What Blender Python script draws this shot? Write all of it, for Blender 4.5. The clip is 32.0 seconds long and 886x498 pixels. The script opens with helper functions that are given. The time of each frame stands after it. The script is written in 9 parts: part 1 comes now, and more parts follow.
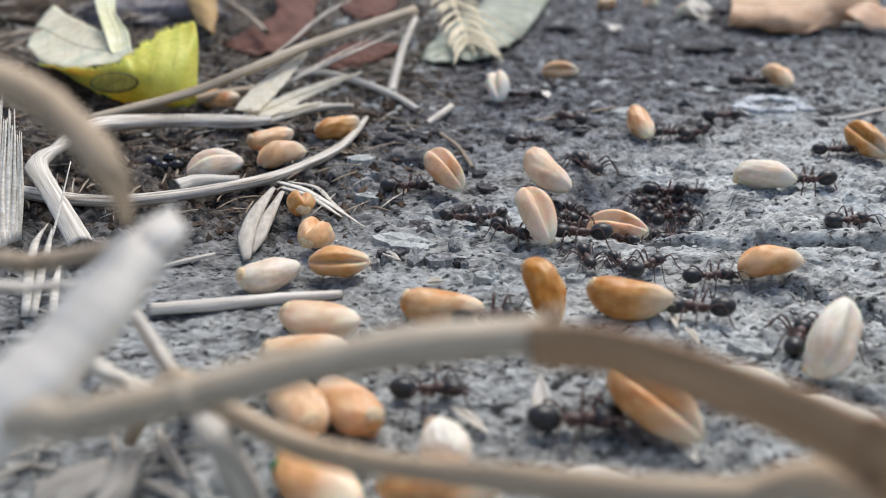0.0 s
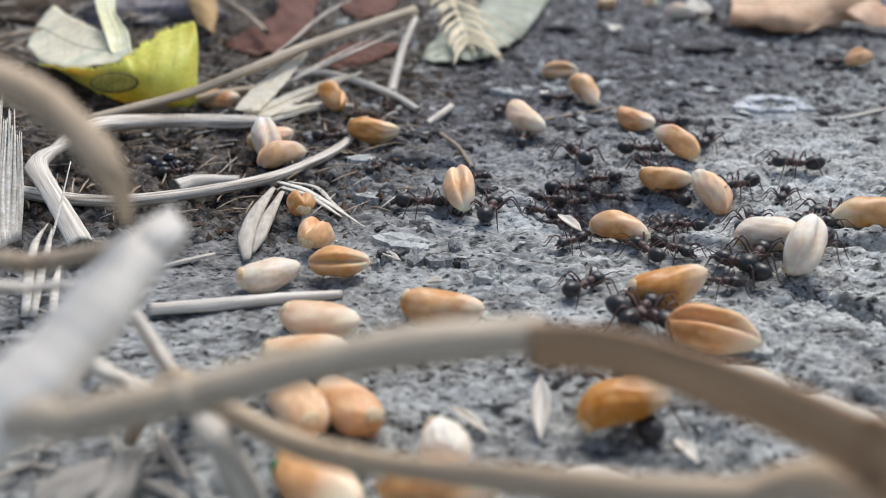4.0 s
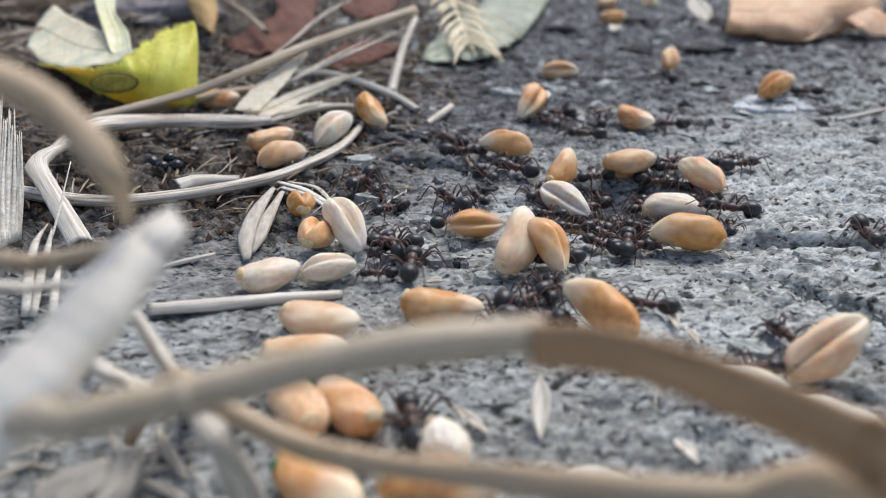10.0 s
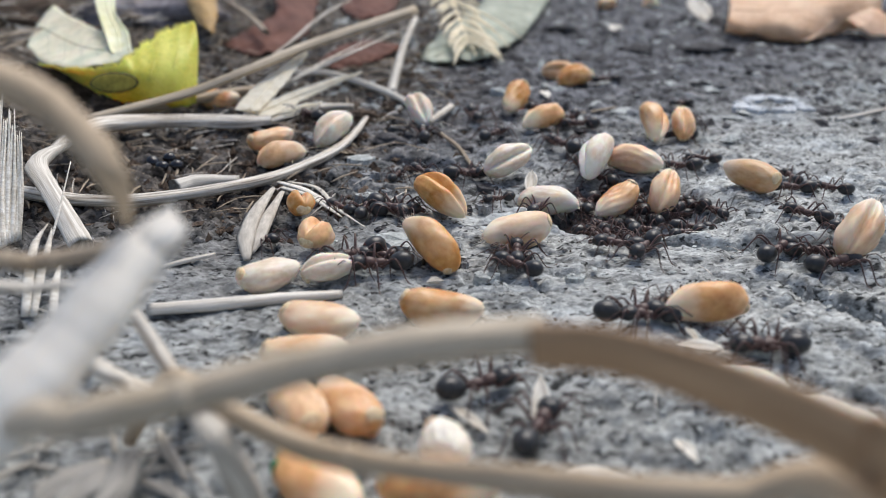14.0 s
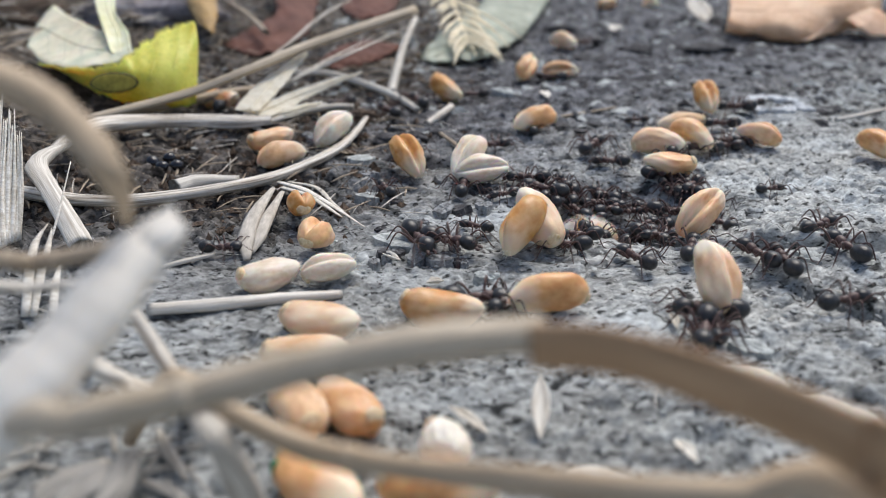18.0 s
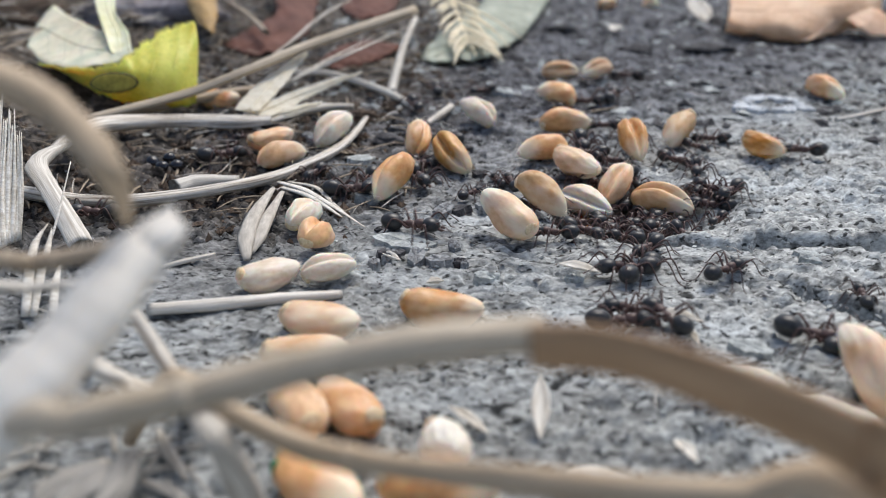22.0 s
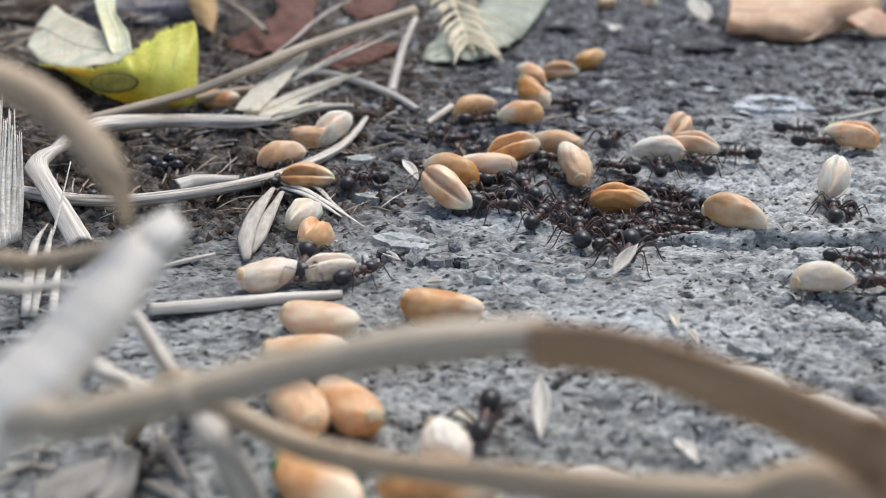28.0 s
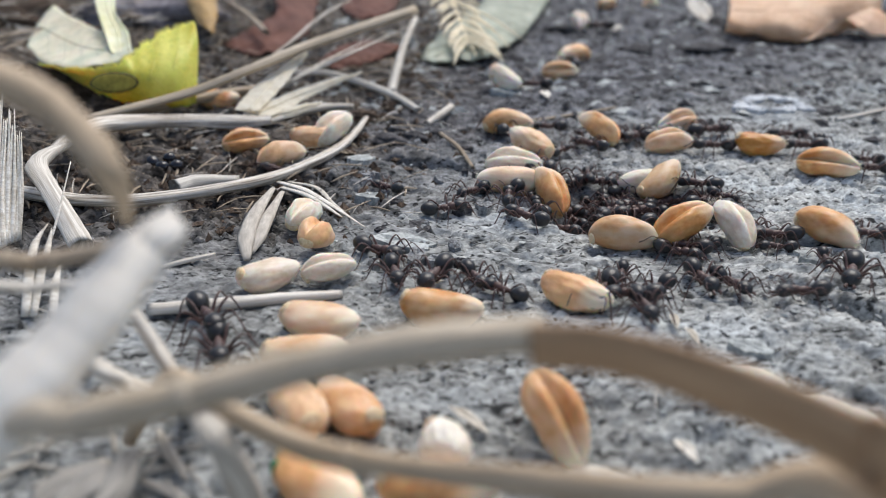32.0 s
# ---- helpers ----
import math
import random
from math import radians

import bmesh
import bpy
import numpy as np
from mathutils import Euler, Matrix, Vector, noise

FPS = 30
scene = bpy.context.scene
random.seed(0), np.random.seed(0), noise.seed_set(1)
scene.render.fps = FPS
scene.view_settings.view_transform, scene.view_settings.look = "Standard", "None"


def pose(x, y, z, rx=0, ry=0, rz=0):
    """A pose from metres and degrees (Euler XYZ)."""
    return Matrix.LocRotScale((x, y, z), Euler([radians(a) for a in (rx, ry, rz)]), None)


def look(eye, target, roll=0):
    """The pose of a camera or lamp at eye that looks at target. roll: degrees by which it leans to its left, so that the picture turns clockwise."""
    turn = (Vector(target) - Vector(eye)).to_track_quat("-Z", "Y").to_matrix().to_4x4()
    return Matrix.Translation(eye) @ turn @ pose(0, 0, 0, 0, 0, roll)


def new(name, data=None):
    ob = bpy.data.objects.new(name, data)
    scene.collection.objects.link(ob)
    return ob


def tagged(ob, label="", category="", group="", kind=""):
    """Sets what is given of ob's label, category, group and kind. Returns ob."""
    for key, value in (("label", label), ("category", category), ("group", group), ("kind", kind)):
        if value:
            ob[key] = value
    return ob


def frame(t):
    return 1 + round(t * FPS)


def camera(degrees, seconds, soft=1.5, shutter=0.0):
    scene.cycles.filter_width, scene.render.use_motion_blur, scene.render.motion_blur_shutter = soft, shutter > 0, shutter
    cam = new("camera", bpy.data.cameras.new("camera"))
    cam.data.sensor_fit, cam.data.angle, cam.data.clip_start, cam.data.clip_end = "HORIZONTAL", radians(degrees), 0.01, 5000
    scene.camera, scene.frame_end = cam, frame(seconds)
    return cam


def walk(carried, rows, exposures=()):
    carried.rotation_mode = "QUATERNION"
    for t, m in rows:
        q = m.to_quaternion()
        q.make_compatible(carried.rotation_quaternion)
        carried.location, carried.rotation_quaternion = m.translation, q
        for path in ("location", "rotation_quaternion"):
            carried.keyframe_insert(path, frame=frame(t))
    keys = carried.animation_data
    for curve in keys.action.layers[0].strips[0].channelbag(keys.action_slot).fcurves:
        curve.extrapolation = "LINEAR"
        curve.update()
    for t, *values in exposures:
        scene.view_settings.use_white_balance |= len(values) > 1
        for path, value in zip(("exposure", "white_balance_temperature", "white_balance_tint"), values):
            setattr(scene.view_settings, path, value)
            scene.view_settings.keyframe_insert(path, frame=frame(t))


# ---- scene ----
# A strip of grey soil beside an ants' nest. Lengths below are in millimetres and turned into metres by MM.
MM = 0.001
cam = camera(55, 32.0, soft=1.0, shutter=0.5)
cam.data.dof.use_dof = True
cam.data.dof.focus_distance = 84 * MM
cam.data.dof.aperture_fstop = 30.0
EYE = pose(0, 0, 34.6 * MM, 90 - 25.178, 0, 0)
walk(cam, [(0.0, EYE), (32.0, EYE)])

# ---- light: open shade under a bright sky ----
world = bpy.data.worlds.new("sky")
scene.world = world
world.use_nodes = True
wn = world.node_tree.nodes
sky = wn.new("ShaderNodeTexSky")
sky.sky_type, sky.sun_disc = "NISHITA", False
sky.sun_elevation, sky.sun_rotation = radians(61), radians(27)
sky.air_density, sky.dust_density, sky.ozone_density = 1.0, 3.0, 1.0
wn["Background"].inputs["Strength"].default_value = 0.115
world.node_tree.links.new(sky.outputs[0], wn["Background"].inputs["Color"])
sun = new("sun", bpy.data.lights.new("sun", "SUN"))
sun.data.energy, sun.data.angle, sun.data.color = 1.75, radians(36), (1.0, 0.985, 0.95)
sun.matrix_world = look((0.25, 0.5, 1.0), (0, 0, 0))
scene.view_settings.exposure = 0.29


# ---- materials ----
PIT = (20.3, 84.9)
THROAT = (15.5, 84.2)


def material(name, dark, light, scale, rough=0.6, spec=0.4, bump=0.3, stretch=(1, 1, 1), fine=4.0, patch=None, patch_at=(0.55, 0.7),
             patch_scale=0.3, sub=0.0, vary=0.0, coords="Object", detail=6.0, bump_mm=0.1, tip=None, bank=None, span=(0.36, 0.64), grit=False, harsh=0.6, sub_mm=0.6):
    """Two colours mixed by noise at `scale` features per millimetre, finer grain over it, patches of a third colour, relief."""
    m = bpy.data.materials.new(name)
    m.use_nodes = True
    nt = m.node_tree
    n, l = nt.nodes, nt.links.new
    b = n["Principled BSDF"]
    co = n.new("ShaderNodeTexCoord")
    mp = n.new("ShaderNodeMapping")
    mp.inputs["Scale"].default_value = tuple(1000 * s for s in stretch)
    l(co.outputs[coords], mp.inputs["Vector"])
    if vary:
        who = n.new("ShaderNodeObjectInfo")
        shift = n.new("ShaderNodeMath")
        shift.operation = "MULTIPLY"
        shift.inputs[1].default_value = 90.0
        l(who.outputs["Random"], shift.inputs[0])
        l(shift.outputs[0], mp.inputs["Location"])
    a = n.new("ShaderNodeTexNoise")
    a.inputs["Scale"].default_value, a.inputs["Detail"].default_value, a.inputs["Roughness"].default_value = scale, detail, harsh
    f = n.new("ShaderNodeTexNoise")
    f.inputs["Scale"].default_value, f.inputs["Detail"].default_value = scale * fine, 4
    for t in (a, f):
        l(mp.outputs[0], t.inputs["Vector"])
    mixed = n.new("ShaderNodeMath")
    mixed.operation = "MULTIPLY_ADD"
    mixed.inputs[1].default_value = 0.35
    l(f.outputs[0], mixed.inputs[0])
    half = n.new("ShaderNodeMath")
    half.operation = "MULTIPLY"
    half.inputs[1].default_value = 0.65
    l(a.outputs[0], half.inputs[0])
    l(half.outputs[0], mixed.inputs[2])
    ramp = n.new("ShaderNodeValToRGB")
    ramp.color_ramp.elements[0].position, ramp.color_ramp.elements[1].position = span
    ramp.color_ramp.elements[0].color, ramp.color_ramp.elements[1].color = (*dark, 1), (*light, 1)
    l(mixed.outputs[0], ramp.inputs[0])
    out = ramp.outputs[0]
    if patch:
        q = n.new("ShaderNodeTexNoise")
        q.inputs["Scale"].default_value, q.inputs["Detail"].default_value = scale * patch_scale, 5
        l(mp.outputs[0], q.inputs["Vector"])
        pr = n.new("ShaderNodeMapRange")
        pr.inputs["From Min"].default_value, pr.inputs["From Max"].default_value = patch_at
        l(q.outputs[0], pr.inputs["Value"])
        mx = n.new("ShaderNodeMix")
        mx.data_type = "RGBA"
        mx.inputs["B"].default_value = (*patch, 1)
        l(pr.outputs[0], mx.inputs["Factor"])
        l(out, mx.inputs["A"])
        out = mx.outputs["Result"]
    if tip:
        # the brush end of a grain is bleached
        sx = n.new("ShaderNodeSeparateXYZ")
        l(co.outputs["Object"], sx.inputs[0])
        wob = n.new("ShaderNodeMath")
        wob.operation = "MULTIPLY_ADD"
        wob.inputs[1].default_value = 0.003
        l(a.outputs[0], wob.inputs[0])
        l(sx.outputs["X"], wob.inputs[2])
        tr = n.new("ShaderNodeMapRange")
        tr.inputs["From Min"].default_value, tr.inputs["From Max"].default_value = 0.0024, 0.0042
        l(wob.outputs[0], tr.inputs["Value"])
        tx = n.new("ShaderNodeMix")
        tx.data_type = "RGBA"
        tx.inputs["B"].default_value = (*tip, 1)
        l(tr.outputs[0], tx.inputs["Factor"])
        l(out, tx.inputs["A"])
        out = tx.outputs["Result"]
    if bank:
        # dark humus earth on the side where the litter lies, with a ragged border
        sx = n.new("ShaderNodeSeparateXYZ")
        l(co.outputs["Object"], sx.inputs[0])
        edge = n.new("ShaderNodeTexNoise")
        edge.inputs["Scale"].default_value, edge.inputs["Detail"].default_value = 0.16, 8
        edge.inputs["Roughness"].default_value = 0.7
        l(mp.outputs[0], edge.inputs["Vector"])
        e1 = n.new("ShaderNodeMath")
        e1.operation = "MULTIPLY"
        e1.inputs[1].default_value = 0.055
        l(edge.outputs[0], e1.inputs[0])
        e2 = n.new("ShaderNodeMath")
        e2.operation = "MULTIPLY_ADD"
        e2.inputs[1].default_value = -1.0
        l(sx.outputs["X"], e2.inputs[0])
        l(e1.outputs[0], e2.inputs[2])
        far = n.new("ShaderNodeMath")
        far.operation = "MULTIPLY_ADD"
        far.inputs[1].default_value = 0.17
        l(sx.outputs["Y"], far.inputs[0])
        l(e2.outputs[0], far.inputs[2])
        er = n.new("ShaderNodeMapRange")
        er.inputs["From Min"].default_value, er.inputs["From Max"].default_value = 0.04, 0.062
        l(far.outputs[0], er.inputs["Value"])
        near = n.new("ShaderNodeMapRange")
        near.inputs["From Min"].default_value, near.inputs["From Max"].default_value = 0.056, 0.084
        l(sx.outputs["Y"], near.inputs["Value"])
        en = n.new("ShaderNodeMath")
        en.operation = "MULTIPLY"
        l(er.outputs[0], en.inputs[0])
        l(near.outputs[0], en.inputs[1])
        # darker earth towards the far side
        f1 = n.new("ShaderNodeMath")
        f1.operation = "MULTIPLY_ADD"
        f1.inputs[1].default_value = -0.76
        f0 = n.new("ShaderNodeMath")
        f0.operation = "ADD"
        l(sx.outputs["Y"], f0.inputs[0])
        l(e1.outputs[0], f0.inputs[1])
        l(sx.outputs["X"], f1.inputs[0])
        l(f0.outputs[0], f1.inputs[2])
        fr = n.new("ShaderNodeMapRange")
        fr.inputs["From Min"].default_value, fr.inputs["From Max"].default_value, fr.inputs["To Max"].default_value = 0.101, 0.14, 0.95
        l(f1.outputs[0], fr.inputs["Value"])
        both = n.new("ShaderNodeMath")
        both.operation = "MAXIMUM"
        l(en.outputs[0], both.inputs[0])
        l(fr.outputs[0], both.inputs[1])
        tone, dusky, which = n.new("ShaderNodeMix"), n.new("ShaderNodeMix"), n.new("ShaderNodeMix")
        for mixer, pair in ((tone, bank[:2]), (dusky, bank[2:])):
            mixer.data_type = "RGBA"
            mixer.inputs["A"].default_value, mixer.inputs["B"].default_value = (*pair[0], 1), (*pair[1], 1)
        which.data_type = "RGBA"
        l(dusky.outputs["Result"], which.inputs["A"])
        l(tone.outputs["Result"], which.inputs["B"])
        lump = n.new("ShaderNodeTexNoise")
        lump.inputs["Scale"].default_value, lump.inputs["Detail"].default_value, lump.inputs["Roughness"].default_value = 270.0, 7, 0.6
        l(co.outputs["Object"], lump.inputs["Vector"])
        tl = n.new("ShaderNodeMath")
        tl.operation = "ADD"
        l(mixed.outputs[0], tl.inputs[0])
        l(lump.outputs[0], tl.inputs[1])
        tm = n.new("ShaderNodeMapRange")
        tm.inputs["From Min"].default_value, tm.inputs["From Max"].default_value = 0.86, 1.14
        l(tl.outputs[0], tm.inputs["Value"])
        l(tm.outputs[0], tone.inputs["Factor"])
        l(tm.outputs[0], dusky.inputs["Factor"])
        bx = n.new("ShaderNodeMix")
        bx.data_type = "RGBA"
        home = n.new("ShaderNodeVectorMath")
        home.operation = "DISTANCE"
        home.inputs[1].default_value = (0.0, 0.12, 0.0)
        l(co.outputs["Object"], home.inputs[0])
        flat = n.new("ShaderNodeMapRange")
        flat.inputs["From Min"].default_value, flat.inputs["From Max"].default_value = 0.2, 0.6
        l(home.outputs["Value"], flat.inputs["Value"])
        blend = n.new("ShaderNodeMix")
        blend.inputs["B"].default_value = 0.5
        l(flat.outputs[0], blend.inputs["Factor"])
        l(both.outputs[0], blend.inputs["A"])
        even = n.new("ShaderNodeMix")
        even.inputs["B"].default_value = 0.5
        l(flat.outputs[0], even.inputs["Factor"])
        l(en.outputs[0], even.inputs["A"])
        l(even.outputs["Result"], which.inputs["Factor"])
        # darker earth round the nest's mouth
        from_mouth = n.new("ShaderNodeVectorMath")
        from_mouth.operation = "DISTANCE"
        from_mouth.inputs[1].default_value = ((THROAT[0] + 2.0) * MM, (THROAT[1] + 3.0) * MM, -0.003)
        l(co.outputs["Object"], from_mouth.inputs[0])
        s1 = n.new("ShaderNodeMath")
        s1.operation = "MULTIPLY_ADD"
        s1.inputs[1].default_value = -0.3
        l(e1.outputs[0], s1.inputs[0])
        l(from_mouth.outputs["Value"], s1.inputs[2])
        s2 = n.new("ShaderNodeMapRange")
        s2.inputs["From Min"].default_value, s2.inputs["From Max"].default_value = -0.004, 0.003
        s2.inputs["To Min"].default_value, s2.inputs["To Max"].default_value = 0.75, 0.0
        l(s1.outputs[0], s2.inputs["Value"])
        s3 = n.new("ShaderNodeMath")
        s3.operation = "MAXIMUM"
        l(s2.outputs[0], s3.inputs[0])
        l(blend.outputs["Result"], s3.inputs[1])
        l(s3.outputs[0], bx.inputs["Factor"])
        l(out, bx.inputs["A"])
        l(which.outputs["Result"], bx.inputs["B"])
        out = bx.outputs["Result"]
        # paler dry crust in front of the nest, with the sky's sheen painted in
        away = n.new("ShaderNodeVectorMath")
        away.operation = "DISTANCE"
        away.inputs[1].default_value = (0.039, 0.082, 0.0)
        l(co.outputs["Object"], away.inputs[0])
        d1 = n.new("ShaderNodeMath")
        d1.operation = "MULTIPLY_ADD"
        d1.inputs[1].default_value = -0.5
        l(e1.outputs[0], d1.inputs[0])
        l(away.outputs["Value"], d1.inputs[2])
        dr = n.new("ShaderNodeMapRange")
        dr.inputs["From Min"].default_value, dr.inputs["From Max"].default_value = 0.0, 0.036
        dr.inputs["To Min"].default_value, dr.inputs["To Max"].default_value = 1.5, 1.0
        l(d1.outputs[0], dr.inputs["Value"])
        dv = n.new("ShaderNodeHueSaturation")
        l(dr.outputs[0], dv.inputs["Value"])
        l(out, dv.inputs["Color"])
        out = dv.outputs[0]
    if vary:
        ob = n.new("ShaderNodeObjectInfo")
        rr = n.new("ShaderNodeMapRange")
        rr.inputs["To Min"].default_value, rr.inputs["To Max"].default_value = 1 - vary, 1 + vary
        l(ob.outputs["Random"], rr.inputs["Value"])
        hs = n.new("ShaderNodeHueSaturation")
        l(rr.outputs[0], hs.inputs["Value"])
        sr = n.new("ShaderNodeMapRange")
        sr.inputs["To Min"].default_value, sr.inputs["To Max"].default_value = 1 + vary * 0.8, 1 - vary * 0.8
        l(ob.outputs["Random"], sr.inputs["Value"])
        l(sr.outputs[0], hs.inputs["Saturation"])
        l(out, hs.inputs["Color"])
        out = hs.outputs[0]
    l(out, b.inputs["Base Color"])
    b.inputs["Roughness"].default_value, b.inputs["Specular IOR Level"].default_value = rough, spec
    if sub:
        b.inputs["Subsurface Weight"].default_value, b.inputs["Subsurface Scale"].default_value = sub, sub_mm * MM
        b.inputs["Subsurface Radius"].default_value = (1.0, 0.5, 0.25) if sub_mm < 1 else (1.0, 0.95, 0.85)
    bp = n.new("ShaderNodeBump")
    bp.inputs["Strength"].default_value, bp.inputs["Distance"].default_value = bump, bump_mm * MM
    l(mixed.outputs[0], bp.inputs["Height"])
    l(bp.outputs[0], b.inputs["Normal"])
    if grit:
        # flaky crust: small plates over the soft relief
        g = n.new("ShaderNodeTexVoronoi")
        g.feature = "DISTANCE_TO_EDGE"
        g.inputs["Scale"].default_value = 0.55
        warp = n.new("ShaderNodeVectorMath")
        warp.operation = "MULTIPLY_ADD"
        warp.inputs[1].default_value = (2.4, 2.4, 2.4)
        l(a.outputs["Color"], warp.inputs[0])
        l(mp.outputs[0], warp.inputs[2])
        l(warp.outputs[0], g.inputs["Vector"])
        gr = n.new("ShaderNodeTexNoise")
        gr.inputs["Scale"].default_value, gr.inputs["Detail"].default_value, gr.inputs["Roughness"].default_value = 2.1, 6, 0.66
        l(mp.outputs[0], gr.inputs["Vector"])
        b2, b3 = n.new("ShaderNodeBump"), n.new("ShaderNodeBump")
        b2.inputs["Strength"].default_value, b2.inputs["Distance"].default_value = 0.6, 0.16 * MM
        l(g.outputs["Distance"], b2.inputs["Height"])
        l(bp.outputs[0], b2.inputs["Normal"])
        b3.inputs["Strength"].default_value, b3.inputs["Distance"].default_value = 0.6, 0.1 * MM
        l(gr.outputs[0], b3.inputs["Height"])
        l(b2.outputs[0], b3.inputs["Normal"])
        l(b3.outputs[0], b.inputs["Normal"])
        # colour follows this bump: tops painted paler, hollows darker, as shade would fall
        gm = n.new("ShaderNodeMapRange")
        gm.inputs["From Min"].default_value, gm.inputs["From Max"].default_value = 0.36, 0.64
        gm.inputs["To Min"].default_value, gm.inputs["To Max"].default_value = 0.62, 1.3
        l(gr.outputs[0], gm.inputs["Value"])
        # dark flecks put into the colour for shaded pits in the crust
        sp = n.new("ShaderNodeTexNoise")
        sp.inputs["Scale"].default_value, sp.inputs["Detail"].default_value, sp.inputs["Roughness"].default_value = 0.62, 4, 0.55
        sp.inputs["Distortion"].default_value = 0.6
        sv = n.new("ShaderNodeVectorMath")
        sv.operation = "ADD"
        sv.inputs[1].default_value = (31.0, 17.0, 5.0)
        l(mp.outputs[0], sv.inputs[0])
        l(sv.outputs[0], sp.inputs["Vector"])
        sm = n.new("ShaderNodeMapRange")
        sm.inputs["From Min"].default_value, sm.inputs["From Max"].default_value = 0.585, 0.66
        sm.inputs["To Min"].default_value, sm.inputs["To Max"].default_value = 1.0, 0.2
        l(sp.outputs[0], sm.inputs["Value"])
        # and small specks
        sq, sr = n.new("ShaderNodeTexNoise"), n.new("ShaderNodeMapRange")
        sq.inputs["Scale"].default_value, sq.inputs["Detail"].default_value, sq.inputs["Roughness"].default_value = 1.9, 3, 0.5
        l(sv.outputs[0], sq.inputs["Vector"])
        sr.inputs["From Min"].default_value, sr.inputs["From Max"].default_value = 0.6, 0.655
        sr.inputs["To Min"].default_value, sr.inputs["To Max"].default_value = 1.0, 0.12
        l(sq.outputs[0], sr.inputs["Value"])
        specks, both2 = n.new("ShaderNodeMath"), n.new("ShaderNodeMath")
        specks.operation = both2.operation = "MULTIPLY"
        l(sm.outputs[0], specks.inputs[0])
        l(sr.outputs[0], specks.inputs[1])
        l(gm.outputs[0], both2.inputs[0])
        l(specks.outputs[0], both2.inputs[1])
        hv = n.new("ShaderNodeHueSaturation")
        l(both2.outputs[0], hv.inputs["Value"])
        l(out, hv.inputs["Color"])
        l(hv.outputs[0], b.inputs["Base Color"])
    return m


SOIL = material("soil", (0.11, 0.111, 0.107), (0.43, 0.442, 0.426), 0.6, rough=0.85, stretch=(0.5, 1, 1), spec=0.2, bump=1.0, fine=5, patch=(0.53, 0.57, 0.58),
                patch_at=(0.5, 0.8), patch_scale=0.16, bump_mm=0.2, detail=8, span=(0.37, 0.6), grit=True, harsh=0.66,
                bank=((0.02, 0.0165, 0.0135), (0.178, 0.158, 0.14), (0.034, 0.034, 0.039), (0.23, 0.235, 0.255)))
CRUMB = material("soil_crumb", (0.12, 0.12, 0.12), (0.42, 0.435, 0.435), 0.9, rough=0.8, spec=0.3, bump=0.8, coords="Object")
DARK_SOIL = material("dark_soil", (0.022, 0.02, 0.022), (0.12, 0.117, 0.12), 0.9, rough=0.75, spec=0.3, bump=0.8)
CRUST = material("pale_crust", (0.24, 0.255, 0.245), (0.56, 0.59, 0.57), 0.9, rough=0.7, spec=0.35, bump=0.8)
CHALK = material("chalky_crust", (0.5, 0.52, 0.53), (0.78, 0.8, 0.81), 0.9, rough=0.8, spec=0.2, bump=0.8)
HUMUS = material("humus", (0.025, 0.017, 0.012), (0.17, 0.12, 0.085), 0.8, rough=0.85, spec=0.25, bump=0.8)
ROCK = material("mauve_grey_earth", (0.14, 0.125, 0.13), (0.46, 0.42, 0.435), 0.35, rough=0.8, spec=0.3, bump=0.9)
RIM = material("dark_olive_rim", (0.045, 0.04, 0.01), (0.11, 0.09, 0.02), 0.8, rough=0.6)
AMBER = material("amber_grain_skin", (0.57, 0.245, 0.07), (0.82, 0.48, 0.21), 0.35, rough=0.34, spec=0.4, bump=0.4, stretch=(0.8, 1.1, 1.1), sub=0.55, vary=0.16,
                 patch=(0.84, 0.62, 0.4), patch_at=(0.5, 0.75), patch_scale=0.9, tip=(0.89, 0.74, 0.54))
TAN = material("tan_grain_skin", (0.62, 0.35, 0.17), (0.8, 0.54, 0.32), 0.4, rough=0.44, spec=0.4, bump=0.6, stretch=(0.8, 1.2, 1.2), sub=0.5, vary=0.14,
               patch=(0.8, 0.64, 0.46), patch_at=(0.48, 0.72), patch_scale=0.9, tip=(0.84, 0.73, 0.57))
PALE = material("pale_grain_skin", (0.74, 0.6, 0.45), (0.93, 0.86, 0.74), 0.45, rough=0.52, spec=0.35, bump=0.9, stretch=(0.7, 1.4, 1.4), sub=0.5, vary=0.1,
                patch=(0.8, 0.6, 0.38), patch_at=(0.52, 0.8), patch_scale=0.9, tip=(0.9, 0.84, 0.74), bump_mm=0.14)
CREASE = material("grain_germ", (0.62, 0.42, 0.22), (0.84, 0.7, 0.48), 1.2, rough=0.55, bump=0.3, sub=0.2)
BRUSH = material("grain_brush", (0.72, 0.64, 0.5), (0.9, 0.86, 0.76), 3, rough=0.8, bump=0.3)
STRAW = material("bleached_straw", (0.52, 0.44, 0.33), (0.96, 0.92, 0.84), 0.5, rough=0.55, spec=0.4, bump=0.8, stretch=(0.12, 5, 5), coords="UV",
                 patch=(0.24, 0.19, 0.14), patch_at=(0.5, 0.62), patch_scale=2.2, vary=0.08)
STRAW_WARM = material("dull_brown_straw", (0.24, 0.18, 0.115), (0.55, 0.45, 0.33), 0.4, rough=0.5, spec=0.45, bump=0.5, stretch=(0.18, 2.2, 2.2), coords="UV", vary=0.1,
                      patch=(0.14, 0.09, 0.05), patch_at=(0.6, 0.75), patch_scale=0.6)
STRAW_PALE = material("dull_tan_straw", (0.38, 0.305, 0.21), (0.65, 0.55, 0.42), 0.4, rough=0.55, bump=0.4, stretch=(0.18, 2.2, 2.2), coords="UV")
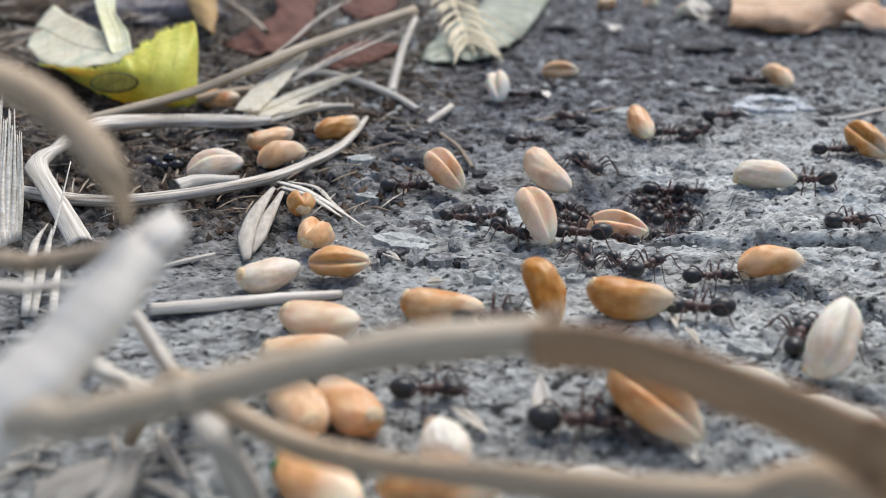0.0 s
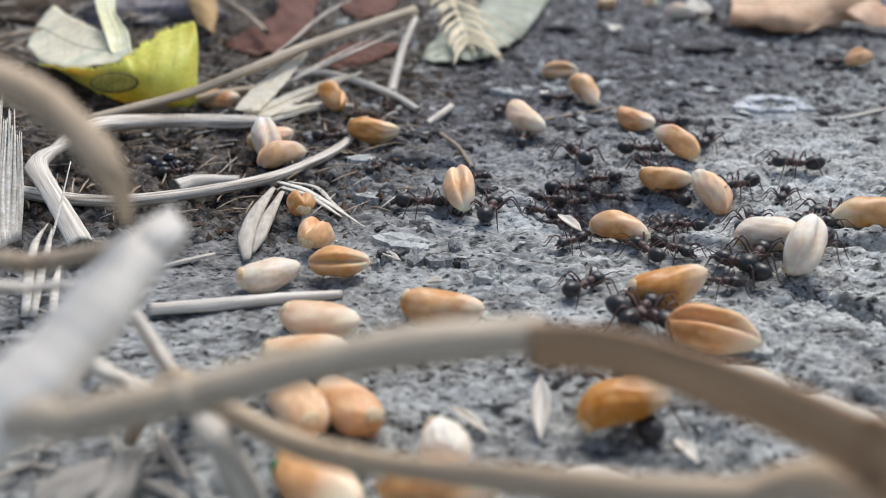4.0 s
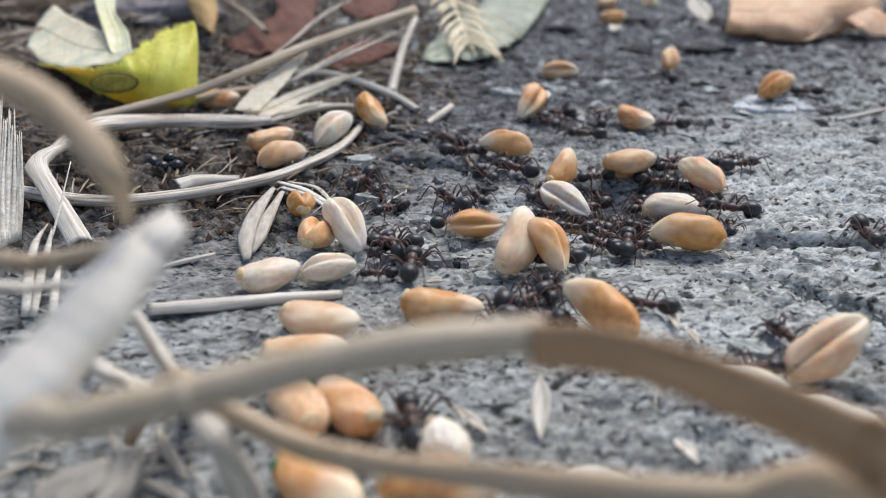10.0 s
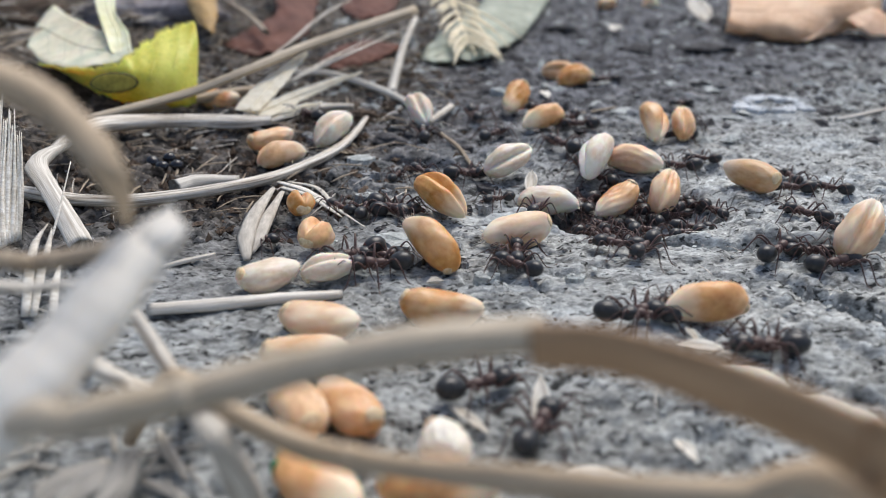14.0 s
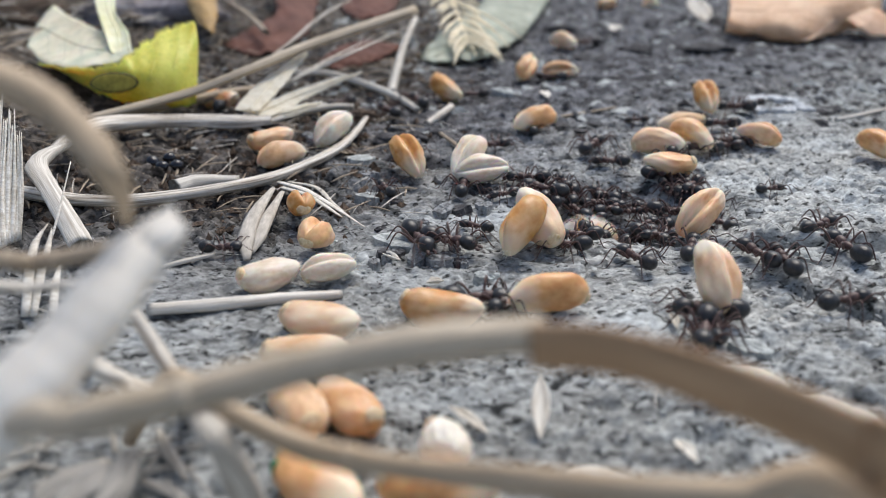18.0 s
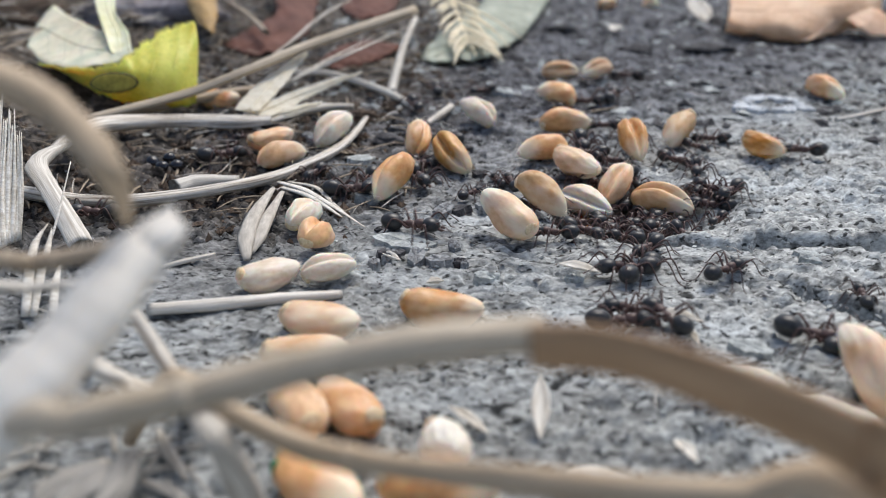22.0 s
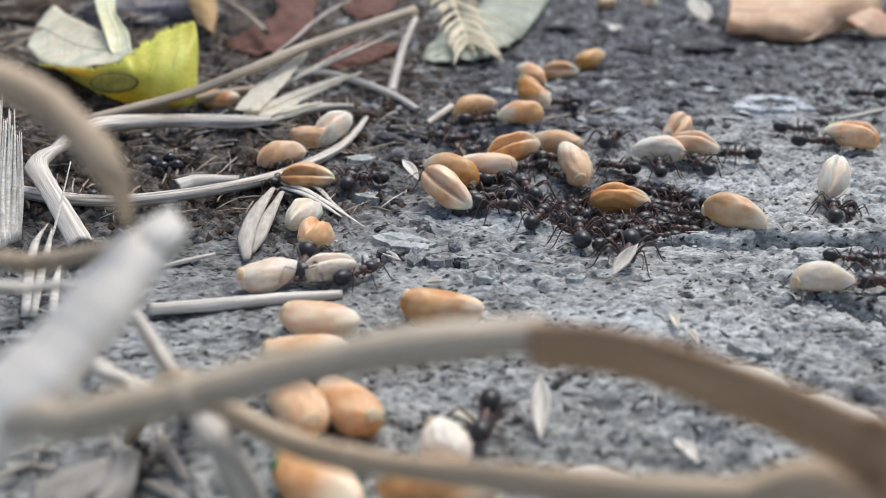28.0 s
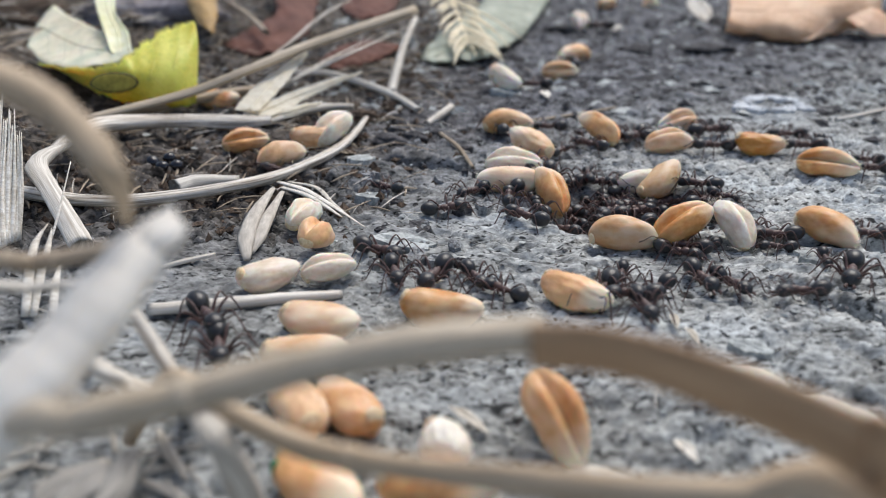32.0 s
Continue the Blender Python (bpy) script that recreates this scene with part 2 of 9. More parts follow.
STRAW_CURL = material("light_brown_dry_blade", (0.4, 0.295, 0.19), (0.66, 0.52, 0.365), 0.35, rough=0.6, spec=0.3, bump=0.4, stretch=(0.15, 1.8, 1.8), coords="UV",
                      patch=(0.55, 0.37, 0.2), patch_at=(0.5, 0.75), patch_scale=0.3)
STRAW_BLADE = material("brown_dry_blade", (0.37, 0.22, 0.115), (0.62, 0.4, 0.23), 0.35, rough=0.6, spec=0.3, bump=0.4, stretch=(0.15, 1.8, 1.8), coords="UV",
                       patch=(0.62, 0.38, 0.17), patch_at=(0.5, 0.75), patch_scale=0.3)
GLUME = material("papery_glume", (0.76, 0.63, 0.42), (0.93, 0.83, 0.63), 0.5, rough=0.6, bump=0.5, stretch=(0.4, 2, 2), sub=0.7, sub_mm=1.0)
SPIKE = material("cream_glume", (0.72, 0.6, 0.38), (0.94, 0.85, 0.64), 0.6, rough=0.6, bump=0.4, stretch=(0.4, 2, 2))
SILVER = material("silvery_straw", (0.84, 0.77, 0.66), (0.96, 0.9, 0.8), 0.4, sub=0.3, sub_mm=1.5, rough=0.6, bump=0.3, stretch=(0.18, 2.2, 2.2), coords="UV")
STRAW_GREY = material("grey_straw", (0.4, 0.35, 0.28), (0.84, 0.8, 0.72), 0.5, rough=0.6, bump=0.8, stretch=(0.12, 5, 5), coords="UV", vary=0.1)
WEATHERED = material("weathered_chaff", (0.24, 0.215, 0.175), (0.6, 0.555, 0.48), 0.5, rough=0.7, bump=0.8, stretch=(0.3, 3, 3), coords="UV", vary=0.2)
CHAFF = material("chaff", (0.6, 0.53, 0.42), (0.93, 0.89, 0.8), 0.6, rough=0.6, bump=0.4, stretch=(0.4, 2, 2), vary=0.12)
LEAF_YELLOW = material("yellow_leaf", (0.66, 0.56, 0.06), (0.88, 0.77, 0.16), 0.22, rough=0.5, spec=0.4, bump=1.0, fine=9, sub=0.6, sub_mm=0.9, patch=(0.5, 0.48, 0.07),
                       patch_at=(0.57, 0.75), patch_scale=5.5, detail=9)
LEAF_PALE = material("pale_leaf_underside", (0.6, 0.55, 0.39), (0.82, 0.76, 0.58), 0.25, rough=0.65, bump=0.6, sub=0.2, patch=(0.55, 0.57, 0.42), patch_at=(0.52, 0.7), patch_scale=0.7)
VEIN = material("leaf_vein", (0.36, 0.36, 0.26), (0.56, 0.55, 0.42), 1.0, rough=0.6)
VEIN_YELLOW = material("yellow_leaf_vein", (0.62, 0.52, 0.07), (0.86, 0.76, 0.2), 1.0, rough=0.6)
LEAF_GREEN = material("grey_green_leaf", (0.22, 0.24, 0.18), (0.5, 0.53, 0.42), 0.15, rough=0.6, bump=0.4, sub=0.1)
LEAF_ORANGE = material("orange_dry_leaf", (0.7, 0.36, 0.2), (0.92, 0.56, 0.36), 0.12, rough=0.6, bump=0.5, sub=0.6, sub_mm=1.5, fine=8)
LEAF_RIM = material("pinkish_leaf_rim", (0.68, 0.4, 0.24), (0.88, 0.62, 0.44), 0.15, rough=0.6, bump=0.5, sub=0.3, fine=8)
HUSK = material("mottled_husk", (0.4, 0.36, 0.3), (0.66, 0.61, 0.53), 0.4, rough=0.7, bump=0.8, stretch=(0.5, 1.6, 1.6), coords="UV")
LEAF_RED = material("red_brown_leaf", (0.075, 0.03, 0.021), (0.19, 0.085, 0.06), 0.15, spec=0.2, rough=0.7, bump=0.5, fine=8)
LEAF_BROWN = material("brown_dry_leaf", (0.3, 0.18, 0.06), (0.55, 0.36, 0.14), 0.15, rough=0.6, bump=0.5, fine=8)
LEAF_LOBE = material("yellowish_leaf_lobe", (0.7, 0.66, 0.36), (0.88, 0.86, 0.64), 0.2, rough=0.6, bump=0.5, sub=0.2)
SPOT = material("dark_leaf_spot", (0.2, 0.165, 0.02), (0.4, 0.33, 0.05), 0.8, rough=0.6, bump=0.5)
ANT_BLACK = material("black_ant_shell", (0.014, 0.014, 0.015), (0.036, 0.036, 0.036), 3, rough=0.33, spec=0.5, bump=0.3, bump_mm=0.03)
ANT_BROWN = material("dark_brown_ant_shell", (0.06, 0.034, 0.028), (0.13, 0.072, 0.06), 3, rough=0.42, spec=0.5, bump=0.35, bump_mm=0.03)
SHELL = material("glossy_black_shell", (0.006, 0.006, 0.008), (0.015, 0.015, 0.02), 2, rough=0.22, spec=0.6, bump=0.1)


# ---- mesh helpers ----
def mesh_of(name, verts, faces, mat, smooth=True, uvs=None):
    """A mesh from millimetres."""
    me = bpy.data.meshes.new(name)
    me.from_pydata([(v[0] * MM, v[1] * MM, v[2] * MM) for v in verts], [], faces)
    if smooth:
        me.polygons.foreach_set("use_smooth", [True] * len(me.polygons))
    if uvs is not None:
        layer = me.uv_layers.new(name="UVMap")
        idx = np.zeros(len(me.loops), dtype=np.int32)
        me.loops.foreach_get("vertex_index", idx)
        layer.data.foreach_set("uv", (np.asarray(uvs)[idx] * MM).ravel())
    me.materials.append(mat)
    me.update()
    return me


def part(name, me, parent=None, label="", m=None):
    ob = new(name, me)
    ob.parent = parent
    if m is not None:
        ob.matrix_basis = m
    return tagged(ob, label) if label else ob


def at(x, y, z, rx=0, ry=0, rz=0):
    return pose(x * MM, y * MM, z * MM, rx, ry, rz)


def spline(points, steps):
    """A smooth line through the points: steps pieces for each span."""
    p = [np.array(q, float) for q in points]
    p = [2 * p[0] - p[1]] + p + [2 * p[-1] - p[-2]]
    out = []
    for i in range(1, len(p) - 2):
        for k in range(steps):
            t = k / steps
            out.append(0.5 * (2 * p[i] + (p[i + 1] - p[i - 1]) * t + (2 * p[i - 1] - 5 * p[i] + 4 * p[i + 1] - p[i + 2]) * t * t
                              + (3 * p[i] - p[i - 1] - 3 * p[i + 1] + p[i + 2]) * t ** 3))
    return np.array(out + [p[-2]])


def tube(points, radii, sides=12, flat=1.0, steps=8, ribs=0.0, hollow=False, seed=0):
    """A stalk along the points: verts, faces, uvs. flat: its height over its width. ribs: depth of the grooves."""
    rnd = random.Random(seed)
    c = spline(points, steps)
    rad = np.interp(np.linspace(0, 1, len(c)), np.linspace(0, 1, len(radii)), radii)
    verts, uvs, faces = [], [], []
    run = 0.0
    wob, wob2 = [rnd.uniform(-1, 1) for _ in range(sides)], [rnd.uniform(-1, 1) for _ in range(sides)]
    beat, start = rnd.uniform(0.1, 0.25), rnd.uniform(0, 6)
    for i in range(len(c)):
        d = c[min(i + 1, len(c) - 1)] - c[max(i - 1, 0)]
        d /= np.linalg.norm(d) + 1e-9
        side = np.cross(d, (0, 0, 1.0))
        if np.linalg.norm(side) < 1e-3:
            side = np.array((1.0, 0, 0))
        side /= np.linalg.norm(side)
        up = np.cross(side, d)
        if i:
            run += np.linalg.norm(c[i] - c[i - 1])
        bump = 1 + 0.02 * math.sin(i * 1.7 + seed) + 0.05 * math.sin(i * beat * 2.3 + start)
        mix = 0.5 + 0.5 * math.sin(i * beat + start)
        for k in range(sides):
            a = 2 * math.pi * k / sides
            rr = rad[i] * bump * (1 + ribs * (wob[k] * mix + wob2[k] * (1 - mix)))
            verts.append(c[i] + rr * math.cos(a) * side + rr * flat * math.sin(a) * up)
            uvs.append((run, abs(k / sides - 0.5) * 2 * 3.14 * max(radii)))
    for i in range(len(c) - 1):
        for k in range(sides):
            j = (k + 1) % sides
            faces.append((i * sides + k, i * sides + j, (i + 1) * sides + j, (i + 1) * sides + k))
    for end, first in ((0, 0), (1, (len(c) - 1) * sides)):
        ring = list(range(first, first + sides))
        mid = np.mean([verts[k] for k in ring], axis=0)
        d = (c[1] - c[0]) if end == 0 else (c[-2] - c[-1])
        if hollow:
            d = d / (np.linalg.norm(d) + 1e-9)
            mid = mid + d * max(radii) * 2.0
        verts.append(mid)
        uvs.append(uvs[first])
        tip = len(verts) - 1
        for k in range(sides):
            j = (k + 1) % sides
            faces.append((ring[j], ring[k], tip) if end == 0 else (ring[k], ring[j], tip))
    return verts, faces, uvs


def sheet(left, middle, right, nu=28, nv=14, wavy=0.3, tooth=0.0, seed=0):
    """A leaf blade from three lines along it: verts, faces, uvs."""
    rnd = random.Random(seed)
    a, b, c = (spline(q, max(2, nu // (len(q) - 1))) for q in (left, middle, right))
    n = nu + 1
    pick = lambda q: np.array([[np.interp(t, np.linspace(0, 1, len(q)), q[:, k]) for k in range(3)] for t in np.linspace(0, 1, n)])
    a, b, c = pick(a), pick(b), pick(c)
    ph = [rnd.uniform(0, 6.28) for _ in range(6)]
    verts, faces, uvs = [], [], []
    for i in range(n):
        run = i * min(1.0, 36 / nu)
        for j in range(nv + 1):
            v = j / nv
            p = a[i] * (2 * (v - 0.5) * (v - 1)) + b[i] * (4 * v * (1 - v)) + c[i] * (2 * v * (v - 0.5))
            w = wavy * (math.sin(run * 0.55 + ph[0]) * math.cos(v * 7 + ph[1]) + 0.5 * math.sin(run * 1.3 + v * 11 + ph[2]))
            edge = abs(v - 0.5) * 2
            p = p + np.array((0, 0, w * (0.3 + 0.7 * edge)))
            if tooth and j == 0:
                p = p + (p - b[i]) * tooth * (rnd.random() + (i % 2) - 1)
            verts.append(p)
            uvs.append((i * 0.6, v * 8))
    for i in range(n - 1):
        for j in range(nv):
            q = i * (nv + 1) + j
            faces.append((q, q + 1, q + nv + 2, q + nv + 1))
    return verts, faces, uvs


def thicken(ob, mm):
    s = ob.modifiers.new("thickness", "SOLIDIFY")
    s.thickness, s.offset = mm * MM, 0
    return ob


# ---- the ground ----
def hash_grid(i, j, seed):
    h = np.sin(i * 127.1 + j * 311.7 + seed * 74.7) * 43758.5453
    return h - np.floor(h)


def value_noise(x, y, size, seed):
    u, v = x / size, y / size
    i, j = np.floor(u), np.floor(v)
    fu, fv = u - i, v - j
    fu, fv = fu * fu * (3 - 2 * fu), fv * fv * (3 - 2 * fv)
    a, b = hash_grid(i, j, seed), hash_grid(i + 1, j, seed)
    c, d = hash_grid(i, j + 1, seed), hash_grid(i + 1, j + 1, seed)
    return (a + (b - a) * fu) * (1 - fv) + (c + (d - c) * fu) * fv - 0.5


def dish(x, y):
    """The trodden hollow round the nest's mouth and its shaft."""
    r = np.hypot((x - PIT[0]) / 9.0, (y - PIT[1]) / 7.6)
    s = np.hypot(x - THROAT[0], y - THROAT[1])
    return -3.4 * np.exp(-r ** 4.0) - 26.0 / (1 + np.exp(np.clip((s - 2.6) * 3.0, -50, 50)))


def soft_ground(x, y):
    x, y = np.asarray(x, float), np.asarray(y, float)
    return (0.9 * value_noise(x, y, 14, 1) + 0.6 * value_noise(x + y * 0.3, y, 5, 2)) * np.clip((np.hypot(x, y - 95) - 4) / 30, 0.35, 1)


def ground_z(x, y):
    """Height on which things rest."""
    return float(soft_ground(x, y) + dish(np.asarray(x, float), np.asarray(y, float)))


def rest_z(x, y):
    """Height on which walkers rest: over the shaft they stand on one another."""
    return max(ground_z(x, y), -2.4)


CRACKS = (((19.0, 77.8), (24.0, 75.2), (30.0, 74.6), (40.0, 73.6), (50.0, 75.0)), ((29.6, 67.6), (32.0, 63.8), (36.0, 60.0), (42.0, 57.0)), ((-8.0, 99.5), (0.0, 97.0), (4.0, 98.0)))


def full_ground(x, y):
    z = soft_ground(x, y) + dish(x, y)
    litter = np.clip((-x - 2) / 22, 0, 0.9) * np.clip((y - 66) / 14, 0, 1)
    rough = np.clip(0.7 + 1.2 * value_noise(x, y, 22, 7) + litter, 0.4, 1.6)
    z = z + rough * (0.32 * value_noise(x, y * 1.1, 2.3, 3) + (0.22 + 0.3 * litter) * value_noise(x + 0.4 * y, y, 1.1, 4) + (0.14 + 0.3 * litter) * value_noise(x, y, 0.65, 5))
    # thin plates of dried crust: each slopes away and breaks off with a ragged ledge
    for size, step, seed in ((9.5, 0.8, 14), (4.6, 0.45, 24), (2.1, 0.26, 34)):
        lay = 3.4 * (value_noise(x * 0.75 + 0.25 * y, y * 1.1, size, seed) + 0.5 * value_noise(x, y, size * 0.37, seed + 1) + 0.22 * value_noise(x, y, size * 0.16, seed + 2))
        part_of = lay - np.floor(lay)
        z = z + step * rough * (np.floor(lay) + np.clip(part_of * 6, 0, 1) - lay * 0.9 - 0.4)
    # pits
    pit = value_noise(x * 0.7, y, 1.9, 51) + 0.5 * value_noise(x, y, 0.8, 52)
    z = z - 0.55 * np.clip((pit - 0.34) / 0.16, 0, 1)
    # cracks in the dried crust
    crust = value_noise(x * 0.6, y, 4.3, 8) + 0.5 * value_noise(x, y, 1.4, 9)
    z = z - 0.5 * rough * np.exp(-(crust / 0.04) ** 2)
    # long open ledges: the far lip stands over the near one
    for line in CRACKS:
        px, py = [p[0] for p in line], [p[1] for p in line]
        off = y - np.interp(x, px, py) - 1.6 * value_noise(x, y, 3.1, 61) - 0.8 * value_noise(x, y, 0.9, 62)
        here = np.clip((x - px[0]) / 2, 0, 1) * np.clip((px[-1] - x) / 2, 0, 1)
        z = z + here * (1.0 * np.exp(-np.clip(off, 0, None) / 4) * (off > 0) - 2.6 * np.exp(-((off + 0.45) / 0.6) ** 2))
    return z


def build_ground():
    far = [140, 190, 300, 700, 3000, 12000, 60000]
    xs = np.array([-v for v in reversed(far)] + list(np.arange(-120, -50, 0.6)) + list(np.arange(-50, 60, 0.34)) + list(np.arange(60, 120, 0.6)) + far, float)
    ys = [30.0]
    while ys[-1] < 245:
        ys.append(ys[-1] + 0.24 + max(0, ys[-1] - 100) * 0.007)
    ys = np.array([-60000, -12000, -3000, -700, -200, -50, 10] + ys + [270, 320, 450, 900, 3000, 12000, 60000], float)
    gx, gy = np.meshgrid(xs, ys)
    z = full_ground(gx, gy)
    near = (np.abs(gx) < 130) & (gy > 5) & (gy < 260)
    z = np.where(near, z, 0.0)
    nx = len(xs)
    verts = np.stack([gx, gy, z], axis=-1).reshape(-1, 3)
    i, j = np.meshgrid(np.arange(len(ys) - 1), np.arange(nx - 1), indexing="ij")
    q = (i * nx + j).ravel()
    faces = np.stack([q, q + 1, q + nx + 1, q + nx], axis=-1)
    me = bpy.data.meshes.new("ground")
    me.from_pydata(verts * MM, [], faces)
    me.polygons.foreach_set("use_smooth", [True] * len(me.polygons))
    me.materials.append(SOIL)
    tagged(new("ground", me), "dry grey trodden soil with crumbs around an ants' nest hole", "ground", kind="structure")


build_ground()


# ---- wheat grains ----
def kernel_mesh(name, length, width, mat, crease=0.3, bend=0.12, seed=0):
    """A wheat kernel along x, its creased side up."""
    rnd = random.Random(seed)
    nu, nv = 26, 36
    lump = [rnd.uniform(-1, 1) for _ in range(4)]
    verts, faces = [], []
    for i in range(nu + 1):
        u = i / nu
        s = -math.cos(math.pi * u)
        body = max(0.0, 1 - abs(s) ** 2.15) ** 0.54 * (1 - 0.13 * s)
        for k in range(nv):
            a = 2 * math.pi * k / nv
            r = body * (1 + 0.045 * math.sin(3 * a + lump[0] * 3) + 0.05 * math.sin(4 * s + lump[1] * 3 + a) + 0.03 * math.sin(5 * a + 6 * s + lump[2] * 3)
                        + 0.022 * math.sin(11 * a + 3 * math.sin(3 * s + lump[3] * 3)) * (1 + lump[3]))
            d = (a - math.pi / 2 + math.pi) % (2 * math.pi) - math.pi
            groove = crease * math.exp(-(d / 0.2) ** 2) * min(1, body * 1.3)
            cheek = 0.1 * math.exp(-((abs(d) - 0.6) / 0.4) ** 2)
            y = width / 2 * r * math.cos(a) * (1 + cheek * 0.3)
            z = width / 2 * 0.92 * r * math.sin(a) * (1 - groove * 1.3 + cheek)
            verts.append((length / 2 * s, y, z - bend * length * (s * s - 0.4) * 0.5))
    for i in range(nu):
        for k in range(nv):
            j = (k + 1) % nv
            faces.append((i * nv + k, i * nv + j, (i + 1) * nv + j, (i + 1) * nv + k))
    return mesh_of(name, verts, faces, mat)


def blob_mesh(name, rx, ry, rz, mat, seed=0, lumpy=0.06, nu=10, nv=14, power=2.0):
    rnd = random.Random(seed)
    p = [rnd.uniform(0, 6.28) for _ in range(4)]
    verts, faces = [], []
    for i in range(nu + 1):
        s = -math.cos(math.pi * i / nu)
        body = max(0.0, 1 - abs(s) ** power) ** (1 / power)
        for k in range(nv):
            a = 2 * math.pi * k / nv
            r = body * (1 + lumpy * (math.sin(2 * a + p[0] + 2 * s) + math.sin(3 * a + p[1]) * 0.6))
            verts.append((rx * s, ry * r * math.cos(a), rz * r * math.sin(a)))
    for i in range(nu):
        for k in range(nv):
            j = (k + 1) % nv
            faces.append((i * nv + k, i * nv + j, (i + 1) * nv + j, (i + 1) * nv + k))
    return mesh_of(name, verts, faces, mat)


def tuft_mesh(seed):
    rnd = random.Random(seed)
    verts, faces = [], []
    for _ in range(26):
        y, z = rnd.gauss(0, 0.28), rnd.gauss(0, 0.25)
        o = len(verts)
        verts += [(0, y - 0.03, z), (0, y + 0.03, z), (0.0, y, z + 0.05), (rnd.uniform(0.25, 0.55), y * 1.5, z * 1.5 + 0.05)]
        faces += [(o, o + 1, o + 3), (o + 1, o + 2, o + 3), (o + 2, o, o + 3)]
    return mesh_of("brush", verts, faces, BRUSH, smooth=False)


WHITE = material("white_grain_skin", (0.78, 0.7, 0.56), (0.95, 0.9, 0.8), 0.5, rough=0.6, bump=0.5, stretch=(0.7, 1.6, 1.6), sub=0.2)
GRAIN_LOOK = {
    "white": (WHITE, "small chalky white grain on the soil"),
    "amber": (AMBER, "glossy amber wheat grain with a creased belly"),
    "tan": (TAN, "dull tan wheat grain with a creased belly"),
    "pale": (PALE, "pale pinkish wheat grain with a bleached skin"),
}
GERM = blob_mesh("germ", 0.55, 0.75, 0.3, CREASE, 5)
TUFT = tuft_mesh(3)
KERNELS = {}


def wheat_grain(look_name, length, x, y, turn, roll=0, pitch=0, lift=0.0, group="wheat grains on the soil", label="", width=0.0):
    """A wheat grain lying on the ground (or lifted), its long axis towards `turn`."""
    mat, text = GRAIN_LOOK[look_name]
    width = width or length * 0.5
    key = (look_name, round(length * 2), round(width * 5), int(abs(x * 7.3 + y * 3.1)) % 3)
    if key not in KERNELS:
        KERNELS[key] = kernel_mesh("kernel", length, width, mat, crease=0.5, seed=len(KERNELS))
    grain = tagged(new("wheat_grain"), label or text, "grain", group)
    part("kernel", KERNELS[key], grain)
    part("germ", GERM, grain, "pale wrinkled germ", at(-length * 0.43, 0, -width * 0.22, 0, 60, 0))
    part("brush", TUFT, grain, "tuft of fine whitish hairs", at(length * 0.47, 0, -length * 0.02))
    grain.matrix_basis = at(x, y, ground_z(x, y) + width * 0.44 + lift, 0, 0, 0) @ pose(0, 0, 0, 0, 0, turn) @ pose(0, 0, 0, 0, pitch, 0) @ pose(0, 0, 0, roll, 0, 0)
    return grain


# grains that stay where they lie
wheat_grain("tan", 6.6, -19.3, 96.8, 41.3, -25)
wheat_grain("amber", 5.2, -11.8, 72.4, 76, 8, 22, 0.5, label="plump orange wheat grain standing on its germ end", width=3.1)
wheat_grain("pale", 5.7, -14.9, 64.9, 31.3, 180, width=3.0)
wheat_grain("amber", 6.9, -0.1, 59.4, -12.1, 180)
wheat_grain("tan", 6.3, -9.6, 57.5, -11.5, 180, width=3.2)
wheat_grain("tan", 6.4, -10, 52.8, 7.6, 150, width=3.2)
wheat_grain("tan", 6.4, -9.5, 45.9, 123.2, 160, width=3.3)
wheat_grain("amber", 6.4, -6.2, 46.1, 128.9, 200, width=3.3)
wheat_grain("white", 4.8, 0.2, 41.6, -69.9, 180, pitch=-20, lift=0.6, width=3.0)
wheat_grain("amber", 7.0, -7.2, 38.8, -42.4, 180)
wheat_grain("amber", 7.0, -0.3, 37.7, -5.8, 180)
wheat_grain("white", 6.0, 20.6, 49.2, -15.1, 180, width=2.8)
wheat_grain("amber", 6.2, -32.6, 121.6, 0, 160)
wheat_grain("white", 6.0, 25.6, 45.4, -28.8, 180, width=2.8)


# ---- straw and stalks ----
def stalk(label, pts, radii, mat, name="straw", flat=0.8, ribs=0.09, sides=26, hollow=True, category="straw", seed=0, group="dry straw"):
    v, f, uv = tube(pts, radii, sides=sides, flat=flat, ribs=ribs, hollow=hollow, seed=seed)
    return tagged(new(name, mesh_of(name, v, f, mat, uvs=uv)), label, category, group)


stalk("long bleached wheat straw curving over the litter", [(-48.3, 86.8, 1.2), (-39.8, 84, 1), (-32.3, 83.2, 1.2), (-23.7, 86.8, 1.2), (-18.3, 91.4, 1.1), (-13.4, 99.1, 1.2), (-11.3, 107.7, 1.1), (-10.5, 116.6, 0.8)],
      [0.75, 0.8, 0.76, 0.76, 0.7, 0.62, 0.5, 0.3], STRAW, seed=1)
stalk("long straight straw leaning over dry leaves", [(-47.7, 109.8, 2), (-36, 117.5, 3.5), (-27.8, 121.1, 6), (-19.2, 130.1, 8), (-4.5, 141.2, 11)],
      [0.6, 0.75, 0.8, 0.84, 1.0], STRAW_PALE, seed=2)
stalk("short brownish straw end with a frayed hollow tip", [(-45.9, 115.1, 1.4), (-38.7, 117.7, 1.8), (-33.1, 121.1, 2.2), (-27.2, 123.9, 2.4)], [0.6, 0.75, 0.85, 0.95], STRAW_WARM, seed=3)
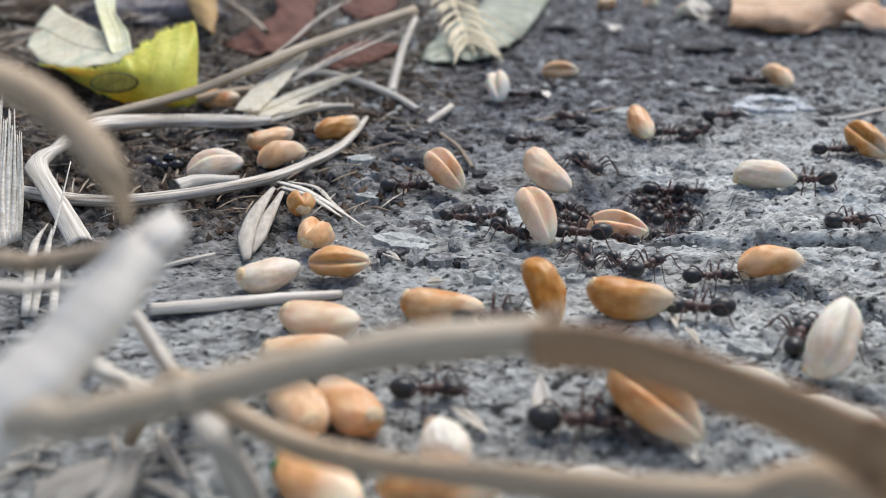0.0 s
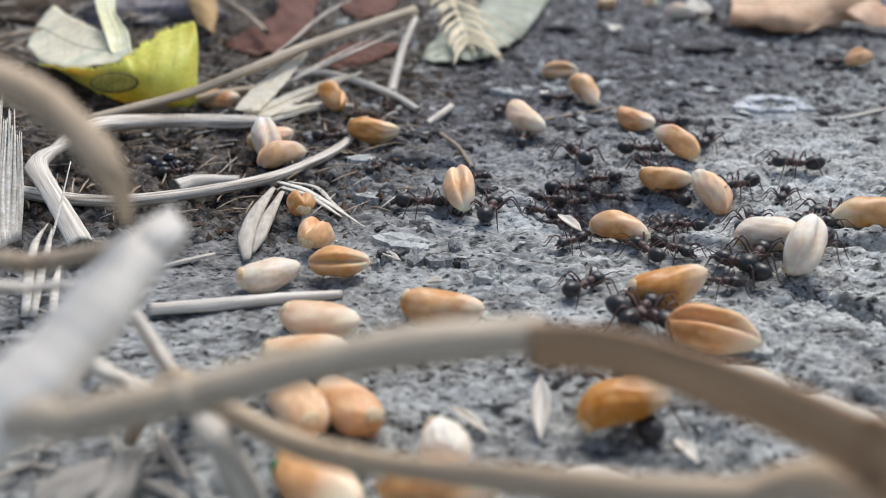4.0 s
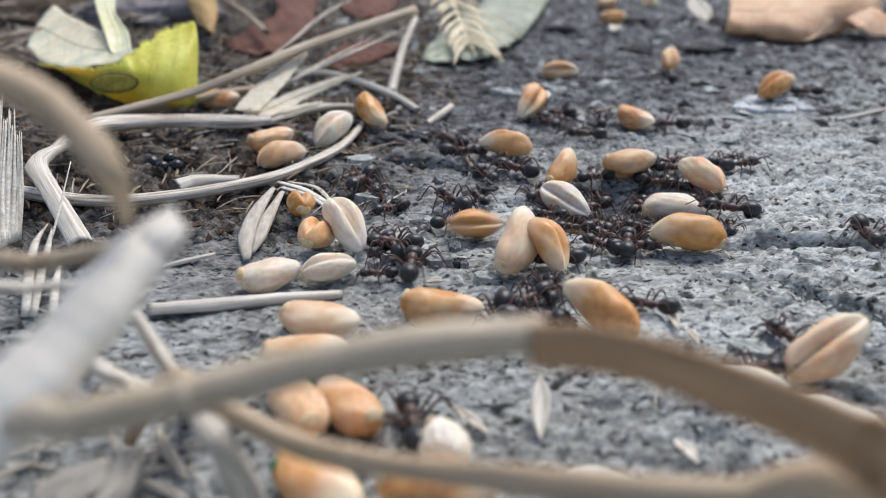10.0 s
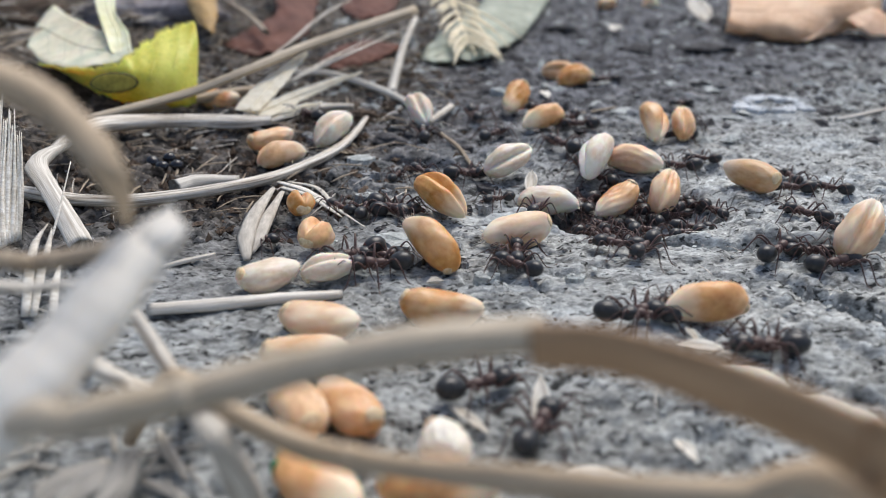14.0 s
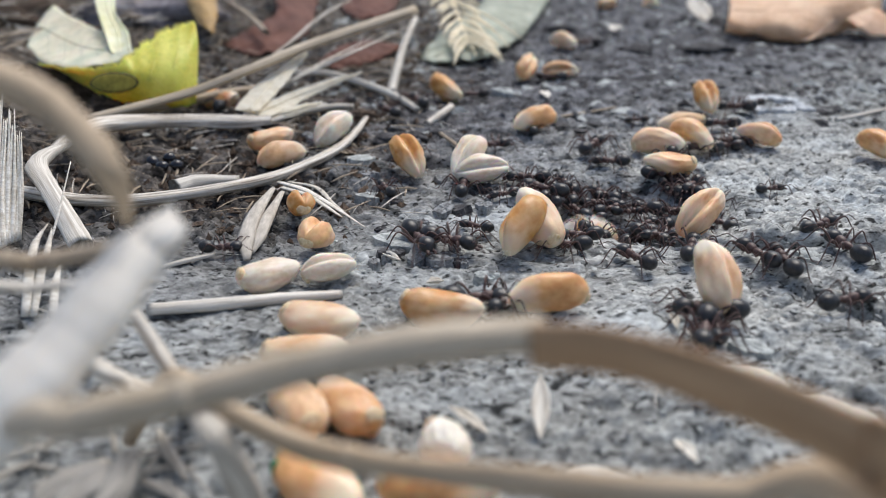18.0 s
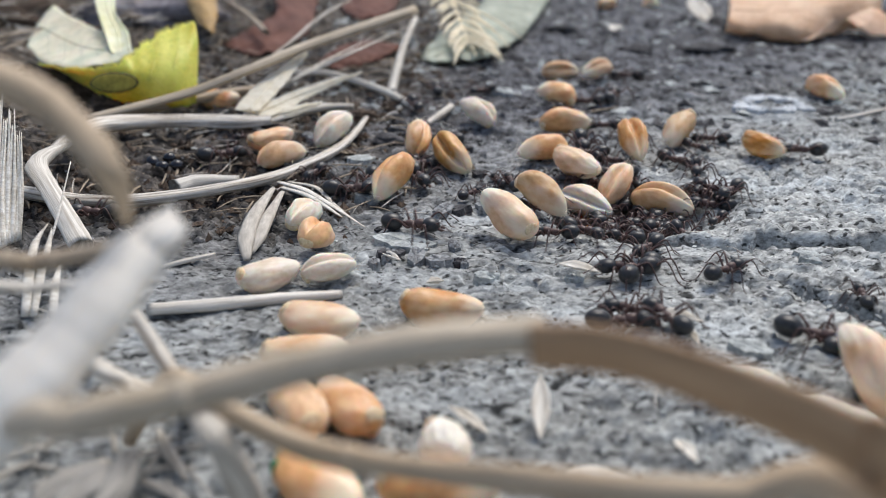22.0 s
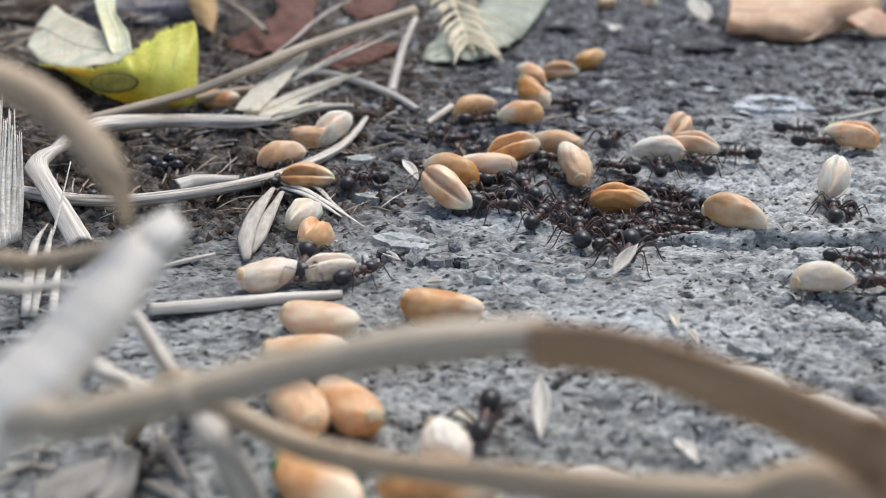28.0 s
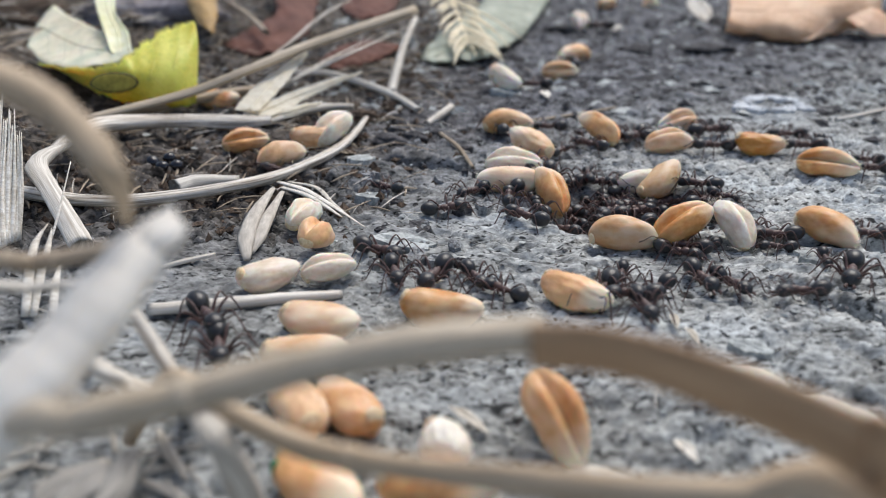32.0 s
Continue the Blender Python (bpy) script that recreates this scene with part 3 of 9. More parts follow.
stalk("flattened bleached straw with long grooves", [(-45, 93.8, 3), (-44.7, 100.7, 3), (-42.5, 106, 2.6), (-34.4, 110.6, 1.6), (-27.7, 111.1, 1.3), (-23.5, 112.9, 1)],
      [0.7, 1.15, 1.25, 1.15, 1.1, 0.8], STRAW, flat=0.75, ribs=0.14, seed=4)
stalk("thin grey straw ending in the litter", [(-24.2, 112.3, 0.8), (-20.3, 116.9, 0.9), (-16.6, 119.4, 1), (-13, 120.7, 0.8)], [0.5, 0.6, 0.6, 0.4], STRAW_GREY, seed=5)
stalk("bleached straw bent sharply over another", [(-43.3, 92.8, 4), (-43.3, 88.1, 4.4), (-42.6, 84.4, 4.4), (-39.9, 80.4, 3.8), (-36.5, 75.5, 3), (-32.7, 69.9, 2)], [0.6, 0.95, 1.05, 1.0, 0.95, 1.0], STRAW_GREY, flat=0.7, ribs=0.1, seed=6)
stalk("slender grey straw lying on the soil", [(-23.9, 60.2, 0.9), (-18.7, 61.2, 0.8), (-13.3, 62.3, 0.8), (-8.5, 63.4, 0.6)], [0.6, 0.62, 0.6, 0.42], STRAW_GREY, seed=7)
stalk("broken straw stump with a dark hollow mouth", [(-29.3, 86.8, 1.1), (-27.3, 88.8, 1.1), (-22.9, 90.1, 0.9)], [1.2, 1.0, 0.6], STRAW_GREY, seed=8)
stalk("thin upright dry stem behind the litter", [(-8, 128.4, 0.6), (-7.6, 141.7, 1.5), (-7, 155, 2.5), (-5.5, 173.8, 4)], [0.75, 0.7, 0.65, 0.6], STRAW_GREY, seed=9)
stalk("grey curved stem half buried in crumbs", [(-24.7, 138.1, 1.6), (-18.7, 137.3, 1.6), (-12.8, 132.3, 1.3), (-7.2, 126, 0.9), (-3.4, 119.4, 0.5)], [0.45, 0.6, 0.65, 0.6, 0.4], STRAW_GREY, seed=10)
stalk("short tan stem stub", [(-2.3, 113.1, 0.4), (-0.6, 115.2, 0.9), (1.2, 118.3, 1.4)], [0.5, 0.55, 0.62], STRAW, seed=11)
stalk("thin twig lying on the soil", [(12.3, 114.7, 0.4), (18.1, 117.4, 0.4), (25.3, 121.5, 0.4)], [0.2, 0.28, 0.16], STRAW_WARM, seed=12)
stalk("thin twig among crumbs", [(-0.3, 108.6, 0.5), (2, 102.2, 0.6), (3.6, 95.2, 0.4)], [0.25, 0.32, 0.2], STRAW_WARM, seed=13)
stalk("dull thin stem among leaves", [(-45.5, 183.5, 6), (-38.1, 170.6, 5), (-32.5, 158.8, 4)], [0.6, 0.6, 0.6], STRAW_WARM, seed=14)
stalk("thin pale stem crossing the litter", [(-29.1, 139.3, 3), (-25.6, 147.6, 5), (-22.1, 159.1, 7), (-18.1, 170.7, 8)], [0.25, 0.3, 0.3, 0.25], STRAW, seed=15)
stalk("pale stem on the soil at the verge", [(54.8, 115.2, 0.4), (58.9, 117.1, 0.5), (67.9, 122.4, 0.5)], [0.25, 0.3, 0.3], STRAW_GREY, seed=16)
# stalks close before the lens
def big_stalk(name, label, pts, radii, mat, knots=(), flat=0.8, ribs=0.06, seed=0, rolled=0.0):
    """A stalk with its stem and swollen nodes (share of its length, size) as parts."""
    thing = tagged(new(name), label, "stalk", "dry stalks arching over the soil")
    base = np.array(pts[0], float)
    thing.matrix_basis = at(*base)
    v, f, uv = tube([np.array(p) - base for p in pts], radii, sides=18, flat=flat, ribs=ribs, hollow=True, seed=seed, steps=10)
    part("stem", mesh_of("stem", v, f, mat, uvs=uv), thing)
    if rolled:
        line = spline([np.array(p) - base for p in pts], 10)
        rise = np.interp(np.linspace(0, 1, len(line)), np.linspace(0, 1, len(radii)), radii) * flat
        v, f, uv = tube([q + np.array((0, 0.05, h)) for q, h in zip(line[::5], rise[::5])], [rolled * 0.6, rolled, rolled], sides=10, seed=seed + 1, steps=4)
        part("rolled_edge", mesh_of("rolled_edge", v, f, mat, uvs=uv), thing, "paler rolled upper edge")
    line = spline([np.array(p) - base for p in pts], 20)
    for share, size in knots:
        i = min(len(line) - 3, max(2, int(share * (len(line) - 1))))
        r = float(np.interp(share, np.linspace(0, 1, len(radii)), radii)) * size
        v, f, uv = tube([line[i - 2], line[i], line[i + 2]], [r * 0.8, r, r * 0.8], sides=16, flat=flat, seed=seed)
        part("node", mesh_of("node", v, f, mat, uvs=uv), thing, "swollen ring on the stalk")
    return thing


big_stalk("dry_stalk", "dull tan dry stalk arching low over the soil", [(-44, 22, 0.5), (-18, 24.9, 14.7), (-13.7, 25.4, 15.7), (-9.5, 26.2, 16.3), (-5.2, 27.1, 17), (-0.5, 27.7, 17.6), (3.9, 28.2, 17.7)],
      [0.6, 0.68, 0.7, 0.7, 0.74, 0.78, 0.7], STRAW_PALE, [(0.5, 1.15)], flat=1.05, seed=20)
big_stalk("dry_grass_blade", "broad flat brown dry grass blade arching over the soil", [(3.3, 27.4, 17.6), (5.6, 27, 17.75), (8.6, 26.2, 17.3), (11.9, 24.8, 16.6), (14.4, 23.5, 15.9), (17, 22.4, 14.7), (38, 18, 0.5)],
      [0.2, 0.21, 0.22, 0.24, 0.28, 0.31, 0.25], STRAW_BLADE, flat=4.2, ribs=0.1, seed=21, rolled=0.22)
big_stalk("dry_stalk", "pale brown straw curving under the arch", [(-20, 44, 0.5), (-14.1, 36.9, 9.8), (-9.7, 32.9, 10.5), (-6, 29.8, 11.1), (-2.4, 27.9, 11.7), (1.7, 26.9, 11.9), (6, 26, 12.1), (11, 25.2, 12.4), (16.5, 25, 12.4), (34, 24, 0.5)],
      [0.45, 0.45, 0.5, 0.48, 0.46, 0.5, 0.55, 0.62, 0.66, 0.6], STRAW_CURL, [(0.4, 1.2)], flat=1.2, seed=22)
big_stalk("straw_sheath", "broad silvery straw sheath close to the ground", [(-24, 10, 0.5), (-20.4, 22.5, 11.9), (-18, 24.6, 14.2), (-15.4, 26.9, 16.5), (-13.9, 28.7, 18), (-12.8, 30.4, 19.2), (-12.3, 31.6, 19.7), (-11.7, 32, 20.2), (-11.2, 32.7, 20.5)],
      [1.3, 1.75, 1.9, 1.75, 1.55, 1.35, 1.2, 1.05, 0.8], SILVER, flat=0.7, rolled=0.16, ribs=0.05, seed=23)
big_stalk("dry_grass_blade", "brown curled dry grass blade hanging over the straw", [(-60, 20, 2), (-22.9, 31.3, 28.3), (-19.2, 32, 27.5), (-16.3, 32.5, 26.2), (-14.5, 32, 25), (-13.2, 31.3, 23.7), (-12.9, 31.7, 22.1), (-13, 32.1, 20.7)], [0.5, 0.6, 0.68, 0.78, 0.82, 0.74, 0.5, 0.2], STRAW_CURL, [(0.5, 1.08)], flat=0.85, seed=25)
big_stalk("dry_stalk", "brown dry stalk in the pile of straw", [(-40, 52, 0.5), (-23.3, 37.5, 15.7), (-20.2, 37.7, 16.1), (-17.7, 37.9, 16.5), (-15.7, 38.1, 17)], [0.55, 0.58, 0.58, 0.5, 0.35], STRAW_WARM, [(0.6, 1.25)], seed=26)
big_stalk("dry_stalk", "thin grey stalk in the pile of straw", [(-36, 56, 0.5), (-25.7, 41.5, 12.4), (-22.6, 41.6, 12.7), (-19.8, 41.8, 12.9)], [0.36, 0.36, 0.36, 0.22], STRAW_GREY, [], seed=27)
stalk("pale slanting straw in the pile", [(-18.9, 45.4, 9), (-17.6, 44.6, 7.2), (-16.3, 43.8, 5.5), (-16.5, 48, 0.5)], [0.4, 0.5, 0.5, 0.4], STRAW, seed=28)
stalk("pale short straw in the pile", [(-25.9, 53.1, 0.5), (-20.2, 42.3, 7.1), (-18.4, 41.9, 6.1), (-16.1, 41.5, 5.4), (-17.3, 47.5, 0.5)], [0.4, 0.5, 0.6, 0.4, 0.4], STRAW, seed=29)
stalk("greyish soft straw below the arch", [(-17.3, 48.8, 0.5), (-11.7, 34.4, 9.1), (-10.2, 32.1, 9), (-10.2, 36.5, 0.8)], [0.5, 0.7, 0.8, 0.8], STRAW_GREY, seed=30)
stalk("thin pale straw above the soil", [(-26.1, 68.3, 0.4), (-23.3, 69.4, 0.8), (-21.2, 71.4, 0.5)], [0.2, 0.28, 0.2], STRAW_GREY, seed=31)


# ---- bunches of awns and fibres ----
def bunch(name, label, category, strands, mat, child):
    """A bunch whose strands are each a part: (points, radii, flat)."""
    thing = tagged(new(name), label, category)
    base = Vector(strands[0][0][0]) * MM
    thing.matrix_basis = Matrix.Translation(base)
    for k, (pts, radii, flat) in enumerate(strands):
        v, f, uv = tube(pts, radii, sides=8, flat=flat, ribs=0.12, steps=5, seed=k)
        v = [np.array(q) - np.array(base) / MM for q in v]
        part(child, mesh_of(child, v, f, mat, uvs=uv), thing)
    return thing


bunch("awn_tuft", "splayed tuft of bleached papery awns and glumes", "dry awns", [
    ([(-23.5, 122.9, 3.4), (-16.9, 131.2, 5), (-11.4, 139.9, 6), (-6, 148.1, 7)], [0.3, 0.45, 0.3, 0.05], 0.4),
    ([(-26.5, 118.7, 2.2), (-21, 128.9, 3.8), (-16.6, 136, 5), (-11.1, 146.4, 6)], [0.3, 0.4, 0.25, 0.04], 0.5),
    ([(-24.2, 121.5, 1.6), (-19.5, 129.2, 1.8), (-15.2, 135.7, 2)], [0.25, 0.4, 0.05], 0.5),
    ([(-21.1, 117.2, 0.8), (-18.4, 121, 0.9), (-13.4, 121.3, 0.8)], [0.3, 0.45, 0.1], 0.5),
], CHAFF, "awn")
def sheaf_lines():
    """Fine fibres side by side between two slanting edges."""
    rnd = random.Random(31)
    feet, heads = (np.array((-42.4, 72.3, 0.4)), np.array((-41, 74.9, 0.4))), (np.array((-47.6, 89.4, 11)), np.array((-42.5, 83, 9.5)))
    lines = []
    for k in range(15):
        u = k / 14
        p, q = feet[0] * (1 - u) + feet[1] * u, heads[0] * (1 - u) + heads[1] * u
        q = p + (q - p) * rnd.uniform(0.82, 1.06)
        sway = np.array((rnd.uniform(-0.3, 0.3), 0, rnd.uniform(-0.2, 0.5)))
        lines.append(([p, p * 0.6 + q * 0.4 + sway, q], [rnd.uniform(0.14, 0.24), rnd.uniform(0.16, 0.28), 0.04], 0.7))
    return lines


bunch("fibre_sheaf", "upright sheaf of white straw fibres", "straw fibres", sheaf_lines(), CHAFF, "fibre")
bunch("fibre_tuft", "small frayed tuft of white straw fibres", "straw fibres", [
    ([(-33.6, 59.6, 0.6), (-34.2, 62.9, 3), (-35, 66.3, 4), (-34.5, 68.2, 5)], [0.35, 0.4, 0.35, 0.05], 0.5),
    ([(-32.9, 59.6, 0.6), (-33.3, 62.7, 2.6), (-33.9, 66.1, 3.6), (-34.2, 68.1, 4.6)], [0.3, 0.4, 0.3, 0.05], 0.5),
    ([(-31.4, 59.6, 0.6), (-32.2, 62.8, 2), (-32.5, 64.8, 2.6)], [0.35, 0.35, 0.1], 0.5),
    ([(-35.4, 68.3, 2), (-34.8, 70, 4), (-35, 75.9, 8)], [0.12, 0.12, 0.05], 0.8)], CHAFF, "fibre")
bunch("husk", "split pale husk with two narrow halves", "husk", [
    ([(-18, 70.2, 0.5), (-18.6, 73.3, 1.4), (-18.7, 78.5, 1.8), (-18.4, 86, 1.4)], [0.35, 0.85, 0.8, 0.3], 0.45),
    ([(-17.8, 71.5, 0.6), (-17.5, 73.7, 1.2), (-17.4, 77.8, 1.5), (-17.3, 85.5, 1.2)], [0.3, 0.75, 0.75, 0.3], 0.45)], HUSK, "husk_half")
bunch("chaff_tuft", "flat bundle of cream chaff strips by the grains", "chaff", [
    ([(-18.5, 89.6, 0.8), (-15.1, 86.9, 0.9), (-11.9, 83.2, 0.7), (-7.8, 77.9, 0.4)], [0.25, 0.4, 0.3, 0.06], 0.4),
    ([(-17.8, 88.4, 0.6), (-14.3, 85.4, 0.7), (-10.4, 80.5, 0.4)], [0.3, 0.45, 0.1], 0.4),
    ([(-17.3, 89.4, 0.9), (-14, 87.9, 0.8), (-11.7, 84, 0.5), (-10.1, 81.7, 0.4)], [0.2, 0.3, 0.2, 0.05], 0.4)], CHAFF, "strip")
def ear_lines():
    """Glumes in pairs along a drooping axis, and a few long awns."""
    rnd = random.Random(5)
    axis = spline([(0.2, 186.6, 9), (2.6, 166.8, 6.5), (4.3, 155.6, 3.8), (5.8, 149.8, 1.8)], 8)
    lines = [(list(axis[::8]) + [axis[-1]], [0.3, 0.25, 0.15, 0.1], 0.8)]
    n = len(axis)
    for k in range(11):
        i = int(k / 11 * (n - 6))
        d = axis[i + 4] - axis[i]
        d = d / np.linalg.norm(d)
        for side in (-1, 1):
            out = np.array((side * 0.75 + 0.05, -0.25, 0.0))
            long = rnd.uniform(6.0, 8.5)
            p = axis[i]
            q = p + (d + out) * long * 0.5 + np.array((0, -0.2, 0.2))
            e = p + (d + out * 0.8) * long
            e[2] = max(e[2], 0.5)
            lines.append(([p, q, e], [0.3, rnd.uniform(0.5, 0.65), 0.04], 0.55))
    for tip in ((12.3, 152.6, 2), (15.3, 154.6, 3), (9.3, 148.1, 1)):
        lines.append(([axis[4], (axis[6] + np.array(tip)) / 2 + np.array((1, 0, 0.5)), tip], [0.2, 0.2, 0.04], 0.7))
    return lines


bunch("wheat_ear", "cream bearded wheat ear drooping over a leaf", "wheat ear", ear_lines(), SPIKE, "glume")
bunch("chaff_heap", "loose heap of whitish chaff by the straw", "chaff", [
    ([(-23.5, 38.1, 0.6), (-22.1, 39.5, 1), (-20.3, 41, 1)], [0.8, 1.2, 0.7], 0.4),
    ([(-21.6, 36.9, 1.2), (-20, 38.8, 1.6), (-18.3, 39.9, 1.2)], [0.8, 1.3, 0.7], 0.4),
    ([(-19.8, 36.3, 1.2), (-18.6, 37.6, 1.8), (-18.6, 40.6, 2.2)], [0.7, 1.1, 0.6], 0.4),
    ([(-18, 40, 0.6), (-15.9, 38.8, 0.8), (-14.2, 37.4, 0.8)], [0.2, 0.4, 0.2], 0.4),
    ([(-18.4, 44.9, 0.6), (-16.9, 42.2, 0.9), (-15.2, 39.8, 0.8)], [0.2, 0.5, 0.2], 0.4)], WEATHERED, "strip")


# ---- leaves ----
def leaf(name, label, category, blades):
    """A leaf of one or more blades: (part name, left, middle, right, material, thickness, wavy, tooth)."""
    thing = tagged(new(name), label, category)
    base = np.array(blades[0][1][0], float)
    thing.matrix_basis = at(*base)
    for k, (child, left, mid, right, mat, thick, wavy, tooth) in enumerate(blades):
        fine = 3 if tooth else 1
        v, f, uv = sheet(left, mid, right, nu=36 * fine, nv=14, wavy=wavy, tooth=tooth, seed=k)
        thicken(part(child, mesh_of(child, [np.array(q) - base for q in v], f, mat, uvs=uv), thing), thick)
        veins = {"front_blade": VEIN_YELLOW, "back_blade": VEIN}.get(child)
        if veins:
            rows, half = 15, 7
            for q in range(5):
                for out in (-1, 1):
                    line = [np.array(v[(4 + q * 6 + k) * fine * rows + half + out * min(half, int(k * 1.4))]) - base + np.array((0, -0.03, 0.03)) for k in range(0, 6)]
                    tv, tf, tuv = tube(line[::2] + [line[-1]], [0.1, 0.075, 0.04], sides=6, steps=4, seed=q)
                    part("side_vein", mesh_of("side_vein", tv, tf, veins, uvs=tuv), thing)
        if child == "front_blade":
            continue
        v, f, uv = tube([np.array(q) - base + np.array((0, 0, 0.05)) for q in mid], [0.22, 0.18, 0.08], sides=8, steps=8, seed=k)
        part("midrib", mesh_of("midrib", v, f, mat, uvs=uv), thing)
    return thing


yellow = leaf("fallen_leaf", "curled yellow leaf with a pale underside and a dark spot", "leaf", [
    ("front_blade", [(-61.5, 128.8, 5.2), (-53.6, 120.9, 6.2), (-46.1, 118.5, 7.4), (-43.9, 121, 8.6), (-40.7, 126.4, 10.4), (-37.3, 128.4, 11.5)],
     [(-59, 128.6, 4.4), (-50.5, 120.6, 4.4), (-44.1, 117.2, 5), (-40.9, 117.1, 6), (-37.4, 118.9, 7), (-35.6, 124.7, 9.6)],
     [(-58.4, 129.7, 3.6), (-49.8, 121.9, 2), (-45, 119.6, 1.6), (-40.5, 117.3, 1.6), (-37.2, 117.3, 1.6), (-35.1, 118.2, 2)], LEAF_YELLOW, 0.14, 0.2, 0.16),
    ("back_blade", [(-70.3, 157.9, 9), (-63.3, 148.8, 8.4), (-56.9, 141.8, 8), (-52, 137.1, 8), (-46.2, 127.2, 8.6)],
     [(-70.4, 150.2, 7), (-62.2, 140.5, 6.6), (-55.9, 133.5, 6.6), (-50.7, 129.2, 7), (-45.9, 125.9, 8.2)],
     [(-67.7, 139.3, 5.4), (-59.9, 127.9, 5.4), (-53, 121.6, 6.2), (-47.2, 119.4, 7.2), (-44, 121.9, 8.4)], LEAF_PALE, 0.14, 0.15, 0.0),
    ("upturned_lobe", [(-62.7, 157.6, 12), (-56.8, 143.1, 10.5), (-52.5, 133.7, 9), (-48.9, 125.6, 7.6)],
     [(-60.5, 157.6, 12), (-54.7, 142.7, 10.2), (-50.6, 134, 8.6), (-46.9, 124.2, 7.4)],
     [(-58.2, 157.6, 12), (-53.6, 142.5, 10.6), (-48.5, 132.7, 9.2), (-45, 123.4, 8.4)], LEAF_LOBE, 0.14, 0.1, 0.0)])
spot = blob_mesh("spot", 3.15, 1.28, 0.16, SPOT, 4, 0.05)
mid = np.array((-45.5, 116.4, 5.3))
home = np.array(yellow.matrix_basis.translation) / MM
part("spot_rim", blob_mesh("spot_rim", 3.35, 1.42, 0.1, RIM, 4, 0.05), yellow, "thin dark rim of the spot", at(*(mid - home), 66, 0, 4))
part("leaf_spot", spot, yellow, "dark brown oval spot", at(*(mid - home), 66, 0, 4))
leaf("papery_glume", "broad papery cream glume torn from an ear", "chaff", [
    ("blade", [(-28.4, 113, 2.6), (-26.8, 121, 3.9), (-21.0, 130, 6.7)], [(-26.5, 113, 2.3), (-24.6, 121, 4.0), (-20.8, 130, 6.6)],
     [(-25.2, 113, 2.2), (-23.0, 121, 3.7), (-20.6, 130, 6.3)], GLUME, 0.12, 0.15, 0.0)])
leaf("papery_glume", "narrow papery cream glume leaning on straw", "chaff", [
    ("blade", [(-27.3, 113, 2.0), (-20.7, 121, 3.2), (-12.4, 129, 3.9)], [(-25.8, 113, 1.7), (-20.0, 121, 2.7), (-12.4, 129, 3.8)],
     [(-23.5, 113, 1.5), (-19.2, 121, 2.1), (-12.3, 129, 3.7)], GLUME, 0.12, 0.08, 0.0)])
leaf("papery_glume", "small papery glume lying in the litter", "chaff", [
    ("blade", [(-26.0, 114.6, 0.9), (-22.0, 116.0, 1.9), (-17.0, 117.5, 2.4)], [(-25.0, 114.2, 0.8), (-21.6, 115.0, 1.5), (-17.0, 117.3, 2.3)],
     [(-24.0, 114.2, 0.6), (-21.0, 114.6, 0.9), (-17.0, 117.1, 2.2)], GLUME, 0.12, 0.08, 0.0)])
leaf("green_leaf", "dull grey-green fallen leaf lying flat", "leaf", [
    ("blade", [(-4.1, 154.4, 0.8), (0.7, 173.8, 2), (9.9, 202.8, 3), (17.3, 233.5, 4)], [(-2.8, 149.9, 0.8), (4.8, 159.5, 2.4), (15.1, 185.2, 3.4), (25.1, 223, 4)],
     [(-1.4, 149, 0.6), (8.2, 153.5, 1), (17.4, 175.8, 1.4), (29.3, 227.4, 2)], LEAF_GREEN, 0.2, 0.45, 0.0)])
orange_leaf = leaf("orange_leaf", "curled orange-brown dry leaf on the soil", "leaf", [
    ("blade", [(67.7, 208.5, 6), (78.5, 203, 8), (83.1, 186.6, 9), (91.2, 178.6, 9)], [(59.1, 180.1, 4.5), (66.8, 172.8, 5.5), (76, 173.7, 6), (88.5, 176.4, 6)],
     [(57.3, 174.9, 1), (62.7, 170.2, 0.8), (69, 167.5, 0.8), (74, 168.7, 1.2), (81.3, 174.7, 1.6), (85.2, 174.4, 1.2), (89.4, 172, 1)], LEAF_ORANGE, 0.25, 0.5, 0.0),
    ("curled_rim", [(67.7, 166.9, 0.7), (71.4, 166.5, 1.2), (75.6, 170.6, 2.6), (80.1, 173.7, 3.8), (81.6, 169.5, 2.8), (84.3, 168.9, 1.6), (89.9, 169.9, 1.2)],
     [(68.7, 168.9, 1.6), (72.7, 169.4, 2.6), (77.1, 172.7, 4.2), (81.6, 175.7, 5), (83.5, 171.3, 4), (86.1, 170.8, 3), (90.5, 171.8, 2.6)],
     [(70.9, 173, 2.6), (74.8, 172.6, 4), (79.8, 176.1, 5.6), (83.4, 177.8, 6), (86.3, 174.7, 5.4), (88.9, 174.2, 4.6), (91.8, 175.1, 4)], LEAF_RIM, 0.3, 0.1, 0.0)])
leaf("brown_leaf", "small curled golden-brown dry leaf", "leaf", [
    ("blade", [(-57.3, 193.9, 8), (-51.3, 176.4, 6), (-47.2, 166.1, 4.5)], [(-52.3, 186.6, 9), (-46.9, 170.2, 7), (-44.1, 160.5, 4.5)], [(-50.6, 193.9, 8), (-44, 169.8, 6), (-42.4, 159.2, 3.5)], LEAF_BROWN, 0.2, 0.25, 0.0)])
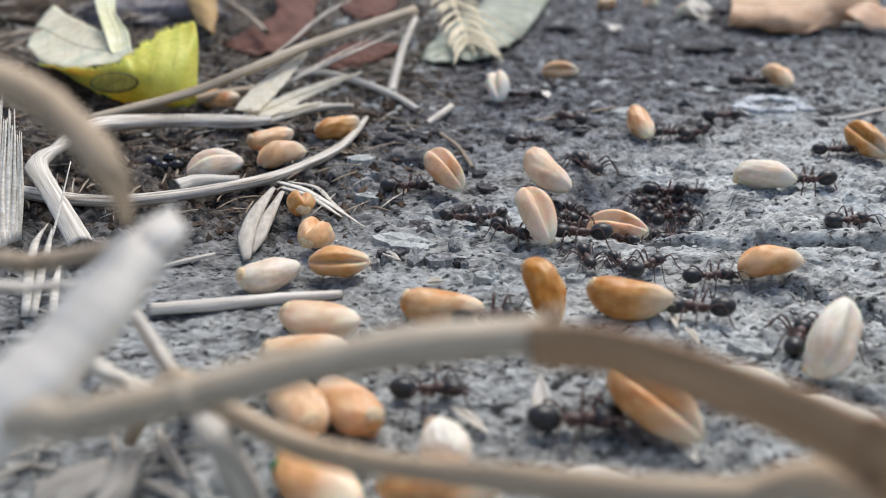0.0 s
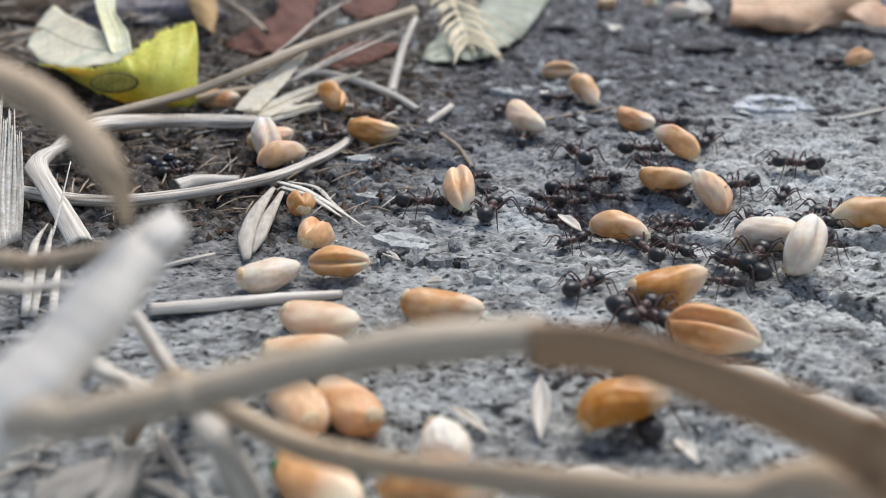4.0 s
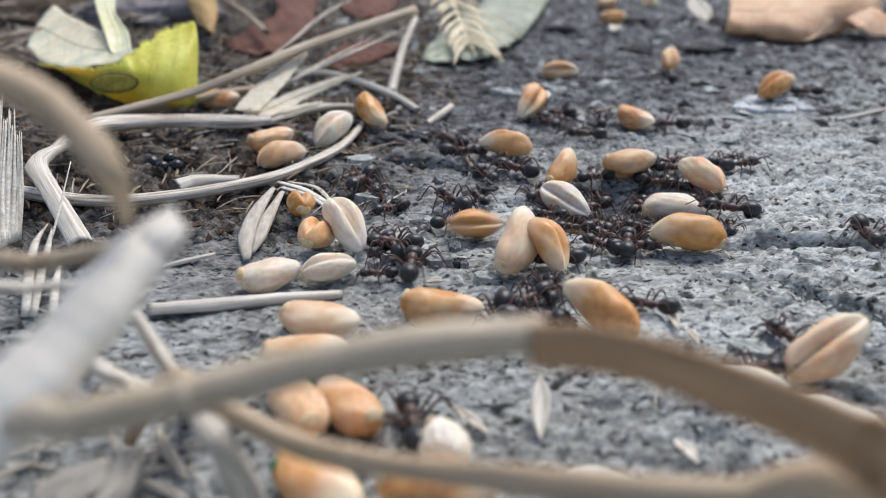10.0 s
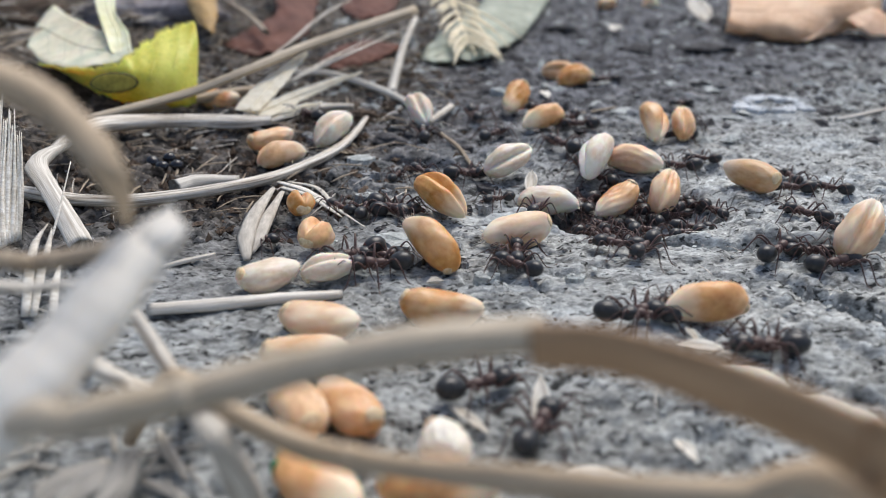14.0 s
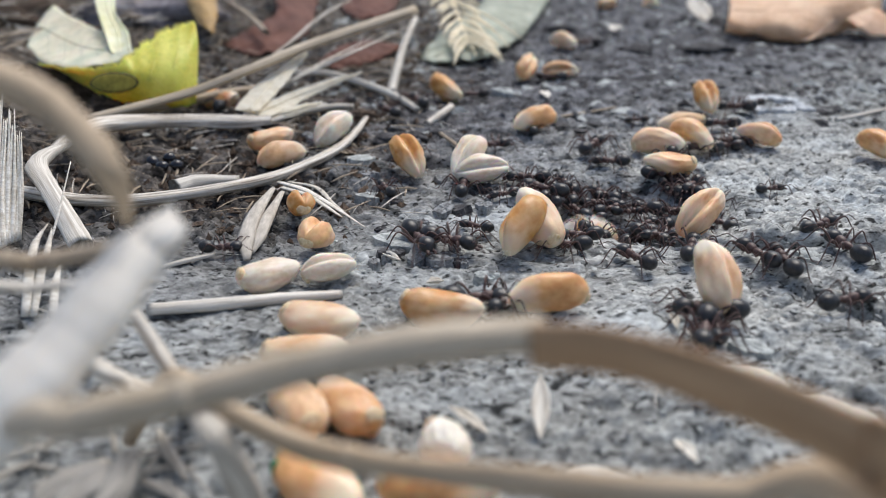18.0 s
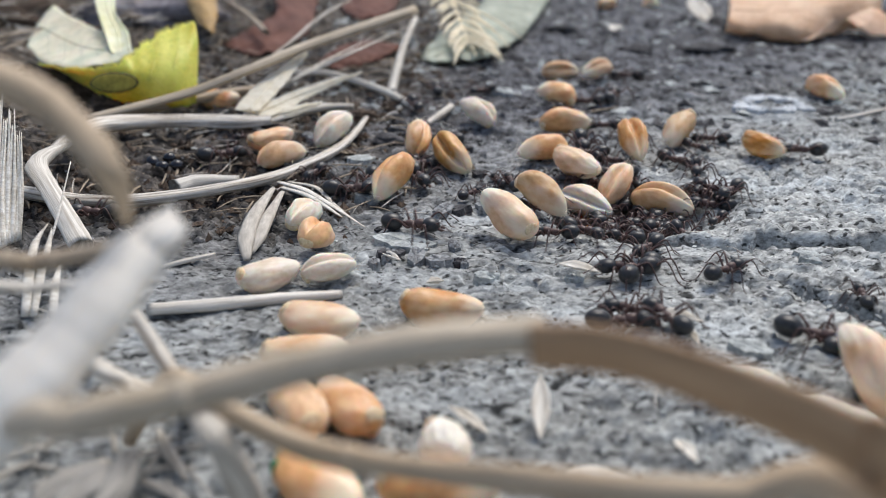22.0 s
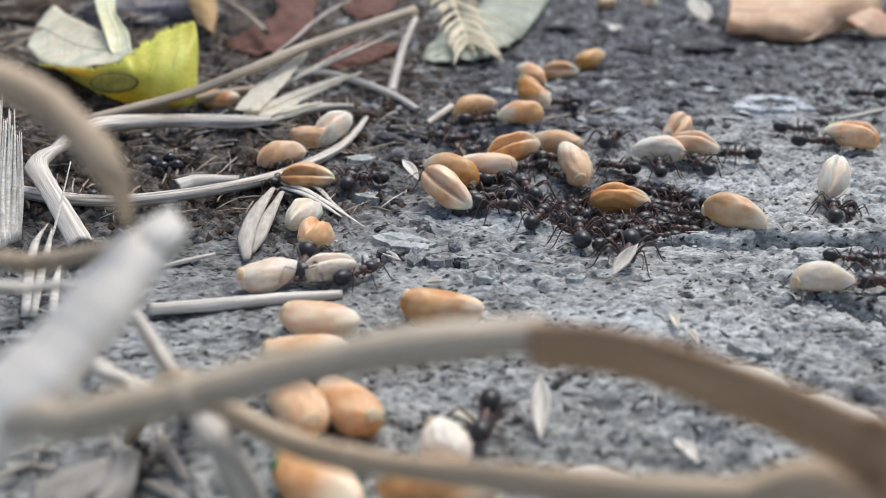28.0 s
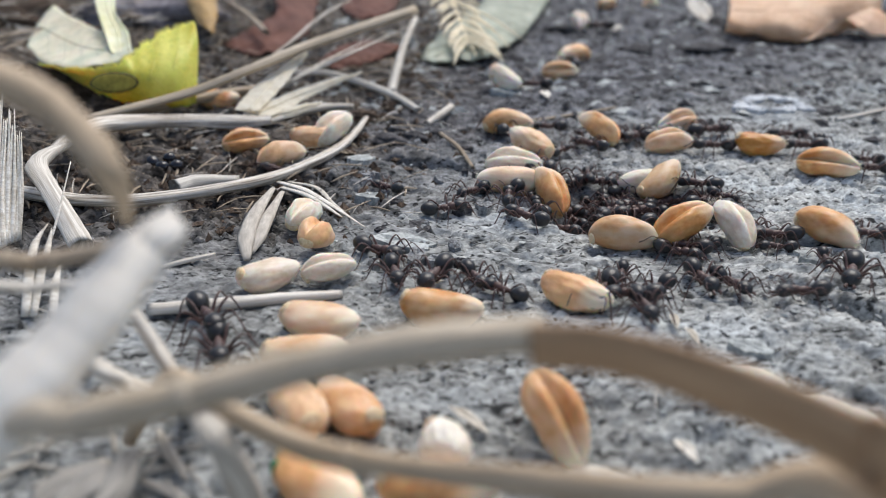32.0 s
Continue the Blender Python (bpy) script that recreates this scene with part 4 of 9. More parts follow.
leaf("red_leaf", "dark red-brown dry leaf under the straw", "leaf", [
    ("blade", [(-41.8, 164.3, 0.8), (-38.8, 172.6, 2), (-35.3, 185.2, 3.4), (-43.3, 215.8, 5)], [(-38.1, 158.2, 0.8), (-33.8, 163.6, 1.8), (-30.8, 179.7, 3.2), (-36.4, 215.8, 5)], [(-34.2, 154.4, 0.6), (-29.5, 160.2, 1), (-26.9, 177.4, 2), (-31.1, 223, 4)], LEAF_RED, 0.25, 0.4, 0.0)])
leaf("red_leaf", "broken red-brown leaf behind the straw", "leaf", [
    ("blade", [(-24.8, 208.9, 1), (-20.3, 219.8, 2), (-17.5, 241.1, 3)], [(-22.1, 198, 1), (-17, 205.2, 1.6), (-14.1, 234.7, 2.4)], [(-17.9, 190.6, 0.8), (-12.1, 198, 1), (-9.7, 235.6, 1.4)], LEAF_RED, 0.25, 0.4, 0.0)])
leaf("brown_leaf", "pinkish-brown leaf scrap behind the awns", "leaf", [
    ("blade", [(-21.9, 147.2, 1), (-18.9, 155.5, 2), (-14.3, 162.6, 2)], [(-19.7, 144.7, 1), (-15.2, 148.9, 2.2), (-10.9, 158.5, 2.2)], [(-17.7, 143.9, 0.6), (-12.2, 148.1, 1), (-6.8, 161.2, 1)], LEAF_RED, 0.2, 0.3, 0.0)])


# ---- small loose pieces ----
CHAFF_MESH = {}


def chaff_scale(x, y, turn, length=3.8, width=1.2, pitch=0, mat=None, label="papery white chaff scale", lift=0.0):
    """A boat-shaped husk scale on the ground."""
    key = (length, width)
    if key not in CHAFF_MESH:
        h = length / 2
        v, f, uv = sheet([(-h, 0, 0.1), (-h * 0.4, -width / 2, 0.35), (h * 0.3, -width / 2, 0.4), (h, 0, 0.15)], [(-h, 0, 0.1), (-h * 0.4, 0, 0), (h * 0.3, 0, 0), (h, 0, 0.15)],
                         [(-h, 0, 0.1), (-h * 0.4, width / 2, 0.35), (h * 0.3, width / 2, 0.4), (h, 0, 0.15)], nu=14, nv=8, wavy=0.04)
        CHAFF_MESH[key] = mesh_of("chaff_scale", v, f, mat or CHAFF, uvs=uv)
    ob = thicken(tagged(new("chaff_scale", CHAFF_MESH[key]), label, "chaff", "loose chaff"), 0.1)
    ob.matrix_basis = at(x, y, ground_z(x, y) + 0.35 + lift) @ pose(0, 0, 0, 0, 0, turn) @ pose(0, 0, 0, 0, pitch, 0)
    return ob


chaff_scale(6.4, 46.1, -94.8, 4.6, 1.05, 32, lift=1.0)
chaff_scale(15.1, 42.7, -69.7, 2.4, 0.8, 0)
chaff_scale(1.7, 46.2, -50.7, 4.0, 0.7, 0)
chaff_scale(56.6, 192.8, -54, 7.6, 6.4, 40, lift=1.6)
chaff_scale(35.9, 180.7, 73.8, 5.6, 2.4, 0)
chaff_scale(-15.4, 162.4, 42.7, 8.0, 3.0, 0)
chaff_scale(8.7, 39.8, 7.4, 5.0, 1.6, 0)
chaff_scale(15.6, 127.4, -83.9, 4.4, 1.3, 0)
chaff_scale(-4.9, 70.7, -39.3, 2.6, 0.7, 0)
chaff_scale(-0.7, 66.1, 11, 1.6, 0.7, 0)
chaff_scale(18.2, 58.2, -93.8, 2.6, 0.6, 0)
chaff_scale(19, 56, -80.7, 2.6, 0.5, 0)
wheat_grain("tan", 6.2, 19.5, 140.5, 0, 60)
wheat_grain("tan", 6.2, 49.5, 208, -68.6, 60)
wheat_grain("tan", 6.4, 39.1, 208, 42.1, 160)
# round black balls stand in for the gasters of still ants
for bx, by in ((-34.8, 96.7), (-33.3, 98.4), (-31.7, 95.9), (-33.2, 95.2)):
    round_gaster = tagged(new("black_gaster", blob_mesh("black_gaster", 0.85, 0.78, 0.78, SHELL, int(abs(bx * 10)))), "glossy round black gaster of a still ant in the litter", "seed", "cluster of black seeds")
    round_gaster.matrix_basis = at(bx, by, ground_z(bx, by) + 0.7)
sprout = tagged(new("green_scrap", blob_mesh("green_scrap", 1.2, 0.4, 0.5, material("green_scrap", (0.03, 0.16, 0.06), (0.08, 0.3, 0.12), 1.5), 8)), "small scrap of bright green leaf", "leaf scrap")
sprout.matrix_basis = at(-9.6, 39.8, ground_z(-9.6, 39.8) + 1.2, 0, 75, 0)


def soil_flake(x, y, turn, size, seed, tilt=8, mat=None, label="lifted flake of dried grey soil crust"):
    """A curled flake of dried crust."""
    rnd = random.Random(seed)
    n = 16
    rim = [(size * rnd.uniform(0.6, 1.15) * math.cos(6.283 * k / n), size * 0.62 * rnd.uniform(0.75, 1.1) * math.sin(6.283 * k / n)) for k in range(n)]
    verts = [(a, b, 0.3 + 0.12 * rnd.random() + 0.03 * a * a / size) for a, b in rim] + [(a * 0.55, b * 0.55, 0.2 + 0.35 * rnd.random()) for a, b in rim] + [(a * 1.04, b * 1.04, -0.5) for a, b in rim] + [(0, 0, 0.32)]
    faces = [(k, (k + 1) % n, n + (k + 1) % n, n + k) for k in range(n)] + [(n + k, n + (k + 1) % n, 3 * n) for k in range(n)] + [(2 * n + k, 2 * n + (k + 1) % n, (k + 1) % n, k) for k in range(n)]
    ob = tagged(new("soil_flake", mesh_of("soil_flake", verts, faces, mat or CRUST, smooth=False)), label, "soil flake", "flakes of soil crust")
    ob.matrix_basis = at(x, y, ground_z(x, y) + 0.08, 0, tilt, turn)


for k, (fx, fy, ft, fs) in enumerate(((-3.7, 74.3, 0, 2.9), (-9.9, 98.5, 51.5, 2.4), (-7.9, 86.7, 27.1, 1.7),
                                      (23.1, 54.8, 0, 1.8), (10.2, 130.8, 0, 2.6), (34, 70.7, -0, 2.0), (3.8, 67.2, 21.4, 1.3), (11.7, 67.2, 36.4, 1.2))):
    soil_flake(fx, fy, ft, fs, k)
# a blot of chalky white crust
for k in range(11):
    ang = k * 0.57
    soil_flake(48.3 + 4.6 * math.cos(ang) + (k % 3) * 0.5, 123.6 + 3.8 * math.sin(ang), k * 67, 1.1 + 0.35 * (k % 4), 60 + k, 3, CHALK, "thin chalky white flake pressed into the soil")
# thin broken plates of earth round the end of the straw
strew = random.Random(77)
for k in range(46):
    fx, fy = strew.uniform(-19, 5), strew.uniform(69, 112)
    soil_flake(fx, fy, strew.uniform(0, 180), strew.uniform(0.6, 1.7), 100 + k, strew.uniform(-16, 16), strew.choice((CRUMB, CRUMB, DARK_SOIL)), "thin broken plate of dark grey earth")


def soil_clod(x, y, size, seed, mat, label):
    """A lump of earth, craggy all over."""
    v = []
    nu, nv = 22, 34
    for i in range(nu + 1):
        t = math.pi * i / nu
        for k in range(nv):
            a = 6.28318 * k / nv
            p, q, w = math.sin(t) * math.cos(a), math.sin(t) * math.sin(a), math.cos(t)
            u = np.array(p * 3 + w * 2.1 + seed * 7.0), np.array(q * 3 + w * 1.7)
            r = 1 + 0.55 * float(value_noise(*u, 1.3, seed)) + 0.4 * float(value_noise(*u, 0.5, seed + 1)) + 0.25 * float(value_noise(u[0] * 1.2, u[1] * 1.2, 0.22, seed + 2))
            v.append((size[0] * r * p, size[1] * r * q, size[2] * r * w))
    f = [(i * nv + k, i * nv + (k + 1) % nv, (i + 1) * nv + (k + 1) % nv, (i + 1) * nv + k) for i in range(nu) for k in range(nv)]
    ob = tagged(new("soil_clod", mesh_of("soil_clod", v, f, mat)), label, "soil clod", "clods of soil")
    ob.matrix_basis = at(x, y, ground_z(x, y) + size[2] * 0.35)


soil_clod(-57.8, 128.7, (7.5, 5, 3.4), 3, HUMUS, "dark brown crumbly clod under a yellow leaf")
soil_clod(-48.6, 121.2, (3.6, 3, 1.6), 4, HUMUS, "small brown crumbly clod beside a yellow leaf")
soil_clod(-64, 191, (14, 7, 4.5), 5, ROCK, "large dark grey lump of earth behind leaves")
soil_clod(-93.9, 191, (12, 6, 4.0), 6, HUMUS, "brown lump of earth under dry twigs")
soil_clod(-6.9, 105.6, (2.2, 1.8, 0.9), 7, DARK_SOIL, "small dark clod by the straw's end")
soil_clod(-11.4, 115.7, (2.4, 2, 1.0), 8, HUMUS, "small brown clod by the straw's end")
soil_clod(-3.6, 106.8, (1.6, 1.4, 0.8), 9, DARK_SOIL, "small dark clod on the soil")
soil_clod(49.7, 159.5, (4, 2.5, 1.1), 10, DARK_SOIL, "flat dark clod before an orange leaf")
soil_clod(36.8, 161, (3, 2, 0.9), 11, DARK_SOIL, "flat dark clod on the soil")
soil_clod(25.3, 178.3, (3.4, 2.2, 1.0), 12, DARK_SOIL, "flat dark clod on the soil")


# ---- loose stuff on the ground ----
def scatter(name, label, category, count, mat, seed, area, size, chips=0.6, density=None):
    """Many small irregular lumps in one mesh."""
    rnd = random.Random(seed)
    base = [(1, 0, 0), (-1, 0, 0), (0, 1, 0), (0, -1, 0), (0, 0, 1), (0, 0, -1)]
    tri = [(0, 2, 4), (2, 1, 4), (1, 3, 4), (3, 0, 4), (2, 0, 5), (1, 2, 5), (3, 1, 5), (0, 3, 5)]
    verts, faces = [], []
    made = 0
    while made < count:
        x, y = rnd.uniform(area[0], area[1]), area[2] + (area[3] - area[2]) * rnd.random() ** 1.5
        if density and rnd.random() > density(x, y):
            continue
        made += 1
        s = size[0] + (size[1] - size[0]) * rnd.random() ** 3
        z = ground_z(x, y)
        a = rnd.uniform(0, 6.28)
        lx, ly, lz = s * rnd.uniform(0.7, 1.5), s * rnd.uniform(0.5, 1), s * rnd.uniform(0.2, chips + 0.4)
        o = len(verts)
        for p in base:
            w = rnd.uniform(0.7, 1.2)
            px, py, pz = p[0] * lx * w, p[1] * ly * w, p[2] * lz * w
            px, pz = px + rnd.uniform(-0.2, 0.2) * s, pz + rnd.uniform(-0.2, 0.2) * s
            verts.append((x + px * math.cos(a) - py * math.sin(a), y + px * math.sin(a) + py * math.cos(a), z + lz * 0.35 + pz))
        faces += [(o + i, o + j, o + k) for i, j, k in tri]
    tagged(new(name, mesh_of(name, verts, faces, mat, smooth=False)), label, category, kind="stuff")


def outside_pit(x, y):
    return min(1.0, max(0.0, math.hypot(x - THROAT[0], y - THROAT[1]) / 6 - 0.7))


def litter_zone(x, y):
    """The bank of dark litter: more of it where the straw lies."""
    return max(0.0, min(1.0, (-x + 2 + (y - 95) * 0.12) / 14)) * max(0.0, min(1.0, (y - 74) / 12))


scatter("soil_crumbs", "small crumbs of dry grey soil", "soil crumbs", 7000, CRUMB, 11, (-80, 90, 36, 220), (0.05, 0.35), density=outside_pit)
scatter("dark_crumbs", "dark specks and crumbs of humus", "humus", 9000, HUMUS, 12, (-110, 40, 70, 225), (0.12, 1.0), density=litter_zone)
def far_side(x, y):
    return min(1.0, max(0.0, (y - 104) / 30))


scatter("far_clods", "lumps of grey soil beyond the nest", "soil clods", 1700, CRUST, 14, (-60, 125, 96, 232), (0.3, 1.7), chips=0.05, density=far_side)
# dark lumps: real clods, and some standing for short shadow dashes
scatter("clods_and_shade", "dark lumps for soil clods and shadow dashes beyond the nest", "soil clods", 5200, DARK_SOIL, 15, (-60, 125, 96, 232), (0.25, 1.6), chips=0.1, density=far_side)
def open_soil(x, y):
    return outside_pit(x, y) * min(1.0, max(0.0, (x + 22) / 12))


scatter("crust_flakes", "thin pale flakes of dried soil crust", "soil flakes", 3500, CRUST, 16, (-24, 75, 42, 125), (0.05, 0.45), chips=-0.15, density=open_soil)
scatter("dark_flakes", "dark thin flakes of soil", "soil flakes", 3500, DARK_SOIL, 17, (-24, 75, 42, 125), (0.05, 0.4), chips=-0.15, density=open_soil)
scatter("dark_specks", "dark specks on the trodden soil", "humus", 1500, HUMUS, 13, (-20, 100, 40, 200), (0.05, 0.2), density=outside_pit)


def fibres(count, seed, area, mat, name, label, length, radius, density, piled=0.0):
    rnd = random.Random(seed)
    verts, faces, uvs = [], [], []
    made = 0
    while made < count:
        x, y = rnd.uniform(area[0], area[1]), rnd.uniform(area[2], area[3])
        if rnd.random() > density(x, y):
            continue
        made += 1
        a, s = rnd.uniform(0, 6.28), rnd.uniform(*length)
        z = ground_z(x, y) + rnd.uniform(0.2, 0.9) + piled * rnd.random()
        d = (math.cos(a) * s / 2, math.sin(a) * s / 2, rnd.uniform(-0.3, 0.3))
        bend = (rnd.uniform(-0.04, 0.04) * s, rnd.uniform(-0.04, 0.04) * s, 0.1)
        r = rnd.uniform(*radius)
        v, f, uv = tube([(x - d[0], y - d[1], z - d[2]), (x + bend[0], y + bend[1], z + bend[2]), (x + d[0], y + d[1], z + d[2])], [r * 0.6, r, r * 0.4], sides=5, steps=3, flat=0.6)
        o = len(verts)
        verts += v
        uvs += uv
        faces += [tuple(o + i for i in q) for q in f]
    tagged(new(name, mesh_of(name, verts, faces, mat, uvs=uvs)), label, "plant litter", kind="stuff")


fibres(1500, 21, (-125, 8, 82, 222), STRAW_WARM, "brown_litter", "fine brown plant fibres and broken stems", (1.0, 6), (0.04, 0.2), litter_zone)
fibres(500, 22, (-125, 8, 82, 222), STRAW_GREY, "pale_litter", "fine pale straw fibres in the litter", (1.0, 7), (0.03, 0.15), litter_zone)
fibres(190, 24, (-128, -62, 140, 224), STRAW_WARM, "twig_litter", "tangle of dry brown twigs and stems", (4, 15), (0.1, 0.4), lambda x, y: 1.0, piled=6.0)
fibres(110, 25, (-128, -55, 140, 224), STRAW_GREY, "pale_twig_litter", "tangle of bleached dry stems", (3, 12), (0.08, 0.34), lambda x, y: 1.0, piled=6.5)
fibres(40, 26, (-30, -13, 34, 46), WEATHERED, "pale_chaff_litter", "loose pale chaff strips and fibres", (2, 5), (0.12, 0.4), lambda x, y: 1.0)
fibres(70, 23, (-40, 80, 45, 180), STRAW_GREY, "loose_fibres", "scattered thin straw fibres on the soil", (1, 4), (0.04, 0.1), outside_pit)


# ---- ants ----
def limb_mesh(name, pts, radii, mat):
    v, f, uv = tube(pts, radii, sides=6, steps=3, seed=1)
    return mesh_of(name, v, f, mat, uvs=uv)


def merged(name, pieces, mat):
    """One mesh out of several blobs: (rx, ry, rz, x, y, z, pitch)."""
    verts, faces = [], []
    for rx, ry, rz, x, y, z, pitch in pieces:
        o = len(verts)
        nu, nv = 9, 12
        cp, sp = math.cos(radians(pitch)), math.sin(radians(pitch))
        for i in range(nu + 1):
            s = -math.cos(math.pi * i / nu)
            b = math.sqrt(max(0.0, 1 - s * s))
            for k in range(nv):
                a = 6.28318 * k / nv
                p, q, w = rx * s, ry * b * math.cos(a), rz * b * math.sin(a)
                verts.append((x + p * cp + w * sp, y + q, z - p * sp + w * cp))
        for i in range(nu):
            for k in range(nv):
                j = (k + 1) % nv
                faces.append((o + i * nv + k, o + i * nv + j, o + (i + 1) * nv + j, o + (i + 1) * nv + k))
    return mesh_of(name, verts, faces, mat)


ANT_MESH = {
    "head": merged("head", [(0.95, 0.88, 0.72, 0, 0, 0, 14), (0.45, 0.5, 0.4, 0.55, 0, -0.16, 20)], ANT_BLACK),
    "thorax": merged("thorax", [(0.72, 0.52, 0.52, 0.55, 0, 0.08, -8), (0.75, 0.42, 0.42, -0.35, 0, -0.02, 6), (0.3, 0.2, 0.2, 1.2, 0, 0.05, 0)], ANT_BROWN),
    "petiole": merged("petiole", [(0.3, 0.2, 0.3, 0, 0, 0.06, 0), (0.26, 0.26, 0.28, -0.42, 0, 0.02, 0)], ANT_BROWN),
    "gaster": merged("gaster", [(1.2, 0.95, 0.92, 0, 0, 0, 10)], ANT_BLACK),
    "mandible": limb_mesh("mandible", [(0, 0, 0), (0.4, 0.16, -0.1), (0.62, -0.08, -0.16)], [0.17, 0.15, 0.04], ANT_BROWN),
    "antenna": limb_mesh("antenna", [(0, 0, 0), (0.5, 0.7, 0.5), (0.75, 1.05, 0.62), (1.4, 1.2, 0.15), (2.0, 1.15, -0.25)], [0.06, 0.05, 0.05, 0.05, 0.06], ANT_BROWN),
}
LEGS = [(0.75, 0.3, 48, 0.92), (0.2, 0.34, 95, 0.95), (-0.35, 0.3, 140, 1.15)]
LEG_MESH, LEGS_OF = {}, {}
for side in (1, -1):
    LEG_MESH[side] = limb_mesh("leg", [(0, 0, 0), (0.4, side * 0.05, -0.1), (1.1, side * 0.1, 0.6), (1.75, side * 0.1, 0.95), (2.2, side * 0.1, 0.6), (2.9, side * 0.1, -0.75), (3.3, side * 0.1, -1.13), (3.75, side * 0.1, -1.2)],
                               [0.15, 0.14, 0.125, 0.095, 0.08, 0.062, 0.045, 0.03], ANT_BROWN)


def harvester_ant(size):
    """An ant facing x, its feet at height 0; size 1 is 7 mm long."""
    ant = tagged(new("ant"), "black harvester ant with a large head walking on soil", "ant", "harvester ants")
    own = []
    head = part("head", ANT_MESH["head"], ant, "", at(1.72, 0, 1.42))
    for side in (1, -1):
        part("antenna", ANT_MESH["antenna"], head, "", at(0.55, side * 0.35, 0.25) @ Matrix.Diagonal((1, side, 1, 1)))
        part("mandible", ANT_MESH["mandible"], head, "", at(0.78, side * 0.22, -0.25) @ Matrix.Diagonal((1, side, 1, 1)))
    part("thorax", ANT_MESH["thorax"], ant, "", at(0, 0, 1.35))
    part("petiole", ANT_MESH["petiole"], ant, "", at(-1.08, 0, 1.25))
    part("gaster", ANT_MESH["gaster"], ant, "", at(-2.42, 0, 1.38))
    for side in (1, -1):
        for x, y, turn, _ in LEGS:
            own.append(part("leg", LEG_MESH[side], ant, "", at(x, side * y, 1.2, 0, 0, side * turn)))
    ant.scale = (size, size, size)
    LEGS_OF[ant] = own
    return ant


# ---- how ants and their loads move ----
DOWN = 999
STEP = 0.25


def times_of(rows):
    t0, t1 = rows[0][0], rows[-1][0]
    inner = [k * STEP for k in range(int(t0 / STEP) + 1, int(t1 / STEP) + 1) if t0 + 0.06 < k * STEP < t1 - 0.06]
    return sorted(set([r[0] for r in rows] + [t for t in inner if min(abs(t - r[0]) for r in rows) > 0.08]))


def curve(rows, k, ts, fill=0.0):
    return np.interp(ts, [r[0] for r in rows], [r[k] if len(r) > k else fill for r in rows])


def held(rows):
    """Rows that reach from the clip's start to its end."""
    if rows[0][0] > 0.02:
        rows = [(0.0, rows[0][1])] + rows
    if rows[-1][0] < 31.98:
        rows = rows + [(32.0, rows[-1][1])]
    rows = [r for r in rows if -0.001 <= r[0] <= 32.001]
    out = rows[:1]
    for r in rows[1:]:
        if frame(r[0]) > frame(out[-1][0]):
            out.append(r)
    return out if len(out) > 1 else [(0.0, out[0][1]), (32.0, out[0][1])]


